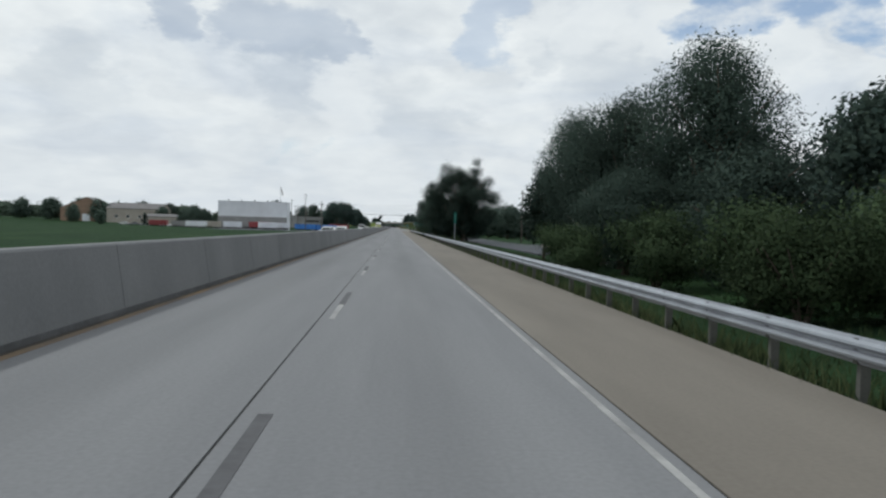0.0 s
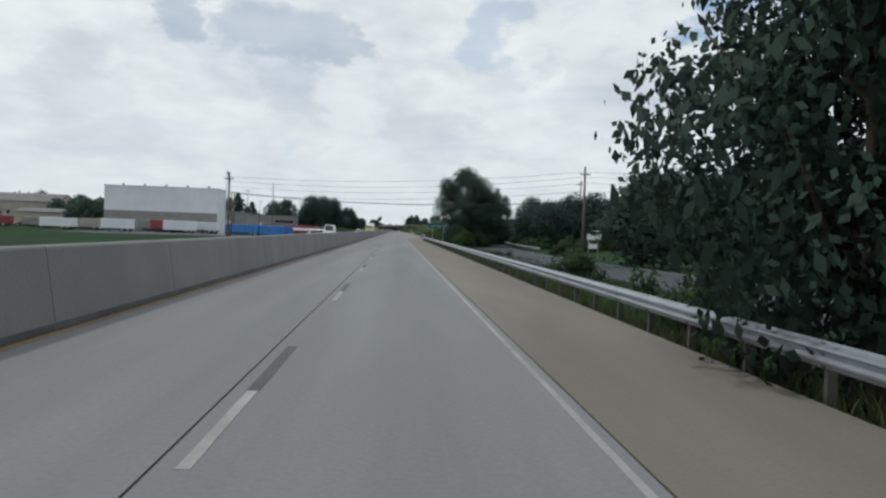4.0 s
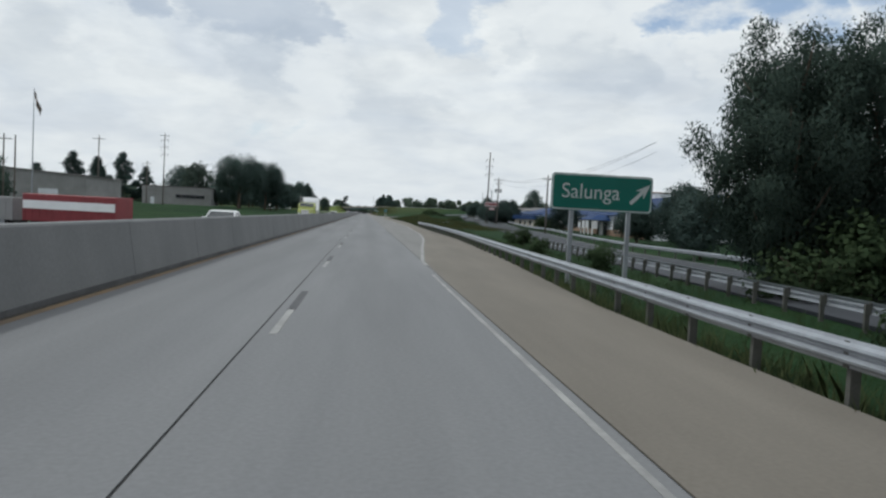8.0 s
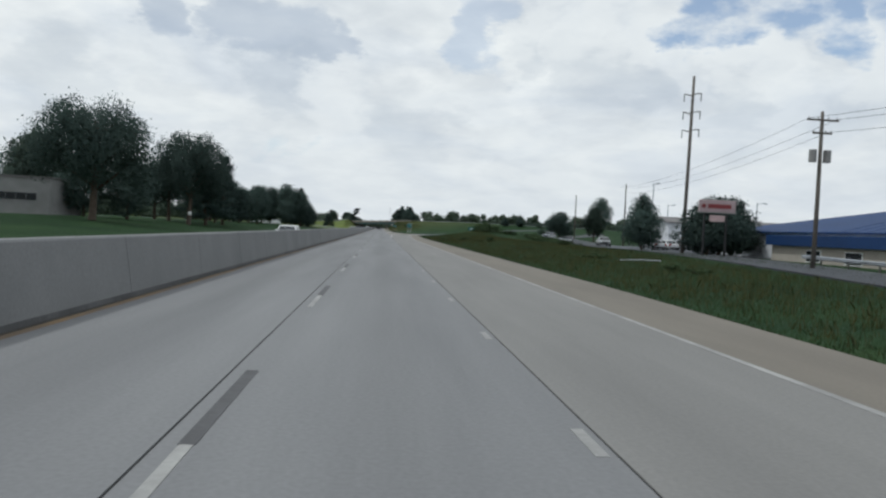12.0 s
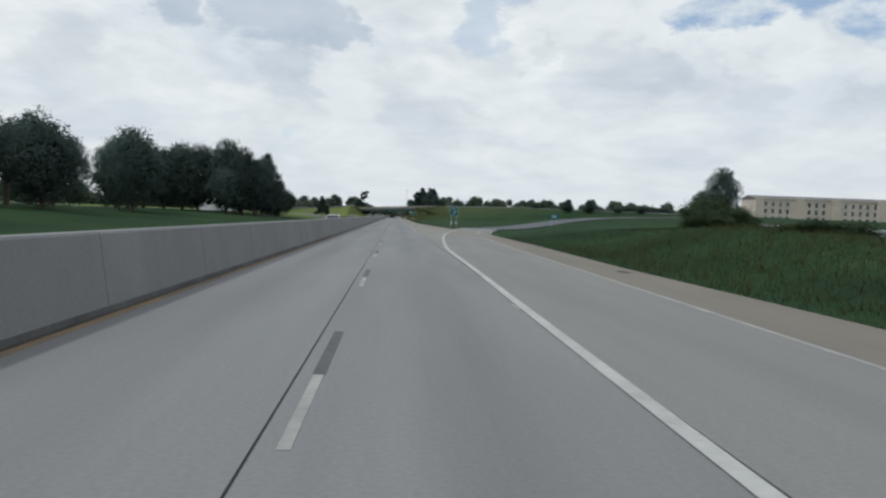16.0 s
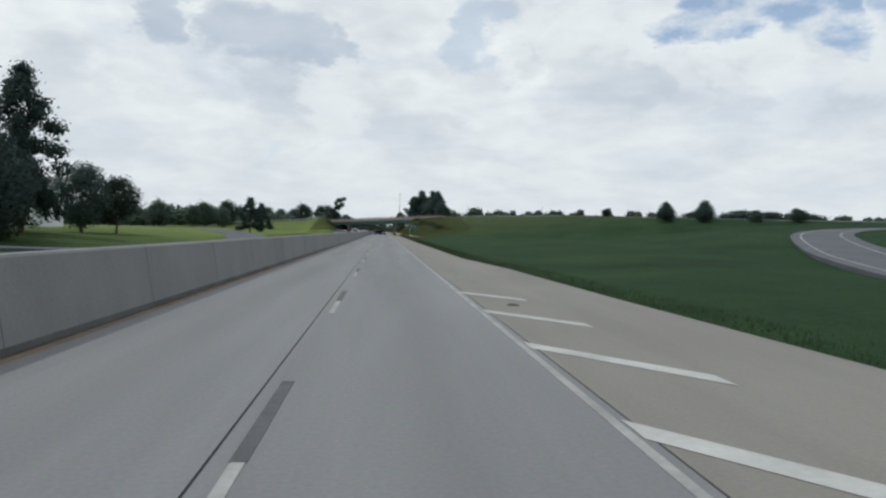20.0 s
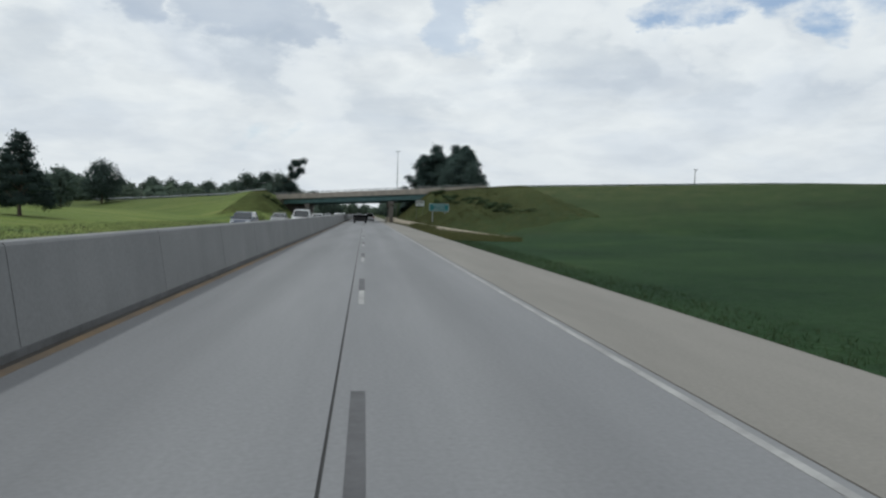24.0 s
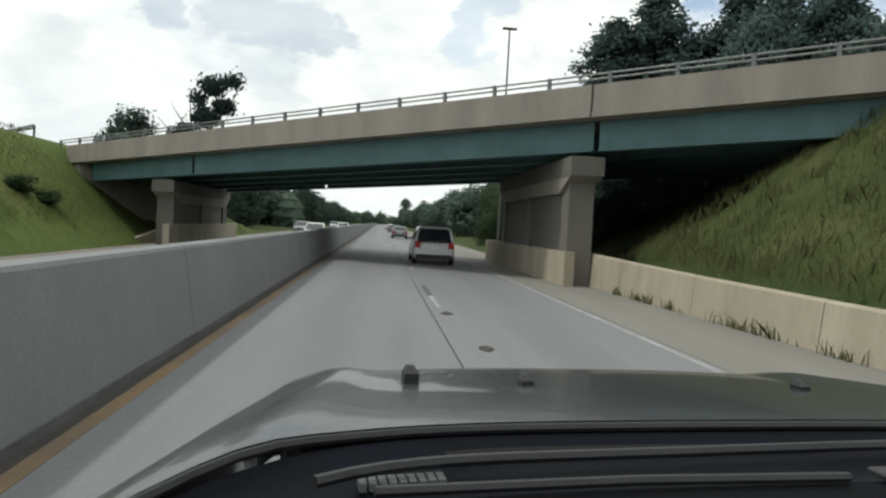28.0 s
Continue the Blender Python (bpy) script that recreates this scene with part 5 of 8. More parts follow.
for i, (x, y, h, r) in enumerate(((-76, 474, 16, 4.5), (-70, 478, 12, 3.8), (-83, 472, 14, 4.2))):
    plant("pine", i % 3, x, y, h, r, 61 * i, group="pines behind the low building")
plant("oak", 2, -60, 482, 12.4, 5.0, 20)
for i, (x, y, h, r) in enumerate(((-64, 404, 12, 3.4), (-69, 398, 9, 3), (-57, 402, 8.6, 2.6))):
    plant("pine", i % 3, x, y, h, r, 61 * i)
plant("pine", 1, -31.6, 506, 14.6, 4.6, 40, label="tall layered pine at the edge of the grass bank")
plant("pine", 2, -36.1, 519, 12.0, 3.2, 140)
for i, (x, y, h, r) in enumerate(((-42.5, 622, 13.4, 5.4), (-55, 636, 14.0, 6.5), (-52, 612, 13, 5))):
    plant("oak", i % 4, x, y, h, r, 47 * i, group="trees by the left slip road")
plant("oak", 3, -34.0, 624, 15.0, 4.6, 20, label="large dark maple overhanging the slip road")
plant("oak", 2, -30.4, 622, 13.4, 4.0, 80)
plant("oak", 0, -39.5, 623, 13.4, 4.8, 130)
plant("oak", 1, -45.5, 620, 11.6, 4.6, 30)
plant("oak", 1, -33, 619, 9.0, 4.0, 230)
plant("pine", 1, -28.6, 626, 12.0, 3.4, 20, label="dark pine with layered boughs beside the maple")
plant("pine", 0, -33.5, 668, 16.6, 4.0, 40)
plant("oak", 1, -37.5, 672, 9.0, 4.0, 40)
plant("oak", 0, -33.5, 682, 8.0, 3.2, 140)
plant("sparse", 1, -31.0, 686, 7.0, 2.8, 140)
plant("oak", 0, -31.7, 650, 13.8, 4.6, 75)
plant("oak", 1, -28.0, 650, 9.0, 3.6, 200)
plant("oak", 2, -37.0, 651, 14.0, 4.8, 310)
plant("oak", 3, -31.0, 657, 7.6, 3.8, 120)
plant("oak", 0, -35.0, 663, 7.8, 4.0, 20)
plant("bush", 1, -28.5, 653, 2.6, 2.6, 80)
plant("far", 0, -60.5, 852, 8.6, 4.4, 10)
plant("pine", 1, -27.2, 753, 8.0, 2.7, 50)
for i, (x, y, h, r) in enumerate(((-64, 850, 7.4, 3.4), (-57, 862, 7.4, 3.2), (-72, 838, 8.5, 4), (-82, 826, 9, 4.4), (-96, 800, 9.5, 4.4), (-110, 770, 10, 5), (-90, 760, 9, 4), (-120, 730, 10, 5), (-104, 715, 9, 4.5))):
    plant("far", i % 4, x, y, h, r, 47 * i, group="field trees on the left rise")
plant("pine", 1, -30.5, 787, 7.6, 2.6, 15)
# about the bridge
for i, (x, y, h, r) in enumerate(((-24, 930, 8, 4), (28, 905, 8, 4))):
    plant("far", i % 4, x, y, h, r, 53 * i, z=4.2, group="pale trees beyond the crossing road")
for i, (x, y, h, r) in enumerate(((-40.5, 978, 11.0, 5.0), (-46, 984, 8.6, 4.0), (-57, 1062, 9.0, 4.6), (-65, 1068, 10.4, 5.2), (-74, 1072, 11.4, 5.4), (-83, 1070, 10.4, 5.2), (-92, 1076, 11.6, 5.4), (-101, 1078, 12.6, 5.6), (-112, 1066, 10.4, 5.6), (-121, 1070, 9.6, 5.2), (-133, 1064, 10.8, 5.4), (-110, 1029, 6.4, 5.0), (-118, 1026, 6.8, 4.6))):
    plant("far", i % 4, x, y, h, r, 53 * i, z=3.2, group="pale trees beyond the crossing road")
plant("oak", 1, -63.7, 903, 10.2, 5.0, 40, label="round dark broadleaf tree on the mown rise")
plant("ragged", 0, -21.0, 912, 13.2, 4.2, 0)
plant("sparse", 1, -26, 914, 9.4, 3.4, 0)
for i, (x, y, h, r) in enumerate(((13.6, 885, 10.4, 4.0), (16.6, 886, 12.8, 4.6), (20.8, 883, 12.6, 4.2), (23.0, 876.5, 11.2, 3.6), (17.5, 890, 11.0, 4.4), (22.6, 881, 12.4, 4.0))):
    plant("pine", i % 3, x, y, h, r, 67 * i, z=5.4, group="pines behind the overpass")
for i, (x, y, h, r) in enumerate(((14.6, 887, 7.4, 3.2), (18.6, 886, 10.0, 3.8), (21.4, 880, 10.4, 3.4), (23.4, 875, 8.6, 2.8), (19.6, 878, 9.0, 3.0))):
    plant("oak", (i + 2) % 4, x, y, h, r, 67 * i, z=5.2, group="dark trees among the pines")
for i, (x, y, h, r) in enumerate(((76, 781, 5.6, 2.4), (84, 775, 6.0, 2.5), (66, 800, 2.4, 1.6), (95, 770, 3.0, 2), (103, 765, 3.4, 2.4), (122, 752, 3.4, 2.2), (135, 745, 3.6, 2.4), (100, 818, 4.4, 5.0), (112, 811, 4.8, 6.0), (119, 806, 4.4, 5.4), (126, 799, 4.0, 6.0), (150, 786, 5.2, 6.0))):
    plant("pear" if i < 2 else "far", i % 2, x, y, h, r, 67 * i, group="small trees on the crest")
plant("oak", 2, 114.5, 715, 16.6, 6.2, 10, label="lone pale broadleaf tree near the cream building")
plant("oak", 0, 118, 740, 10.6, 3.9, 100)
for i, (x, y, h, r) in enumerate(((60, 610, 2.6, 1.6), (70, 610, 3.2, 2.2))):
    plant("far", i % 4, x, y, h, r, 67 * i, group="trees by the frontage road")
# beyond the bridge the road runs between woods
rngw = np.random.default_rng(5)
for i in range(34):
    y = 905 + i * 15
    for side in (-1, 1):
        x = (15.0 + 3.5 * rngw.random() + (5 if i < 2 else 0)) if side > 0 else -(21 + 5 * rngw.random())
        plant("far", int(rngw.integers(4)), x, y + 6 * rngw.random(), 7.6 + 3.0 * rngw.random(), 4.2 + rngw.random(), float(rngw.random() * 360), z=-0.3, group="woods along the far road")
for i, (x, y, h, r) in enumerate(((12.5, 882, 5.0, 3.0), (16, 880, 5.5, 3.2), (20, 877, 6.0, 3.2), (14, 890, 6, 3.4), (18.5, 888, 6, 3.4), (23, 884, 6, 3.4), (9.4, 874.5, 3.0, 1.9), (11.2, 873, 3.6, 2.2), (13.4, 871.5, 3.8, 2.4), (10.2, 881, 4.2, 2.4), (15.6, 870.5, 3.6, 2.4))):
    plant("far" if i < 6 else "oak", i % 4, x, y, h, r, 67 * i, sink=0.6, group="undergrowth behind the overpass")
for i, (x, y, h, r) in enumerate(((9.9, 906, 5.6, 2.4), (12.4, 914, 6.4, 2.8))):
    plant("shrub", i % 2, x, y, h, r, 67 * i, group="bright saplings beside the far road")
# the car park trees
for i, (x, y, h, r) in enumerate(((37.5, 448, 7.8, 2.6), (41.4, 430, 6.6, 2.9), (35.6, 424, 6.0, 3.0), (38.4, 427, 6.4, 3.2))):
    plant("pear", i % 2, x, y, h + 0.3, r, 50 * i, group="ornamental trees by the car park")
plant("sparse", 1, 48.2, 506, 7.6, 3.2, 0)
plant("oak", 3, 45.8, 527, 6.4, 3.8, 40)
for i, (x, y, h, r) in enumerate(((36.4, 324.6, 7.0, 2.9), (41.0, 321, 7.9, 3.5), (38.0, 365, 6.3, 3.2), (35.5, 309, 6.8, 3.2), (27.8, 289, 5.4, 2.6), (31.0, 284, 6.0, 3.0), (33.5, 293, 6.2, 3.0), (36.5, 376, 2.6, 1.8), (39, 380, 2.4, 1.8))):
    plant("pear" if i < 2 else "oak" if i < 7 else "bush", i % 2, x, y, h, r, 67 * i, group="trees in front of the blue-roofed hall")


# far woods: one belt of leaf clumps round the horizon
def far_woods():
    rng = np.random.default_rng(3)
    lob = []
    for x0, y0, x1, y1, n, h, rr in ((40, 1500, 1300, 1250, 190, 29, 7.0), (-30, 985, -240, 905, 90, 9, 3.6), (-70, 960, -420, 640, 110, 9, 4.2), (-110, 690, -420, 520, 60, 11, 5.0), (1300, 1250, 620, 260, 90, 14, 6.0), (150, 440, 620, 260, 90, 9, 4.5),
                                 (620, 260, 420, -60, 50, 10, 5.0), (-120, 440, -420, 560, 60, 11, 5.0), (-230, 420, -460, 180, 60, 10, 5.0), (-460, 180, -420, -200, 30, 10, 5.0), (-60, 1560, 60, 1560, 14, 14, 6.0)):
        for i in range(n):
            t = (i + rng.random()) / n
            x, y = x0 + (x1 - x0) * t + rng.normal() * rr, y0 + (y1 - y0) * t + rng.normal() * rr * 1.4
            if abs(x) < 15 and y < 1400:
                continue
            z = float(terrain(x, y))
            hh = h * (0.70 + 0.30 * rng.random())
            r = rr * (0.75 + 0.5 * rng.random())
            lob += [(x, y, z + hh - r, r), (x + rng.normal() * rr, y, z + hh * 0.5 - 0.3 * r, r * 1.1), (x + rng.normal() * rr, y, z + 0.3 * r, r)]
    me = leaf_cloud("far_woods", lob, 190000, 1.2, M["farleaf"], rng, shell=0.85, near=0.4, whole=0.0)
    # the shaded inside of each clump
    g = Geo()
    for x, y, z, r in lob:
        k = 0.86 * r
        ring = lambda dz, q: [(x + k * q * math.cos(a + dz), y + k * q * math.sin(a + dz), z + k * dz) for a in (0, 1.05, 2.09, 3.14, 4.19, 5.24)]
        g.loft([ring(-0.95, 0.3), ring(-0.5, 0.86), ring(0.1, 1.0), ring(0.6, 0.8), ring(0.95, 0.3)])
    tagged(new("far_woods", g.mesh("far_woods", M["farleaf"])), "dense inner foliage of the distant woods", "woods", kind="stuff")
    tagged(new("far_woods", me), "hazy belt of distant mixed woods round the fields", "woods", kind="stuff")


far_woods()

for key, ob in PROTO.items():
    if key not in used:
        for o in (*ob.children_recursive, ob):
            bpy.data.objects.remove(o)


# ---- side roads ----
FRONTAGE = [(19, -60), (19, 40), (18.4, 66), (18.7, 108), (17.3, 150), (15, 190), (16, 225), (18.3, 260), (23, 315), (27.5, 360), (33, 420), (38, 470), (44, 520), (60, 580), (90, 640)]
g, FLINE = lane_path([p for p in FRONTAGE if p[1] >= 66], 7.4, 0.05)
solid("frontage_road", g, M["darkasphalt"], "dark grey asphalt frontage road behind the guard rail", "road", "structure")
solid("frontage_edge_line", stripe_along(FLINE, 3.3, 0.12), M["paint"], "white edge line", "road marking", "structure")
g, RLINE = lane_path(RAMP[4:], 6.7, -0.01, height=lambda x, y: float(ramp_shelf(x, y)[1]))
solid("exit_ramp", g, M["asphalt"], "blue-grey asphalt exit ramp that curves up to the crossing road", "road", "structure")
for off in (-2.3, 1.9):
    solid("ramp_line", stripe_along(RLINE, off, 0.14), M["paint"], "white ramp edge line", "road marking", "structure")
# the concrete start of the ramp
g2 = Geo()
top = [(3.70, 541.3), (11.2, 541.3), (11.6, 549.8), (12.3, 555), (13.6, 563), (15.9, 578), (18.25, 590.9), (12.0, 592.7), (11.0, 588), (10.2, 582.5), (10.0, 581.0)]
g2.loft([[(x, y, -0.3) for x, y in top], [(x, y, -0.004) for x, y in top]])
solid("ramp_apron", g2, M["lane2"], "tan-grey concrete apron where the exit leaves the highway", "road", "structure")
gl = Geo()
RIGHT = [(9.5, 541), (10.15, 547.6), (10.9, 556), (11.9, 564), (13.9, 577), (16.7, 591)]
for (xa, ya), (xb, yb) in zip(RIGHT, RIGHT[1:]):
    gl.add([(xa - 0.07, ya, 0.014), (xa + 0.07, ya, 0.014), (xb + 0.07, yb, 0.014), (xb - 0.07, yb, 0.014)], [(0, 1, 2, 3)])
solid("ramp_edge_line", gl, M["paint"], "white line on the right of the exit", "road marking", "structure")
# on the left a slip road joins the other carriageway
g, LLINE = lane_path([(-13.4, 668), (-17.5, 700), (-25, 735), (-38, 765), (-60, 800), (-95, 850), (-140, 900)], 6.5, 0.06)
solid("slip_road", g, M["asphalt"], "pale asphalt slip road curving away through the grass", "road", "structure")
g, L2 = lane_path([(-15.5, 652), (-24, 640), (-44, 632), (-80, 640), (-120, 655)], 6.0, 0.06)
solid("slip_road", g, M["asphalt"], "asphalt side road under the trees", "road", "structure")
# car parks
def lot(name, x0, x1, y0, y1, label):
    g = Geo()
    nx, ny = 8, 12
    V = [(x0 + (x1 - x0) * i / nx, y0 + (y1 - y0) * j / ny) for j in range(ny + 1) for i in range(nx + 1)]
    z = [float(terrain(x, y)) + 0.09 for x, y in V]
    g.add([(x, y, c) for (x, y), c in zip(V, z)], [(j * (nx + 1) + i, j * (nx + 1) + i + 1, (j + 1) * (nx + 1) + i + 1, (j + 1) * (nx + 1) + i) for j in range(ny) for i in range(nx)])
    return solid(name, g, M["asphalt"], label, "car park", "structure")


lot("car_park", 42, 92, 152, 176, "wide grey asphalt car park behind the grass")
g, DLINE = lane_path([(20.5, 111), (25, 114.3), (32, 118.5), (42, 124.5), (54, 136), (62, 152)], 6.4, 0.055)
solid("driveway", g, M["darkasphalt"], "dark asphalt driveway that leaves the frontage road", "road", "structure")
# pale kerb round the grass island by the driveway
KERB = [(38, 118.2), (30, 113.2), (25.2, 109.6), (23.4, 106.6), (22.5, 102.5), (22.4, 98), (22.6, 92), (23.4, 84)]
rings = []
for i, (x, y) in enumerate(KERB):
    d = (Vector(KERB[min(i + 1, len(KERB) - 1)]) - Vector(KERB[max(i - 1, 0)])).normalized()
    z = float(terrain(x, y))
    rings.append([(x + d.y * k, y - d.x * k, z + h) for k, h in ((-0.08, -0.1), (-0.08, 0.19), (-0.05, 0.21), (0.07, 0.21), (0.08, -0.1))])
solid("kerb", Geo().loft(rings), M["wall"], "pale concrete kerb round a grass island", "kerb", "structure")
lot("car_park", 34, 80, 425, 470, "grey asphalt car park by the white hall")
lot("yard", -70, -15, 268, 300, "bare grey yard with stored trailers")
# kerb island at the drive
kerb = Geo()
KP = [(21.8, 66), (21.9, 74), (23.0, 80), (26, 82.6), (34, 83.4), (52, 83.6)]
kerb.loft([[(x - 0.09, y - 0.05, float(terrain(x, y)) - 0.1), (x + 0.09, y + 0.05, float(terrain(x, y)) - 0.1), (x + 0.09, y + 0.05, float(terrain(x, y)) + 0.22), (x - 0.09, y - 0.05, float(terrain(x, y)) + 0.22)] for x, y in KP])
solid("kerb", kerb, M["wall"], "pale concrete kerb round the corner of the drive", "kerb", "structure")

# rails of the frontage road
off = lambda k, a, b: [(x + nx * k, y + ny * k, z - 0.05) for x, y, z, nx, ny in FLINE if a <= y <= b]
guard_rail("guard_rail", off(4.3, 206, 415)[::3], "galvanised guard rail on the far side of the frontage road", height=0.62, post_every=3.81, face=-1, posts_max=70)
guard_rail("guard_rail", off(-4.2, 245, 330)[::3], "guard rail with timber posts on the near side of the frontage road", height=0.55, post_every=1.905, face=1, posts_max=50)
guard_rail("guard_rail", off(-4.2, 470, 585)[::3], "galvanised guard rail on the bank above the highway", height=0.62, post_every=1.905, face=-1, posts_max=70)
solid("rail_stub", Geo().tube([(20.3, 398, 0.45), (19.9, 401, 0.36), (19.5, 404, 0.2)], [0.05, 0.05, 0.04], 6), M["steel"], "pale pipe end lying on the verge", "pipe")


# ---- buildings ----
def panels(x0, x1, z0, z1, step, depth=0.03, gap=0.02):
    """Upright cladding ribs on a wall along x, at y = 0, proud towards -y."""
    g = Geo()
    n = max(1, int((x1 - x0) / step))
    for i in range(n):
        a = x0 + (x1 - x0) * i / n
        g.box(a + gap, a + (x1 - x0) / n - gap, -depth, 0.0, z0, z1)
    return g


def window(parent, x, z, w, h, y=0.0, frame="white", split=1):
    f = part("window", Geo().box(x - w / 2 - 0.06, x + w / 2 + 0.06, y - 0.07, y + 0.02, z - h / 2 - 0.06, z + h / 2 + 0.06), M[frame], parent)
    for k in range(split):
        a, b = x - w / 2 + w * k / split + 0.02, x - w / 2 + w * (k + 1) / split - 0.02
        part("pane", Geo().box(a, b, y - 0.085, y - 0.072, z - h / 2, z + h / 2), M["glass"], f)
    part("sill", Geo().box(x - w / 2 - 0.1, x + w / 2 + 0.1, y - 0.13, y - 0.071, z - h / 2 - 0.14, z - h / 2 - 0.062), M[frame], f)
    return f


def door(parent, x, z0, w, h, y=0.0, mat="whitemetal"):
    d = part("door", Geo().box(x - w / 2, x + w / 2, y - 0.06, y + 0.01, z0, z0 + h), M[mat], parent)
    part("handle", Geo().box(x + w * 0.36, x + w * 0.40, y - 0.10, y - 0.061, z0 + 0.95, z0 + 1.12), M["chrome"], d)
    return d


def hall(name, x, y, turn, w, d, h, wall, roof, label, pitch=0.0, ridge="x", windows=(), doors=(), ribs=0.0, vents=0, eave=0.35, category="building", base=0.0):
    """A building with its front wall along local x at local y=0, facing local -y; h: eaves; pitch: ridge above eaves."""
    z = min(float(terrain(x, y)), float(terrain(x + w * 0.5, y)))
    ob = thing(name, pose(x, y, z, 0, 0, turn), label, category)
    part("wall", Geo().box(0, w, 0, d, -1.0, h), M[wall], ob)
    if base:
        part("base_wall", Geo().box(-0.05, w + 0.05, -0.05, -0.003, -1.0, base), M["greywall"], ob, "grey block base")
    if ribs:
        part("cladding", panels(0.05, w - 0.05, max(0.3, base), h - 0.05, ribs), M[wall], ob)
    if pitch > 0 and ridge == "x":
        prof = [(-eave, h - 0.05), (d / 2, h + pitch), (d + eave, h - 0.05), (d + eave, h + 0.12), (d / 2, h + pitch + 0.2), (-eave, h + 0.12)]
        part("roof", Geo().prism(prof, "x", -eave, w + eave), M[roof], ob)
        part("gable", Geo().prism([(0.02, h), (d - 0.02, h), (d / 2, h + pitch)], "x", 0.0, w), M[wall], ob)
    elif pitch > 0:
        prof = [(-eave, h - 0.05), (w / 2, h + pitch), (w + eave, h - 0.05), (w + eave, h + 0.12), (w / 2, h + pitch + 0.2), (-eave, h + 0.12)]
        part("roof", Geo().prism(prof, "y", -eave, d + eave), M[roof], ob)
        part("gable", Geo().prism([(0.02, h), (w - 0.02, h), (w / 2, h + pitch)], "y", 0.0, d), M[wall], ob)
    else:
        part("roof", Geo().box(-0.15, w + 0.15, -0.15, d + 0.15, h, h + 0.3), M[roof], ob)
    for i in range(vents):
        u = w * (i + 0.6) / (vents + 0.2)
        v = Geo().cyl(u, d / 2, h + pitch, h + pitch + 0.7, 0.28).cyl(u, d / 2, h + pitch + 0.7, h + pitch + 0.95, 0.42, 0.15)
        part("ventilator", v, M["greywall"], ob)
    for a in windows:
        window(ob, *a)
    for a in doors:
        door(ob, *a)
    return ob


# long shed with a white roof and grey walls, yards and stores on the left
hall("warehouse", -72.6, 305.4, -3, 28.6, 7, 11.4, "whitemetal", "whitemetal", "long shed with tall white cladding over a grey block base", vents=5, ribs=1.6, base=5.3,
     windows=[(3 + 4.6 * i, 1.9, 1.5, 1.1, -0.05) for i in range(3)] + [(25, 1.9, 1.5, 1.1, -0.05)], doors=[(19, 0.0, 3.4, 3.0, -0.05, "greywall")])
hall("warehouse", -86.5, 381, 0, 34, 20, 6.6, "greywall", "roofgrey", "grey metal-clad shed with a flat shallow roof", pitch=0.9, ridge="y", ribs=1.2, doors=[(27, 0, 3.6, 3.8)])
hall("office", -71, 403, -3, 13, 10, 5.4, "greywall", "roofgrey", "pale grey flat-roofed office with a dark doorway", windows=[(8.0, 2.0, 1.0, 2.2)], doors=[(3, 0, 1.2, 2.2)])
hall("bungalow", -65, 458, -2, 20, 10, 5.2, "greywall", "roofgrey", "long low grey building with a strip of dark windows", windows=[(14.0, 2.6, 8.5, 1.0, 0.0, "greywall", 6)], doors=[(3, 0, 1.1, 2.1)])
hall("barn", -178, 398, 6, 26, 18, 7.0, "brick", "roofgrey", "dark barn with a steep gambrel-like roof", pitch=6.0, ridge="y", windows=[(6, 3, 1.2, 1.2), (19, 3, 1.2, 1.2)], doors=[(13, 0, 4, 4)])
hall("store", -150, 388, 0, 28, 16, 7.5, "beige", "roofgrey", "tan block store with a low hipped roof and a cupola", pitch=3.0, vents=1, windows=[(5 + 6 * i, 3.5, 1.6, 1.4) for i in range(4)])
hall("store", -118, 352, 0, 18, 12, 4.2, "beige", "roofgrey", "low tan store with parked cars in front", pitch=1.2, windows=[(4 + 5 * i, 2.0, 1.6, 1.2) for i in range(3)])
hall("house", -60, 700, 12, 14, 9, 4.6, "whitemetal", "roofgrey", "white house half hidden by trees", pitch=2.6, windows=[(3, 2.4, 1.0, 1.4), (7, 2.4, 1.0, 1.4), (11, 2.4, 1.0, 1.4)], doors=[(5, 0, 1, 2.1)], category="house")


def trailer(x, y, turn, ln, mat, label, h=2.6, lift=0.9, stripe=None):
    z = float(terrain(x, y)) + 0.1
    ob = thing("trailer", pose(x, y, z, 0, 0, turn), label, "trailer", "stored trailers")
    part("body", Geo().box(0, ln, 0, 2.5, lift, lift + h, 0.06), M[mat], ob)
    ribs = Geo()
    for i in range(int(ln / 0.6)):
        ribs.box(0.2 + i * 0.6, 0.32 + i * 0.6, -0.03, 0.0, lift + 0.1, lift + h - 0.15)
    part("ribs", ribs, M[mat], ob)
    if stripe:
        part("stripe", Geo().box(0.1, ln - 0.1, -0.045, -0.032, lift + h * 0.45, lift + h * 0.75), M[stripe], ob)
    part("chassis", Geo().box(0.4, ln - 0.4, 0.5, 2.0, lift - 0.3, lift - 0.003), M["black"], ob)
    for a in (ln - 1.2, ln - 2.5):
        for s in (0.15, 2.05):
            w = part("wheel", Geo().tube([(a, s, 0.5), (a, s + 0.3, 0.5)], 0.5, 14), M["tyre"], ob)
            part("rim", Geo().tube([(a, s - 0.012, 0.5), (a, s - 0.002, 0.5)], 0.27, 12), M["rim"], w)
    part("landing_leg", Geo().box(1.6, 1.75, 0.4, 0.55, 0.0, lift), M["black"], ob)
    part("landing_leg", Geo().box(1.6, 1.75, 1.95, 2.1, 0.0, lift), M["black"], ob)
    return ob


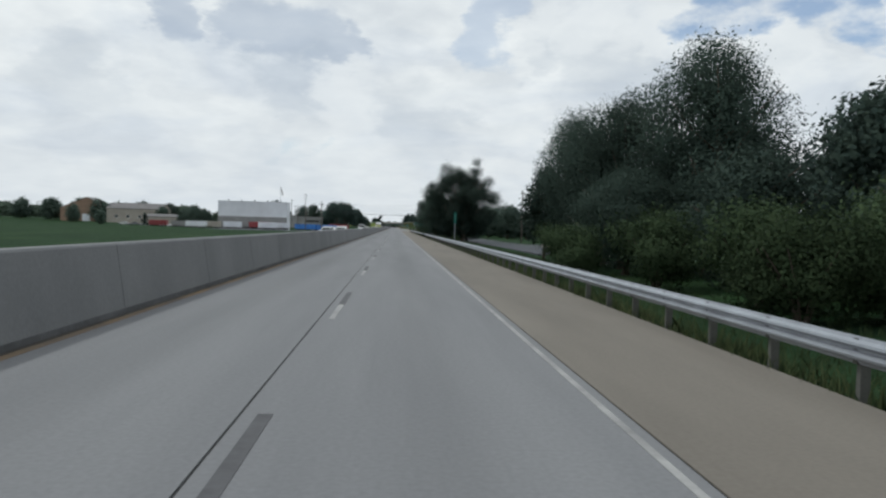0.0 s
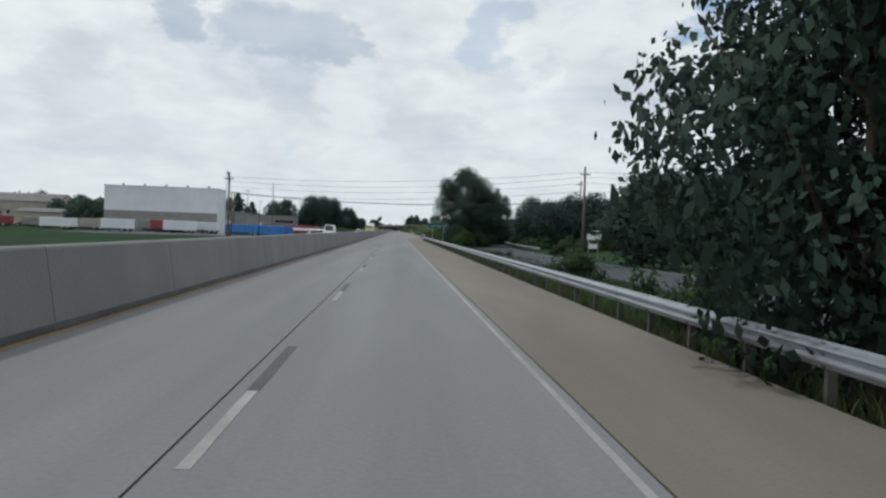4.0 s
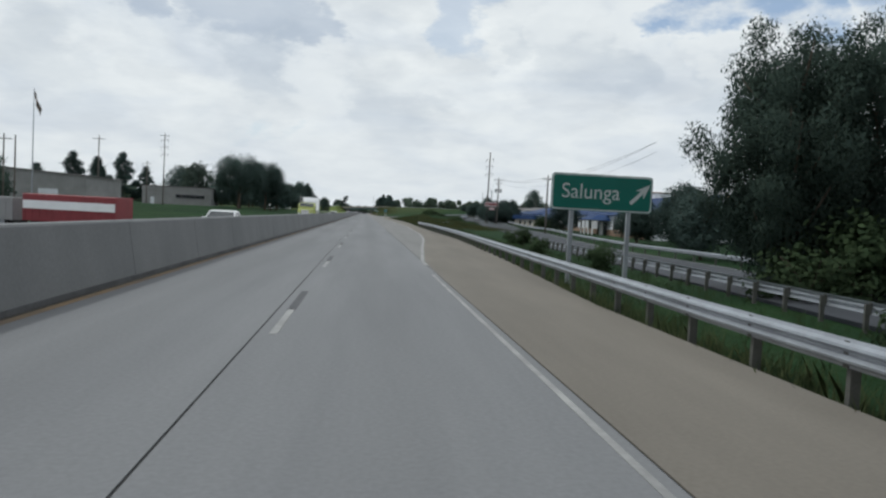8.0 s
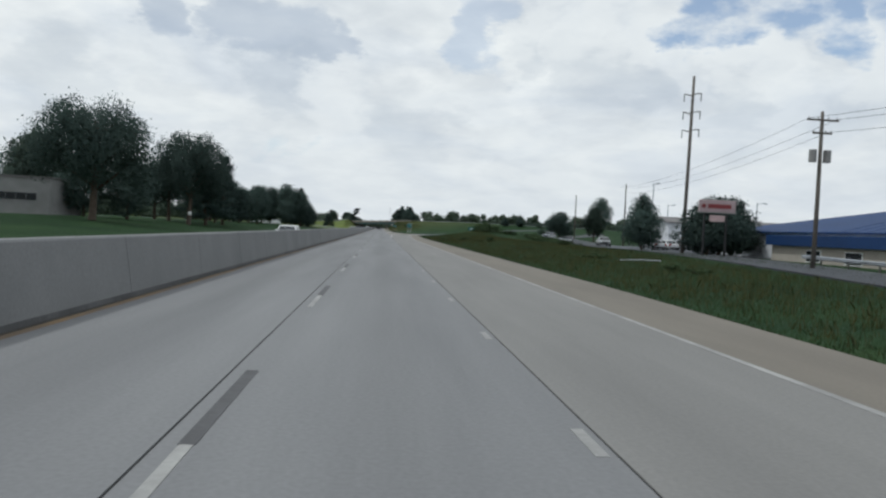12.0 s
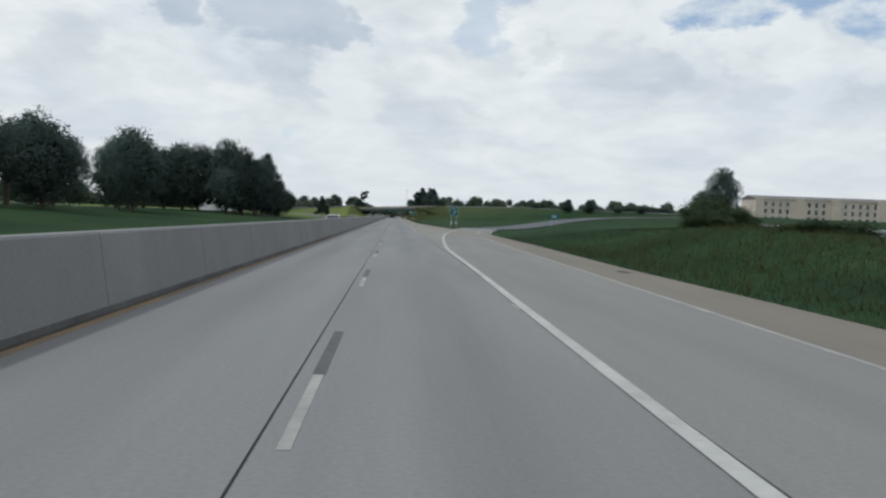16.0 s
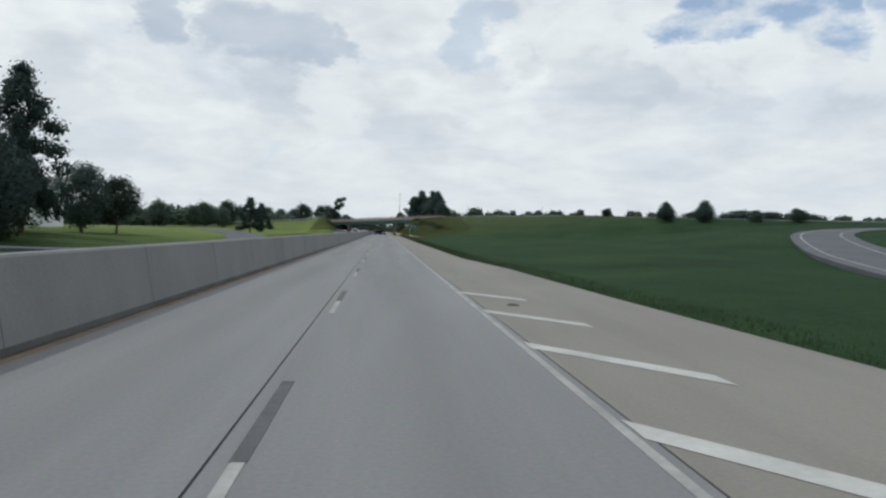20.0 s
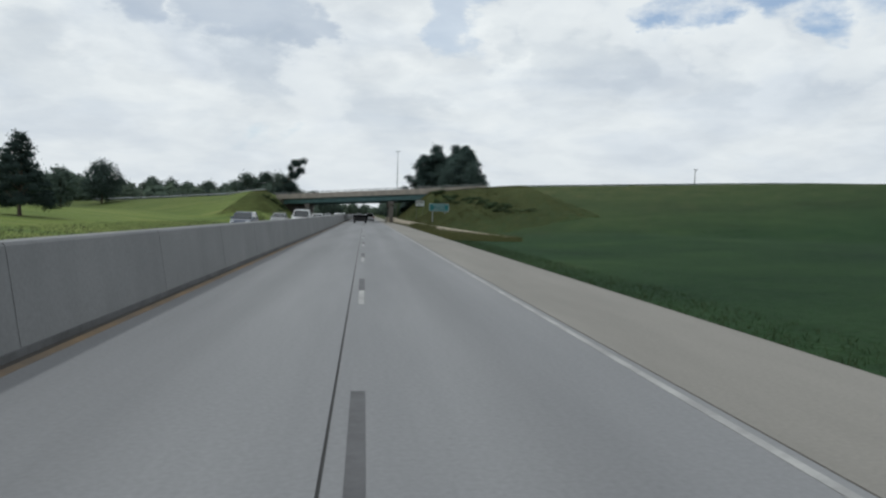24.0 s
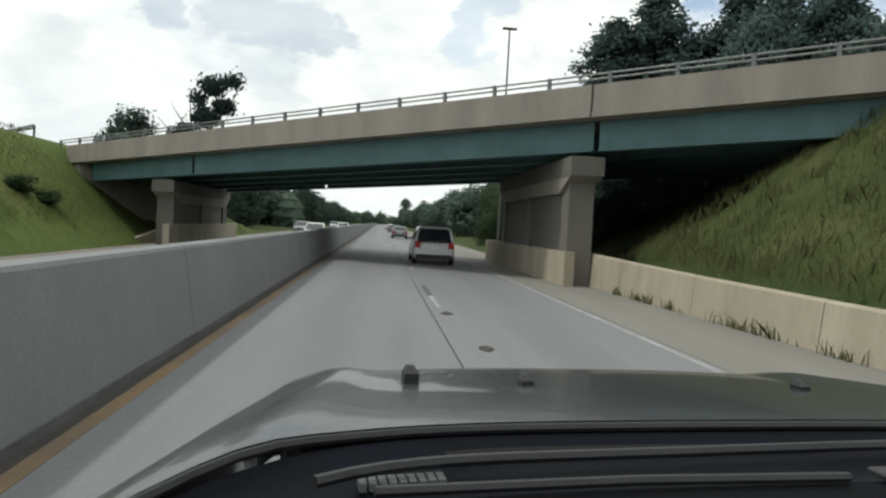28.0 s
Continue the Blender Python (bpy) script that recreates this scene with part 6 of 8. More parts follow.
trailer(-39, 291, -42, 12.5, "bluetarp", "long trailer under a blue tarpaulin in the yard", 1.9, 0.7)
trailer(-29.6, 283, -42, 9.0, "bluetarp", "blue box trailer parked end to end in the yard", 1.9, 0.7)
trailer(-26, 296, -12, 8.0, "redpaint", "red box trailer with a white stripe", 2.2, 0.8, "white")
trailer(-58, 296, -20, 9.0, "redpaint", "dark red trailer beside the shed", 2.2, 0.8)
trailer(-66, 287, 12, 7.0, "whitemetal", "white box trailer in the yard", 2.2, 0.8)
for i, (x, y, a, ln, mt) in enumerate(((-90, 300, 4, 7.0, "greywall"), (-82, 292, -8, 8.0, "whitemetal"), (-76, 299, 6, 6.0, "beige"), (-97, 294, 0, 7.0, "redpaint"), (-62, 300.5, -3, 6.5, "greywall"), (-53, 290, 14, 7.5, "whitemetal"), (-34, 300, -20, 7.0, "greywall"))):
    trailer(x, y, a, ln, mt, "parked box trailer among the stored trailers", 1.9 + 0.15 * (i % 3), 0.7)
trailer(-48, 298, 5, 6.0, "whitemetal", "small white box trailer in the yard", 2.0, 0.8)


# the blue-roofed hall
def blue_hall():
    ob = thing("blue_roof_hall", pose(44, 0, -0.15), "white hall with a sloping blue metal roof and raised clerestory", "building")
    ya, yb, yc = 341.0, 438.0, 370.3
    part("wall", Geo().box(0, 30, ya, yb, -0.5, 3.6), M["whitemetal"], ob)
    part("plinth", Geo().box(-0.08, 0.0, ya, 390, -0.5, 0.95), M["brick"], ob, "brown brick plinth")
    # roof slope with standing seams, hipped at its far end
    z0, z1, x1 = 3.55, 7.45, 13.5
    roofg = Geo().loft([[(-0.5, ya, z0 - 0.15), (x1, ya, z1 - 0.15), (x1, ya, z1), (-0.5, ya, z0)], [(-0.5, yb + 0.5, z0 - 0.15), (x1, yb - 28, z1 - 0.15), (x1, yb - 28, z1), (-0.5, yb + 0.5, z0)]])
    part("roof", roofg, M["bluemetal"], ob, "blue standing-seam roof")
    part("roof_hip", Geo().add([(-0.5, yb + 0.5, z0 + 0.01), (x1, yb - 28, z1 + 0.01), (x1 + 12, yb - 26, z1), (30.4, yb + 0.5, z0)], [(0, 3, 2, 1)]), M["bluemetal"], ob)
    for i in range(41):
        y = ya + 0.8 + i * 1.8
        part("seam", Geo().loft([[(-0.5, y - 0.03, z0), (-0.5, y + 0.03, z0), (-0.5, y + 0.03, z0 + 0.03), (-0.5, y - 0.03, z0 + 0.03)], [(x1, y - 0.03, z1), (x1, y + 0.03, z1), (x1, y + 0.03, z1 + 0.03), (x1, y - 0.03, z1 + 0.03)]]), M["bluemetal"], ob)
    part("clerestory", Geo().box(x1, 30, yc, yb - 25, 6.8, 8.42), M["whitemetal"], ob)
    part("clerestory_trim", Geo().box(x1 - 0.2, 30.2, yc - 0.2, yb - 24.8, 8.42, 8.64), M["brick"], ob, "dark red roof trim")
    for i in range(6):
        y = 372.8 + i * 6.9
        f = part("window", Geo().box(x1 - 0.05, x1 - 0.003, y, y + 3.2, 7.62, 8.24), M["greywall"], ob)
        part("pane", Geo().box(x1 - 0.065, x1 - 0.052, y + 0.08, y + 1.55, 7.68, 8.18), M["glass"], f)
        part("pane", Geo().box(x1 - 0.065, x1 - 0.052, y + 1.65, y + 3.12, 7.68, 8.18), M["glass"], f)
    for y in (352.8, 367, 376):
        f = part("window", Geo().box(-0.06, -0.003, y, y + 2.4, 0.9 if y < 350 else 0.1, 2.9), M["greywall"], ob)
        for k in (0, 1):
            part("pane", Geo().box(-0.075, -0.062, y + 0.08 + k * 1.15, y + 1.15 + k * 1.15, (0.98 if y < 350 else 0.18), 2.82), M["glass"], f)
    # two entrance porches with hipped blue canopies
    for y0, y1 in ((356.6, 363.8), (388.5, 397)):
        po = part("porch", Geo().loft([[(-3.4, y0, 2.45), (0, y0, 2.45), (0, y1, 2.45), (-3.4, y1, 2.45)], [(-3.7, y0 - 0.3, 2.55), (0, y0 - 0.3, 2.55), (0, y1 + 0.3, 2.55), (-3.7, y1 + 0.3, 2.55)], [(-2.0, y0 + 1.6, 3.5), (0, y0 + 1.6, 3.5), (0, y1 - 1.6, 3.5), (-2.0, y1 - 1.6, 3.5)]]), M["bluemetal"], ob, "hipped blue canopy")
        for y in np.linspace(y0 + 0.3, y1 - 0.3, 4):
            part("column", Geo().box(-3.3, -3.05, y - 0.12, y + 0.12, -0.4, 2.45, 0.03), M["white"], po)
        part("glass_front", Geo().box(-0.4, -0.1, y0 + 1.5, y1 - 1.5, 0, 2.3), M["glass"], po)
        part("door", Geo().box(-0.46, -0.41, (y0 + y1) / 2 - 0.9, (y0 + y1) / 2 + 0.9, 0, 2.2), M["white"], po)
    return ob


blue_hall()


def flat_block():
    ob = thing("office_block", pose(40.2, 397.5, -0.15), "low brick office with a dark blue flat fascia", "building")
    part("wall", Geo().box(0, 9, 0, 22, -0.4, 2.1), M["beige"], ob)
    part("fascia", Geo().box(-0.5, 9.4, -0.5, 22.4, 2.1, 3.1, 0.05), M["bluemetal"], ob, "dark blue fascia")
    for y in (3, 8.5, 14):
        f = part("window", Geo().box(-0.06, -0.003, y, y + 2.2, 0.7, 1.8), M["white"], ob)
        part("pane", Geo().box(-0.075, -0.062, y + 0.08, y + 2.12, 0.77, 1.73), M["glass"], f)


flat_block()
hall("white_hall", 47, 462, -8, 26, 16, 4.2, "whitemetal", "roofgrey", "plain white metal hall by the car park", pitch=0.8, ribs=1.0, doors=[(6, 0, 3.0, 3.2), (18, 0, 1.1, 2.1)])
hall("white_hall", 60, 480, -8, 20, 16, 5.0, "whitemetal", "roofgrey", "second white hall behind the first", pitch=0.8, ribs=1.0)


def cream_building():
    ob = thing("cream_building", pose(160, 780, 5.6, 0, 0, -8), "long cream stucco building of two storeys with arched windows", "building")
    W = 74
    part("wall", Geo().box(0, W, 0, 18, -3, 10.0), M["cream"], ob)
    part("roof", Geo().prism([(-0.5, 10.0), (9, 11.6), (18.5, 10.0)], "x", -0.5, W + 0.5), M["roofgrey"], ob)
    part("cornice", Geo().box(-0.3, W + 0.3, -0.35, 0.0, 9.5, 9.99), M["cream"], ob)
    for a in (0.0, 17.5, 33, 52, W - 3.2):
        part("pavilion", Geo().box(a, a + 3.2, -0.9, -0.002, -3, 10.4, 0.08), M["cream"], ob)
    for i in range(22):
        x = 4.6 + i * 3.1
        if any(a - 0.8 < x < a + 4.0 for a in (17.5, 33, 52)):
            continue
        for z in (1.2, 4.4, 7.6):
            window(ob, x, z, 1.35, 2.1, 0.0, "white", 2)
    return ob


cream_building()


# ---- signs ----
def sign_face(ob, w, h, z, mat, border="white", y=0.0, r=0.12):
    """A rounded panel facing -y with its rim, its lower edge at z."""
    def outline(ww, hh, rr):
        P = []
        for cx, cz, a in ((ww / 2 - rr, hh / 2 - rr, 0), (-ww / 2 + rr, hh / 2 - rr, 90), (-ww / 2 + rr, -hh / 2 + rr, 180), (ww / 2 - rr, -hh / 2 + rr, 270)):
            P += [(cx + rr * math.cos(radians(a + q)), z + h / 2 + cz + rr * math.sin(radians(a + q))) for q in (0, 30, 60, 90)]
        return P
    part("panel", Geo().prism(outline(w, h, r), "y", y, y + 0.03), M[mat], ob)
    if border:
        part("rim", Geo().loft([[(x, y - 0.004, q) for x, q in outline(w - 0.03, h - 0.03, r)], [(x, y - 0.001, q) for x, q in outline(w - 0.03, h - 0.03, r)]]), M[border], ob, "white rim")
        part("field", Geo().loft([[(x, y - 0.009, q) for x, q in outline(w - 0.13, h - 0.13, r)], [(x, y - 0.005, q) for x, q in outline(w - 0.13, h - 0.13, r)]]), M[mat], ob)


def posts(ob, xs, z, r=0.05, mat="steel", y=0.06, foot=-0.8):
    for x in xs:
        part("post", Geo().box(x - r, x + r, y, y + 2 * r, foot, z), M[mat], ob)


def arrow(ob, x, z, s, y, mat="white"):
    """An arrow that points up to the right."""
    g = Geo()
    P = [(-0.5, -0.38), (-0.38, -0.5), (0.17, 0.05), (0.17, -0.22), (0.5, 0.5), (-0.22, 0.17), (0.05, 0.17)]
    g.loft([[(x + a * s, y - 0.014, z + b * s) for a, b in P], [(x + a * s, y - 0.010, z + b * s) for a, b in P]])
    part("arrow", g, M[mat], ob)


def guide_sign():
    z = float(terrain(9.7, 259.8))
    ob = thing("guide_sign", pose(9.75, 259.8, 0, 0, 0, 0), "green exit guide sign on two steel posts behind the rail", "road sign")
    sign_face(ob, 3.70, 1.30, 2.20, "green", "signwhite")
    lettering("lettering", "Salunga", 0.74, M["signwhite"], ob, -0.42, -0.014, 2.86, 0.98)
    arrow(ob, 1.38, 2.86, 0.76, 0.0, "signwhite")
    posts(ob, (-1.05, 1.05), 3.2, 0.07)
    return ob


guide_sign()


def exit_sign():
    z = float(terrain(11.6, 596))
    ob = thing("exit_sign", pose(11.2, 595, z, 0, 0, 0), "green EXIT sign with an arrow standing in the gore grass", "road sign")
    sign_face(ob, 1.52, 1.52, 2.24, "teal", "signwhite", r=0.05)
    lettering("lettering", "EXIT", 0.40, M["signwhite"], ob, 0, -0.014, 3.36, 1.05)
    arrow(ob, 0.05, 2.80, 0.62, 0.0, "signwhite")
    posts(ob, (-0.42, 0.42), 3.6, 0.05)
    for x in (-0.42, 0.42):
        dia = [(x, 0.74), (x + 0.31, 1.06), (x, 1.38), (x - 0.31, 1.06)]
        part("reflector", Geo().loft([[(a, y, b) for a, b in dia] for y in (-0.07, -0.055)]), M["signwhite"], ob, "pale diamond-shaped reflector plate")
    z = float(terrain(37.0, 632))
    o2 = thing("ramp_sign", pose(37.0, 632, z, 0, 0, 0), "teal sign on two posts beside the ramp", "road sign")
    sign_face(o2, 2.5, 1.05, 2.2, "teal", "")
    for i, w in enumerate((1.3, 0.9)):
        part("writing_bar", Geo().box(-w / 2, w / 2, -0.02, -0.012, 2.8 - 0.35 * i, 2.92 - 0.35 * i), M["white"], o2)
    posts(o2, (-0.6, 0.6), 3.0)


exit_sign()


def mile_marker():
    ob = thing("mile_marker", pose(7.6, 75.2, -0.3, 0, 0, 0), "tall narrow green marker with white numerals on a steel post", "road sign")
    sign_face(ob, 0.27, 1.20, 2.52, "green", border="", r=0.03)
    for i, c in enumerate("231"):
        lettering("lettering", c, 0.34, M["dimwhite"], ob, 0, -0.008, 3.44 - 0.33 * i, 0.8)
    posts(ob, (0.0,), 3.6, 0.035)


mile_marker()


def next_exits_sign():
    x, y = 10.3, 816.2
    ob = thing("guide_sign", pose(x, y, 0, 0, 0, 4), "teal-green guide sign on a steel post in the embankment weeds", "road sign")
    sign_face(ob, 2.75, 1.05, 2.30, "teal", "signwhite")
    lettering("lettering", "Mount Joy", 0.40, M["signwhite"], ob, 0, -0.014, 3.04, 1.0)
    lettering("lettering", "NEXT 2 EXITS", 0.28, M["signwhite"], ob, 0, -0.014, 2.58, 1.0)
    posts(ob, (-0.85, 0.85), 3.2, 0.05, foot=-0.5)
    o2 = thing("notice_board", pose(9.15, 835.4, 0.2, 0, 0, 3), "small white notice with dark lettering on two thin posts", "road sign")
    sign_face(o2, 1.40, 0.92, 2.95, "signwhite", border="")
    for i, w in enumerate((1.05, 1.15)):
        part("writing_bar", Geo().box(-w / 2, w / 2, -0.008, -0.002, 3.64 - 0.25 * i, 3.78 - 0.25 * i), M["post"], o2)
    lettering("lettering", "DAILY", 0.22, M["black"], o2, 0, -0.006, 3.13, 1.0)
    posts(o2, (-0.52, 0.52), 3.5, 0.025, "post", foot=0.0)


next_exits_sign()


def small_signs():
    # boards on the corner pole, as seen from the highway
    z = float(terrain(23.6, 200.5))
    ob = thing("board_sign", pose(24.6, 200.6, z, 0, 0, 0), "stack of white and dark notice boards beside a utility pole", "sign")
    posts(ob, (-0.5, 0.6), 3.0, 0.05)
    part("board", Geo().box(-0.9, 1.0, -0.03, 0.03, 2.9, 3.3), M["black"], ob)
    part("board", Geo().box(-0.75, 0.95, -0.03, 0.03, 2.1, 2.75), M["white"], ob)
    part("board", Geo().box(-0.55, 0.45, -0.03, 0.03, 1.05, 1.62), M["white"], ob)
    part("writing_bar", Geo().box(-0.5, 0.8, -0.04, -0.032, 3.05, 3.15), M["white"], ob)
    for x, y, h in ((32, 206, 2.6), (22.8, 81, 1.1), (58, 122, 1.2), (30.5, 224, 1.6), (-29.5, 472, 2.4), (-43, 648, 2.6)):
        z = float(terrain(x, y))
        o = thing("marker_board", pose(x, y, z, 0, 0, 0), "small white plate on a short post", "sign")
        posts(o, (0.0,), h, 0.03, "post")
        part("plate", Geo().box(-0.28, 0.28, -0.02, 0.0, h - 0.55, h), M["white"], o)
    ob = thing("billboard", pose(33.6, 418, 0.2, 0, 0, -6), "pinkish shop sign with red lettering bars on two dark posts", "sign")
    posts(ob, (-1.1, 1.0), 4.6, 0.08, "black")
    part("panel", Geo().box(-1.75, 1.75, -0.12, 0.12, 4.6, 5.75, 0.05), material("faded_pink_sign", (0.40, 0.31, 0.32), 0.6), ob)
    part("frame", Geo().box(-1.85, 1.85, -0.09, 0.09, 4.5, 4.599), M["greywall"], ob)
    part("writing_bar", Geo().box(-0.9, 1.3, -0.15, -0.125, 4.95, 5.35), M["redpaint"], ob)
    part("emblem", Geo().tube([(-1.3, -0.15, 5.15), (-1.3, -0.125, 5.15)], 0.22, 12), M["redpaint"], ob)
    part("lower_panel", Geo().box(-0.65, 0.75, -0.10, 0.10, 3.7, 4.3), material("faded_pink_sign_lower", (0.52, 0.38, 0.38), 0.6), ob)


small_signs()


# ---- poles and wires ----
def utility_pole(x, y, h, label, arms=((0.5, 1.2),), cans=0, r=0.15, drop_arms=0, turn=0.0, lean=0.0):
    z = float(terrain(x, y))
    ob = thing("utility_pole", pose(x, y, z - 0.3, 0, lean, turn), label, "utility pole")
    part("shaft", Geo().tube([(0, 0, -0.3), (0.02, 0, h * 0.5), (0, 0, h + 0.3)], [r, r * 0.85, r * 0.65], 8), M["wood"], ob, smooth=True)
    for d, w in arms:
        a = part("crossarm", Geo().box(-w, w, -0.16, -0.06, h - d - 0.06, h - d + 0.06), M["wood"], ob)
        for k in (-0.9, -0.3, 0.35, 0.9):
            part("insulator", Geo().cyl(k * w, -0.11, h - d + 0.06, h - d + 0.22, 0.05, 0.03, 6), M["greywall"], a)
    for i in range(drop_arms):
        for s in (-1, 1):
            zc = h - 1.6 - 1.9 * i + 0.1 * s
            a = part("davit_arm", Geo().tube([(0, 0, zc - 0.1), (s * 0.7, 0, zc + 0.05), (s * 0.95, 0, zc + 0.05)], 0.06, 6), M["wood"], ob)
            part("insulator_string", Geo().cyl(s * 0.92, 0, zc - 0.75, zc + 0.02, 0.06, 0.05, 6), M["greywall"], a)
    for i in range(cans):
        s = -1 if i else 1
        part("transformer", Geo().tube([(s * 0.52, 0, h - 3.2), (s * 0.52, 0, h - 2.35)], 0.26, 10), M["greywall"], ob, "grey transformer can")
    return ob, Vector((x, y, z - 0.3))


def wire(a, b, sag, r=0.018, label="black overhead wire between poles"):
    a, b = Vector(a), Vector(b)
    pts = []
    for i in range(25):
        t = i / 24
        p = a.lerp(b, t)
        p.z -= sag * 4 * t * (1 - t)
        pts.append(p)
    return solid("wire", Geo().tube(pts, r, 5, caps=False), M["wire"], label, "wire", group="overhead wires")


WP = "weathered timber utility pole with a crossarm"
utility_pole(24.2, 129.2, 9.6, "grey timber utility pole by the drive", arms=((0.3, 0.5),), turn=30)
utility_pole(44.0, 138.3, 10.6, WP, arms=((0.3, 1.1),))
utility_pole(88, 190, 9.0, WP, arms=((0.3, 1.1),))
utility_pole(78, 150, 9.0, WP, arms=((0.3, 1.0),))
PR, pr = utility_pole(23.4, 201, 10.6, "tall timber pole at the corner that carries the crossing wires", arms=((0.6, 0.6),), r=0.17)
PL, pl = utility_pole(-20.5, 214, 9.2, "timber pole beyond the barrier that carries the crossing wires", arms=((0.6, 0.6),), r=0.17)
for dz, sg in ((-0.3, 0.9), (-0.9, 1.0), (-1.6, 1.0), (-2.6, 0.8)):
    wire((pl.x, pl.y, pl.z + 9.2 + dz), (pr.x, pr.y, pr.z + 10.6 + dz), sg, 0.016)
    wire((pr.x, pr.y, pr.z + 10.6 + dz), (90, 175, 10.0 + dz * 0.6), 1.0, 0.014)
wire((pl.x, pl.y, pl.z + 6.9), (pr.x, pr.y, pr.z + 6.9), 1.0, 0.045, "thick black cable across the highway")
for dz in (0.0, -0.8, -1.6, -3.4):
    wire((24.2, 129.2, 9.2 + dz), (44.0, 138.3, 10.2 + dz * 1.0), 0.5, 0.014)
    wire((44.0, 138.3, 10.2 + dz), (120, 150, 9.0 + dz), 1.2, 0.014)
utility_pole(34.5, 246, 12.4, "timber pole rising out of the wood", arms=((0.5, 0.8),))
for x, y, h in ((-52.5, 434, 19.2), (-55, 394, 15.2), (-50.5, 348, 11.6), (-54, 352, 12.0), (-39, 300, 10.6), (-60, 445, 12.0), (-150, 380, 12), (-31, 262, 9.0)):
    utility_pole(x, y, h, "tall dark timber pole behind the yards" if h > 14 else WP, arms=() if h in (11.6, 10.6, 9.0) else ((0.5, 1.2),), drop_arms=3 if h > 19 else 0, r=0.16)
PA, pa = utility_pole(33.6, 425.4, 18.8, "very tall transmission pole with hanging insulators", arms=(), drop_arms=3, r=0.22, lean=0.6)
PB, pb = utility_pole(31.6, 399.0, 10.9, "timber pole with a crossarm and two transformer cans", arms=((0.3, 1.15), (1.2, 0.7)), cans=2, r=0.17)
PC, pc = utility_pole(29.0, 343.3, 9.0, "timber pole in front of the blue-roofed hall", arms=((0.3, 0.9),), r=0.16)
PD, pd = utility_pole(42.5, 470, 10.6, "plain timber pole by the car park", arms=(), r=0.15)
PE, pe = utility_pole(47.8, 520.4, 10.6, "plain timber pole by the frontage road", arms=(), r=0.17)
for dz, k in ((-0.2, -1), (-0.2, 1), (-1.1, 0.5)):
    wire((pb.x + k, pb.y, pb.z + 10.9 + dz), (pc.x + k, pc.y, pc.z + 9.0 + dz), 0.6, 0.014)
    wire((pb.x + k, pb.y, pb.z + 10.9 + dz), (pd.x + k, pd.y, pd.z + 10.4 + dz), 0.9, 0.014)
    wire((pc.x + k, pc.y, pc.z + 9.0 + dz), (26.5, 296, 9.4 + dz), 0.7, 0.014)
utility_pole(81.8, 571.6, 10.6, "shorter timber pole behind the bank", arms=(), r=0.15)
utility_pole(100, 700, 6.5, WP, arms=((0.3, 0.9),))
for x, y, h in ((52.5, 398, 7.4), (-58, 352, 14.0)):
    utility_pole(x, y, h, WP)


def lamp_post(x, y, h, label, arm=1.0, twin=False, mat="steel"):
    z = float(terrain(x, y))
    ob = thing("lamp_post", pose(x, y, z - 0.2), label, "lamp post")
    part("shaft", Geo().tube([(0, 0, -0.2), (0, 0, h)], [0.10, 0.06], 8), M[mat], ob)
    for s in (1, -1) if twin else (1,):
        part("arm", Geo().tube([(0, 0, h - 0.1), (s * arm, 0, h)], 0.035, 6), M[mat], ob)
        part("lamp_head", Geo().box(s * arm - 0.28, s * arm + 0.28, -0.14, 0.14, h - 0.06, h + 0.08, 0.02), M[mat], ob)
    return ob


lamp_post(33.2, 126.4, 9.3, "dark square-headed car-park lamp post", 0.3, mat="black")
lamp_post(38.4, 447, 9.4, "slim steel lamp post in the car park", 0.6)
lamp_post(50, 470, 7.6, "steel lamp post with an arm", 1.0)
lamp_post(56, 452, 7.6, "steel lamp post with a long arm", 1.2)
lamp_post(39.0, 371, 6.4, "slim white flag-like post before the hall", 0.05, mat="white")
lamp_post(7.9, 893, 16.6, "tall lamp post with twin heads behind the overpass", 0.25, twin=True, mat="post")
lamp_post(54, 832, 3.6, "short post with a box on the crest", 0.1, mat="post")
lamp_post(-55, 905, 4.0, "lamp post on the grassy rise", 0.3, mat="post")


def flag_pole():
    z = float(terrain(-57, 368))
    ob = thing("flag_pole", pose(-57, 368.5, z), "tall steel pole with a large limp flag", "flag")
    part("shaft", Geo().tube([(0, 0, -0.2), (0, 0, 21.2)], [0.14, 0.06], 8), M["steel"], ob)
    g = Geo()
    rows = []
    for i in range(9):
        u = i / 8
        rows.append([(u * 1.3, 0.3 * math.sin(u * 9), 20.9 - u * 3.4), (u * 1.0 + 0.05, 0.3 * math.sin(u * 9 + 0.6), 20.9 - u * 3.4 - 1.3)])
    for p, q in zip(rows, rows[1:]):
        g.add([p[0], q[0], q[1], p[1]], [(0, 1, 2, 3)])
    f = part("cloth", g, M["greywall"], ob, "striped grey-red cloth")
    for k in range(4):
        g = Geo()
        for p, q in zip(rows, rows[1:]):
            a, b = 0.1 + 0.24 * k, 0.2 + 0.24 * k
            L = lambda r, t: tuple(r[0][c] * (1 - t) + r[1][c] * t - (0.02 if c == 1 else 0) for c in range(3))
            g.add([L(p, a), L(q, a), L(q, b), L(p, b)], [(0, 1, 2, 3)])
        part("stripe", g, M["brick"], f)


flag_pole()


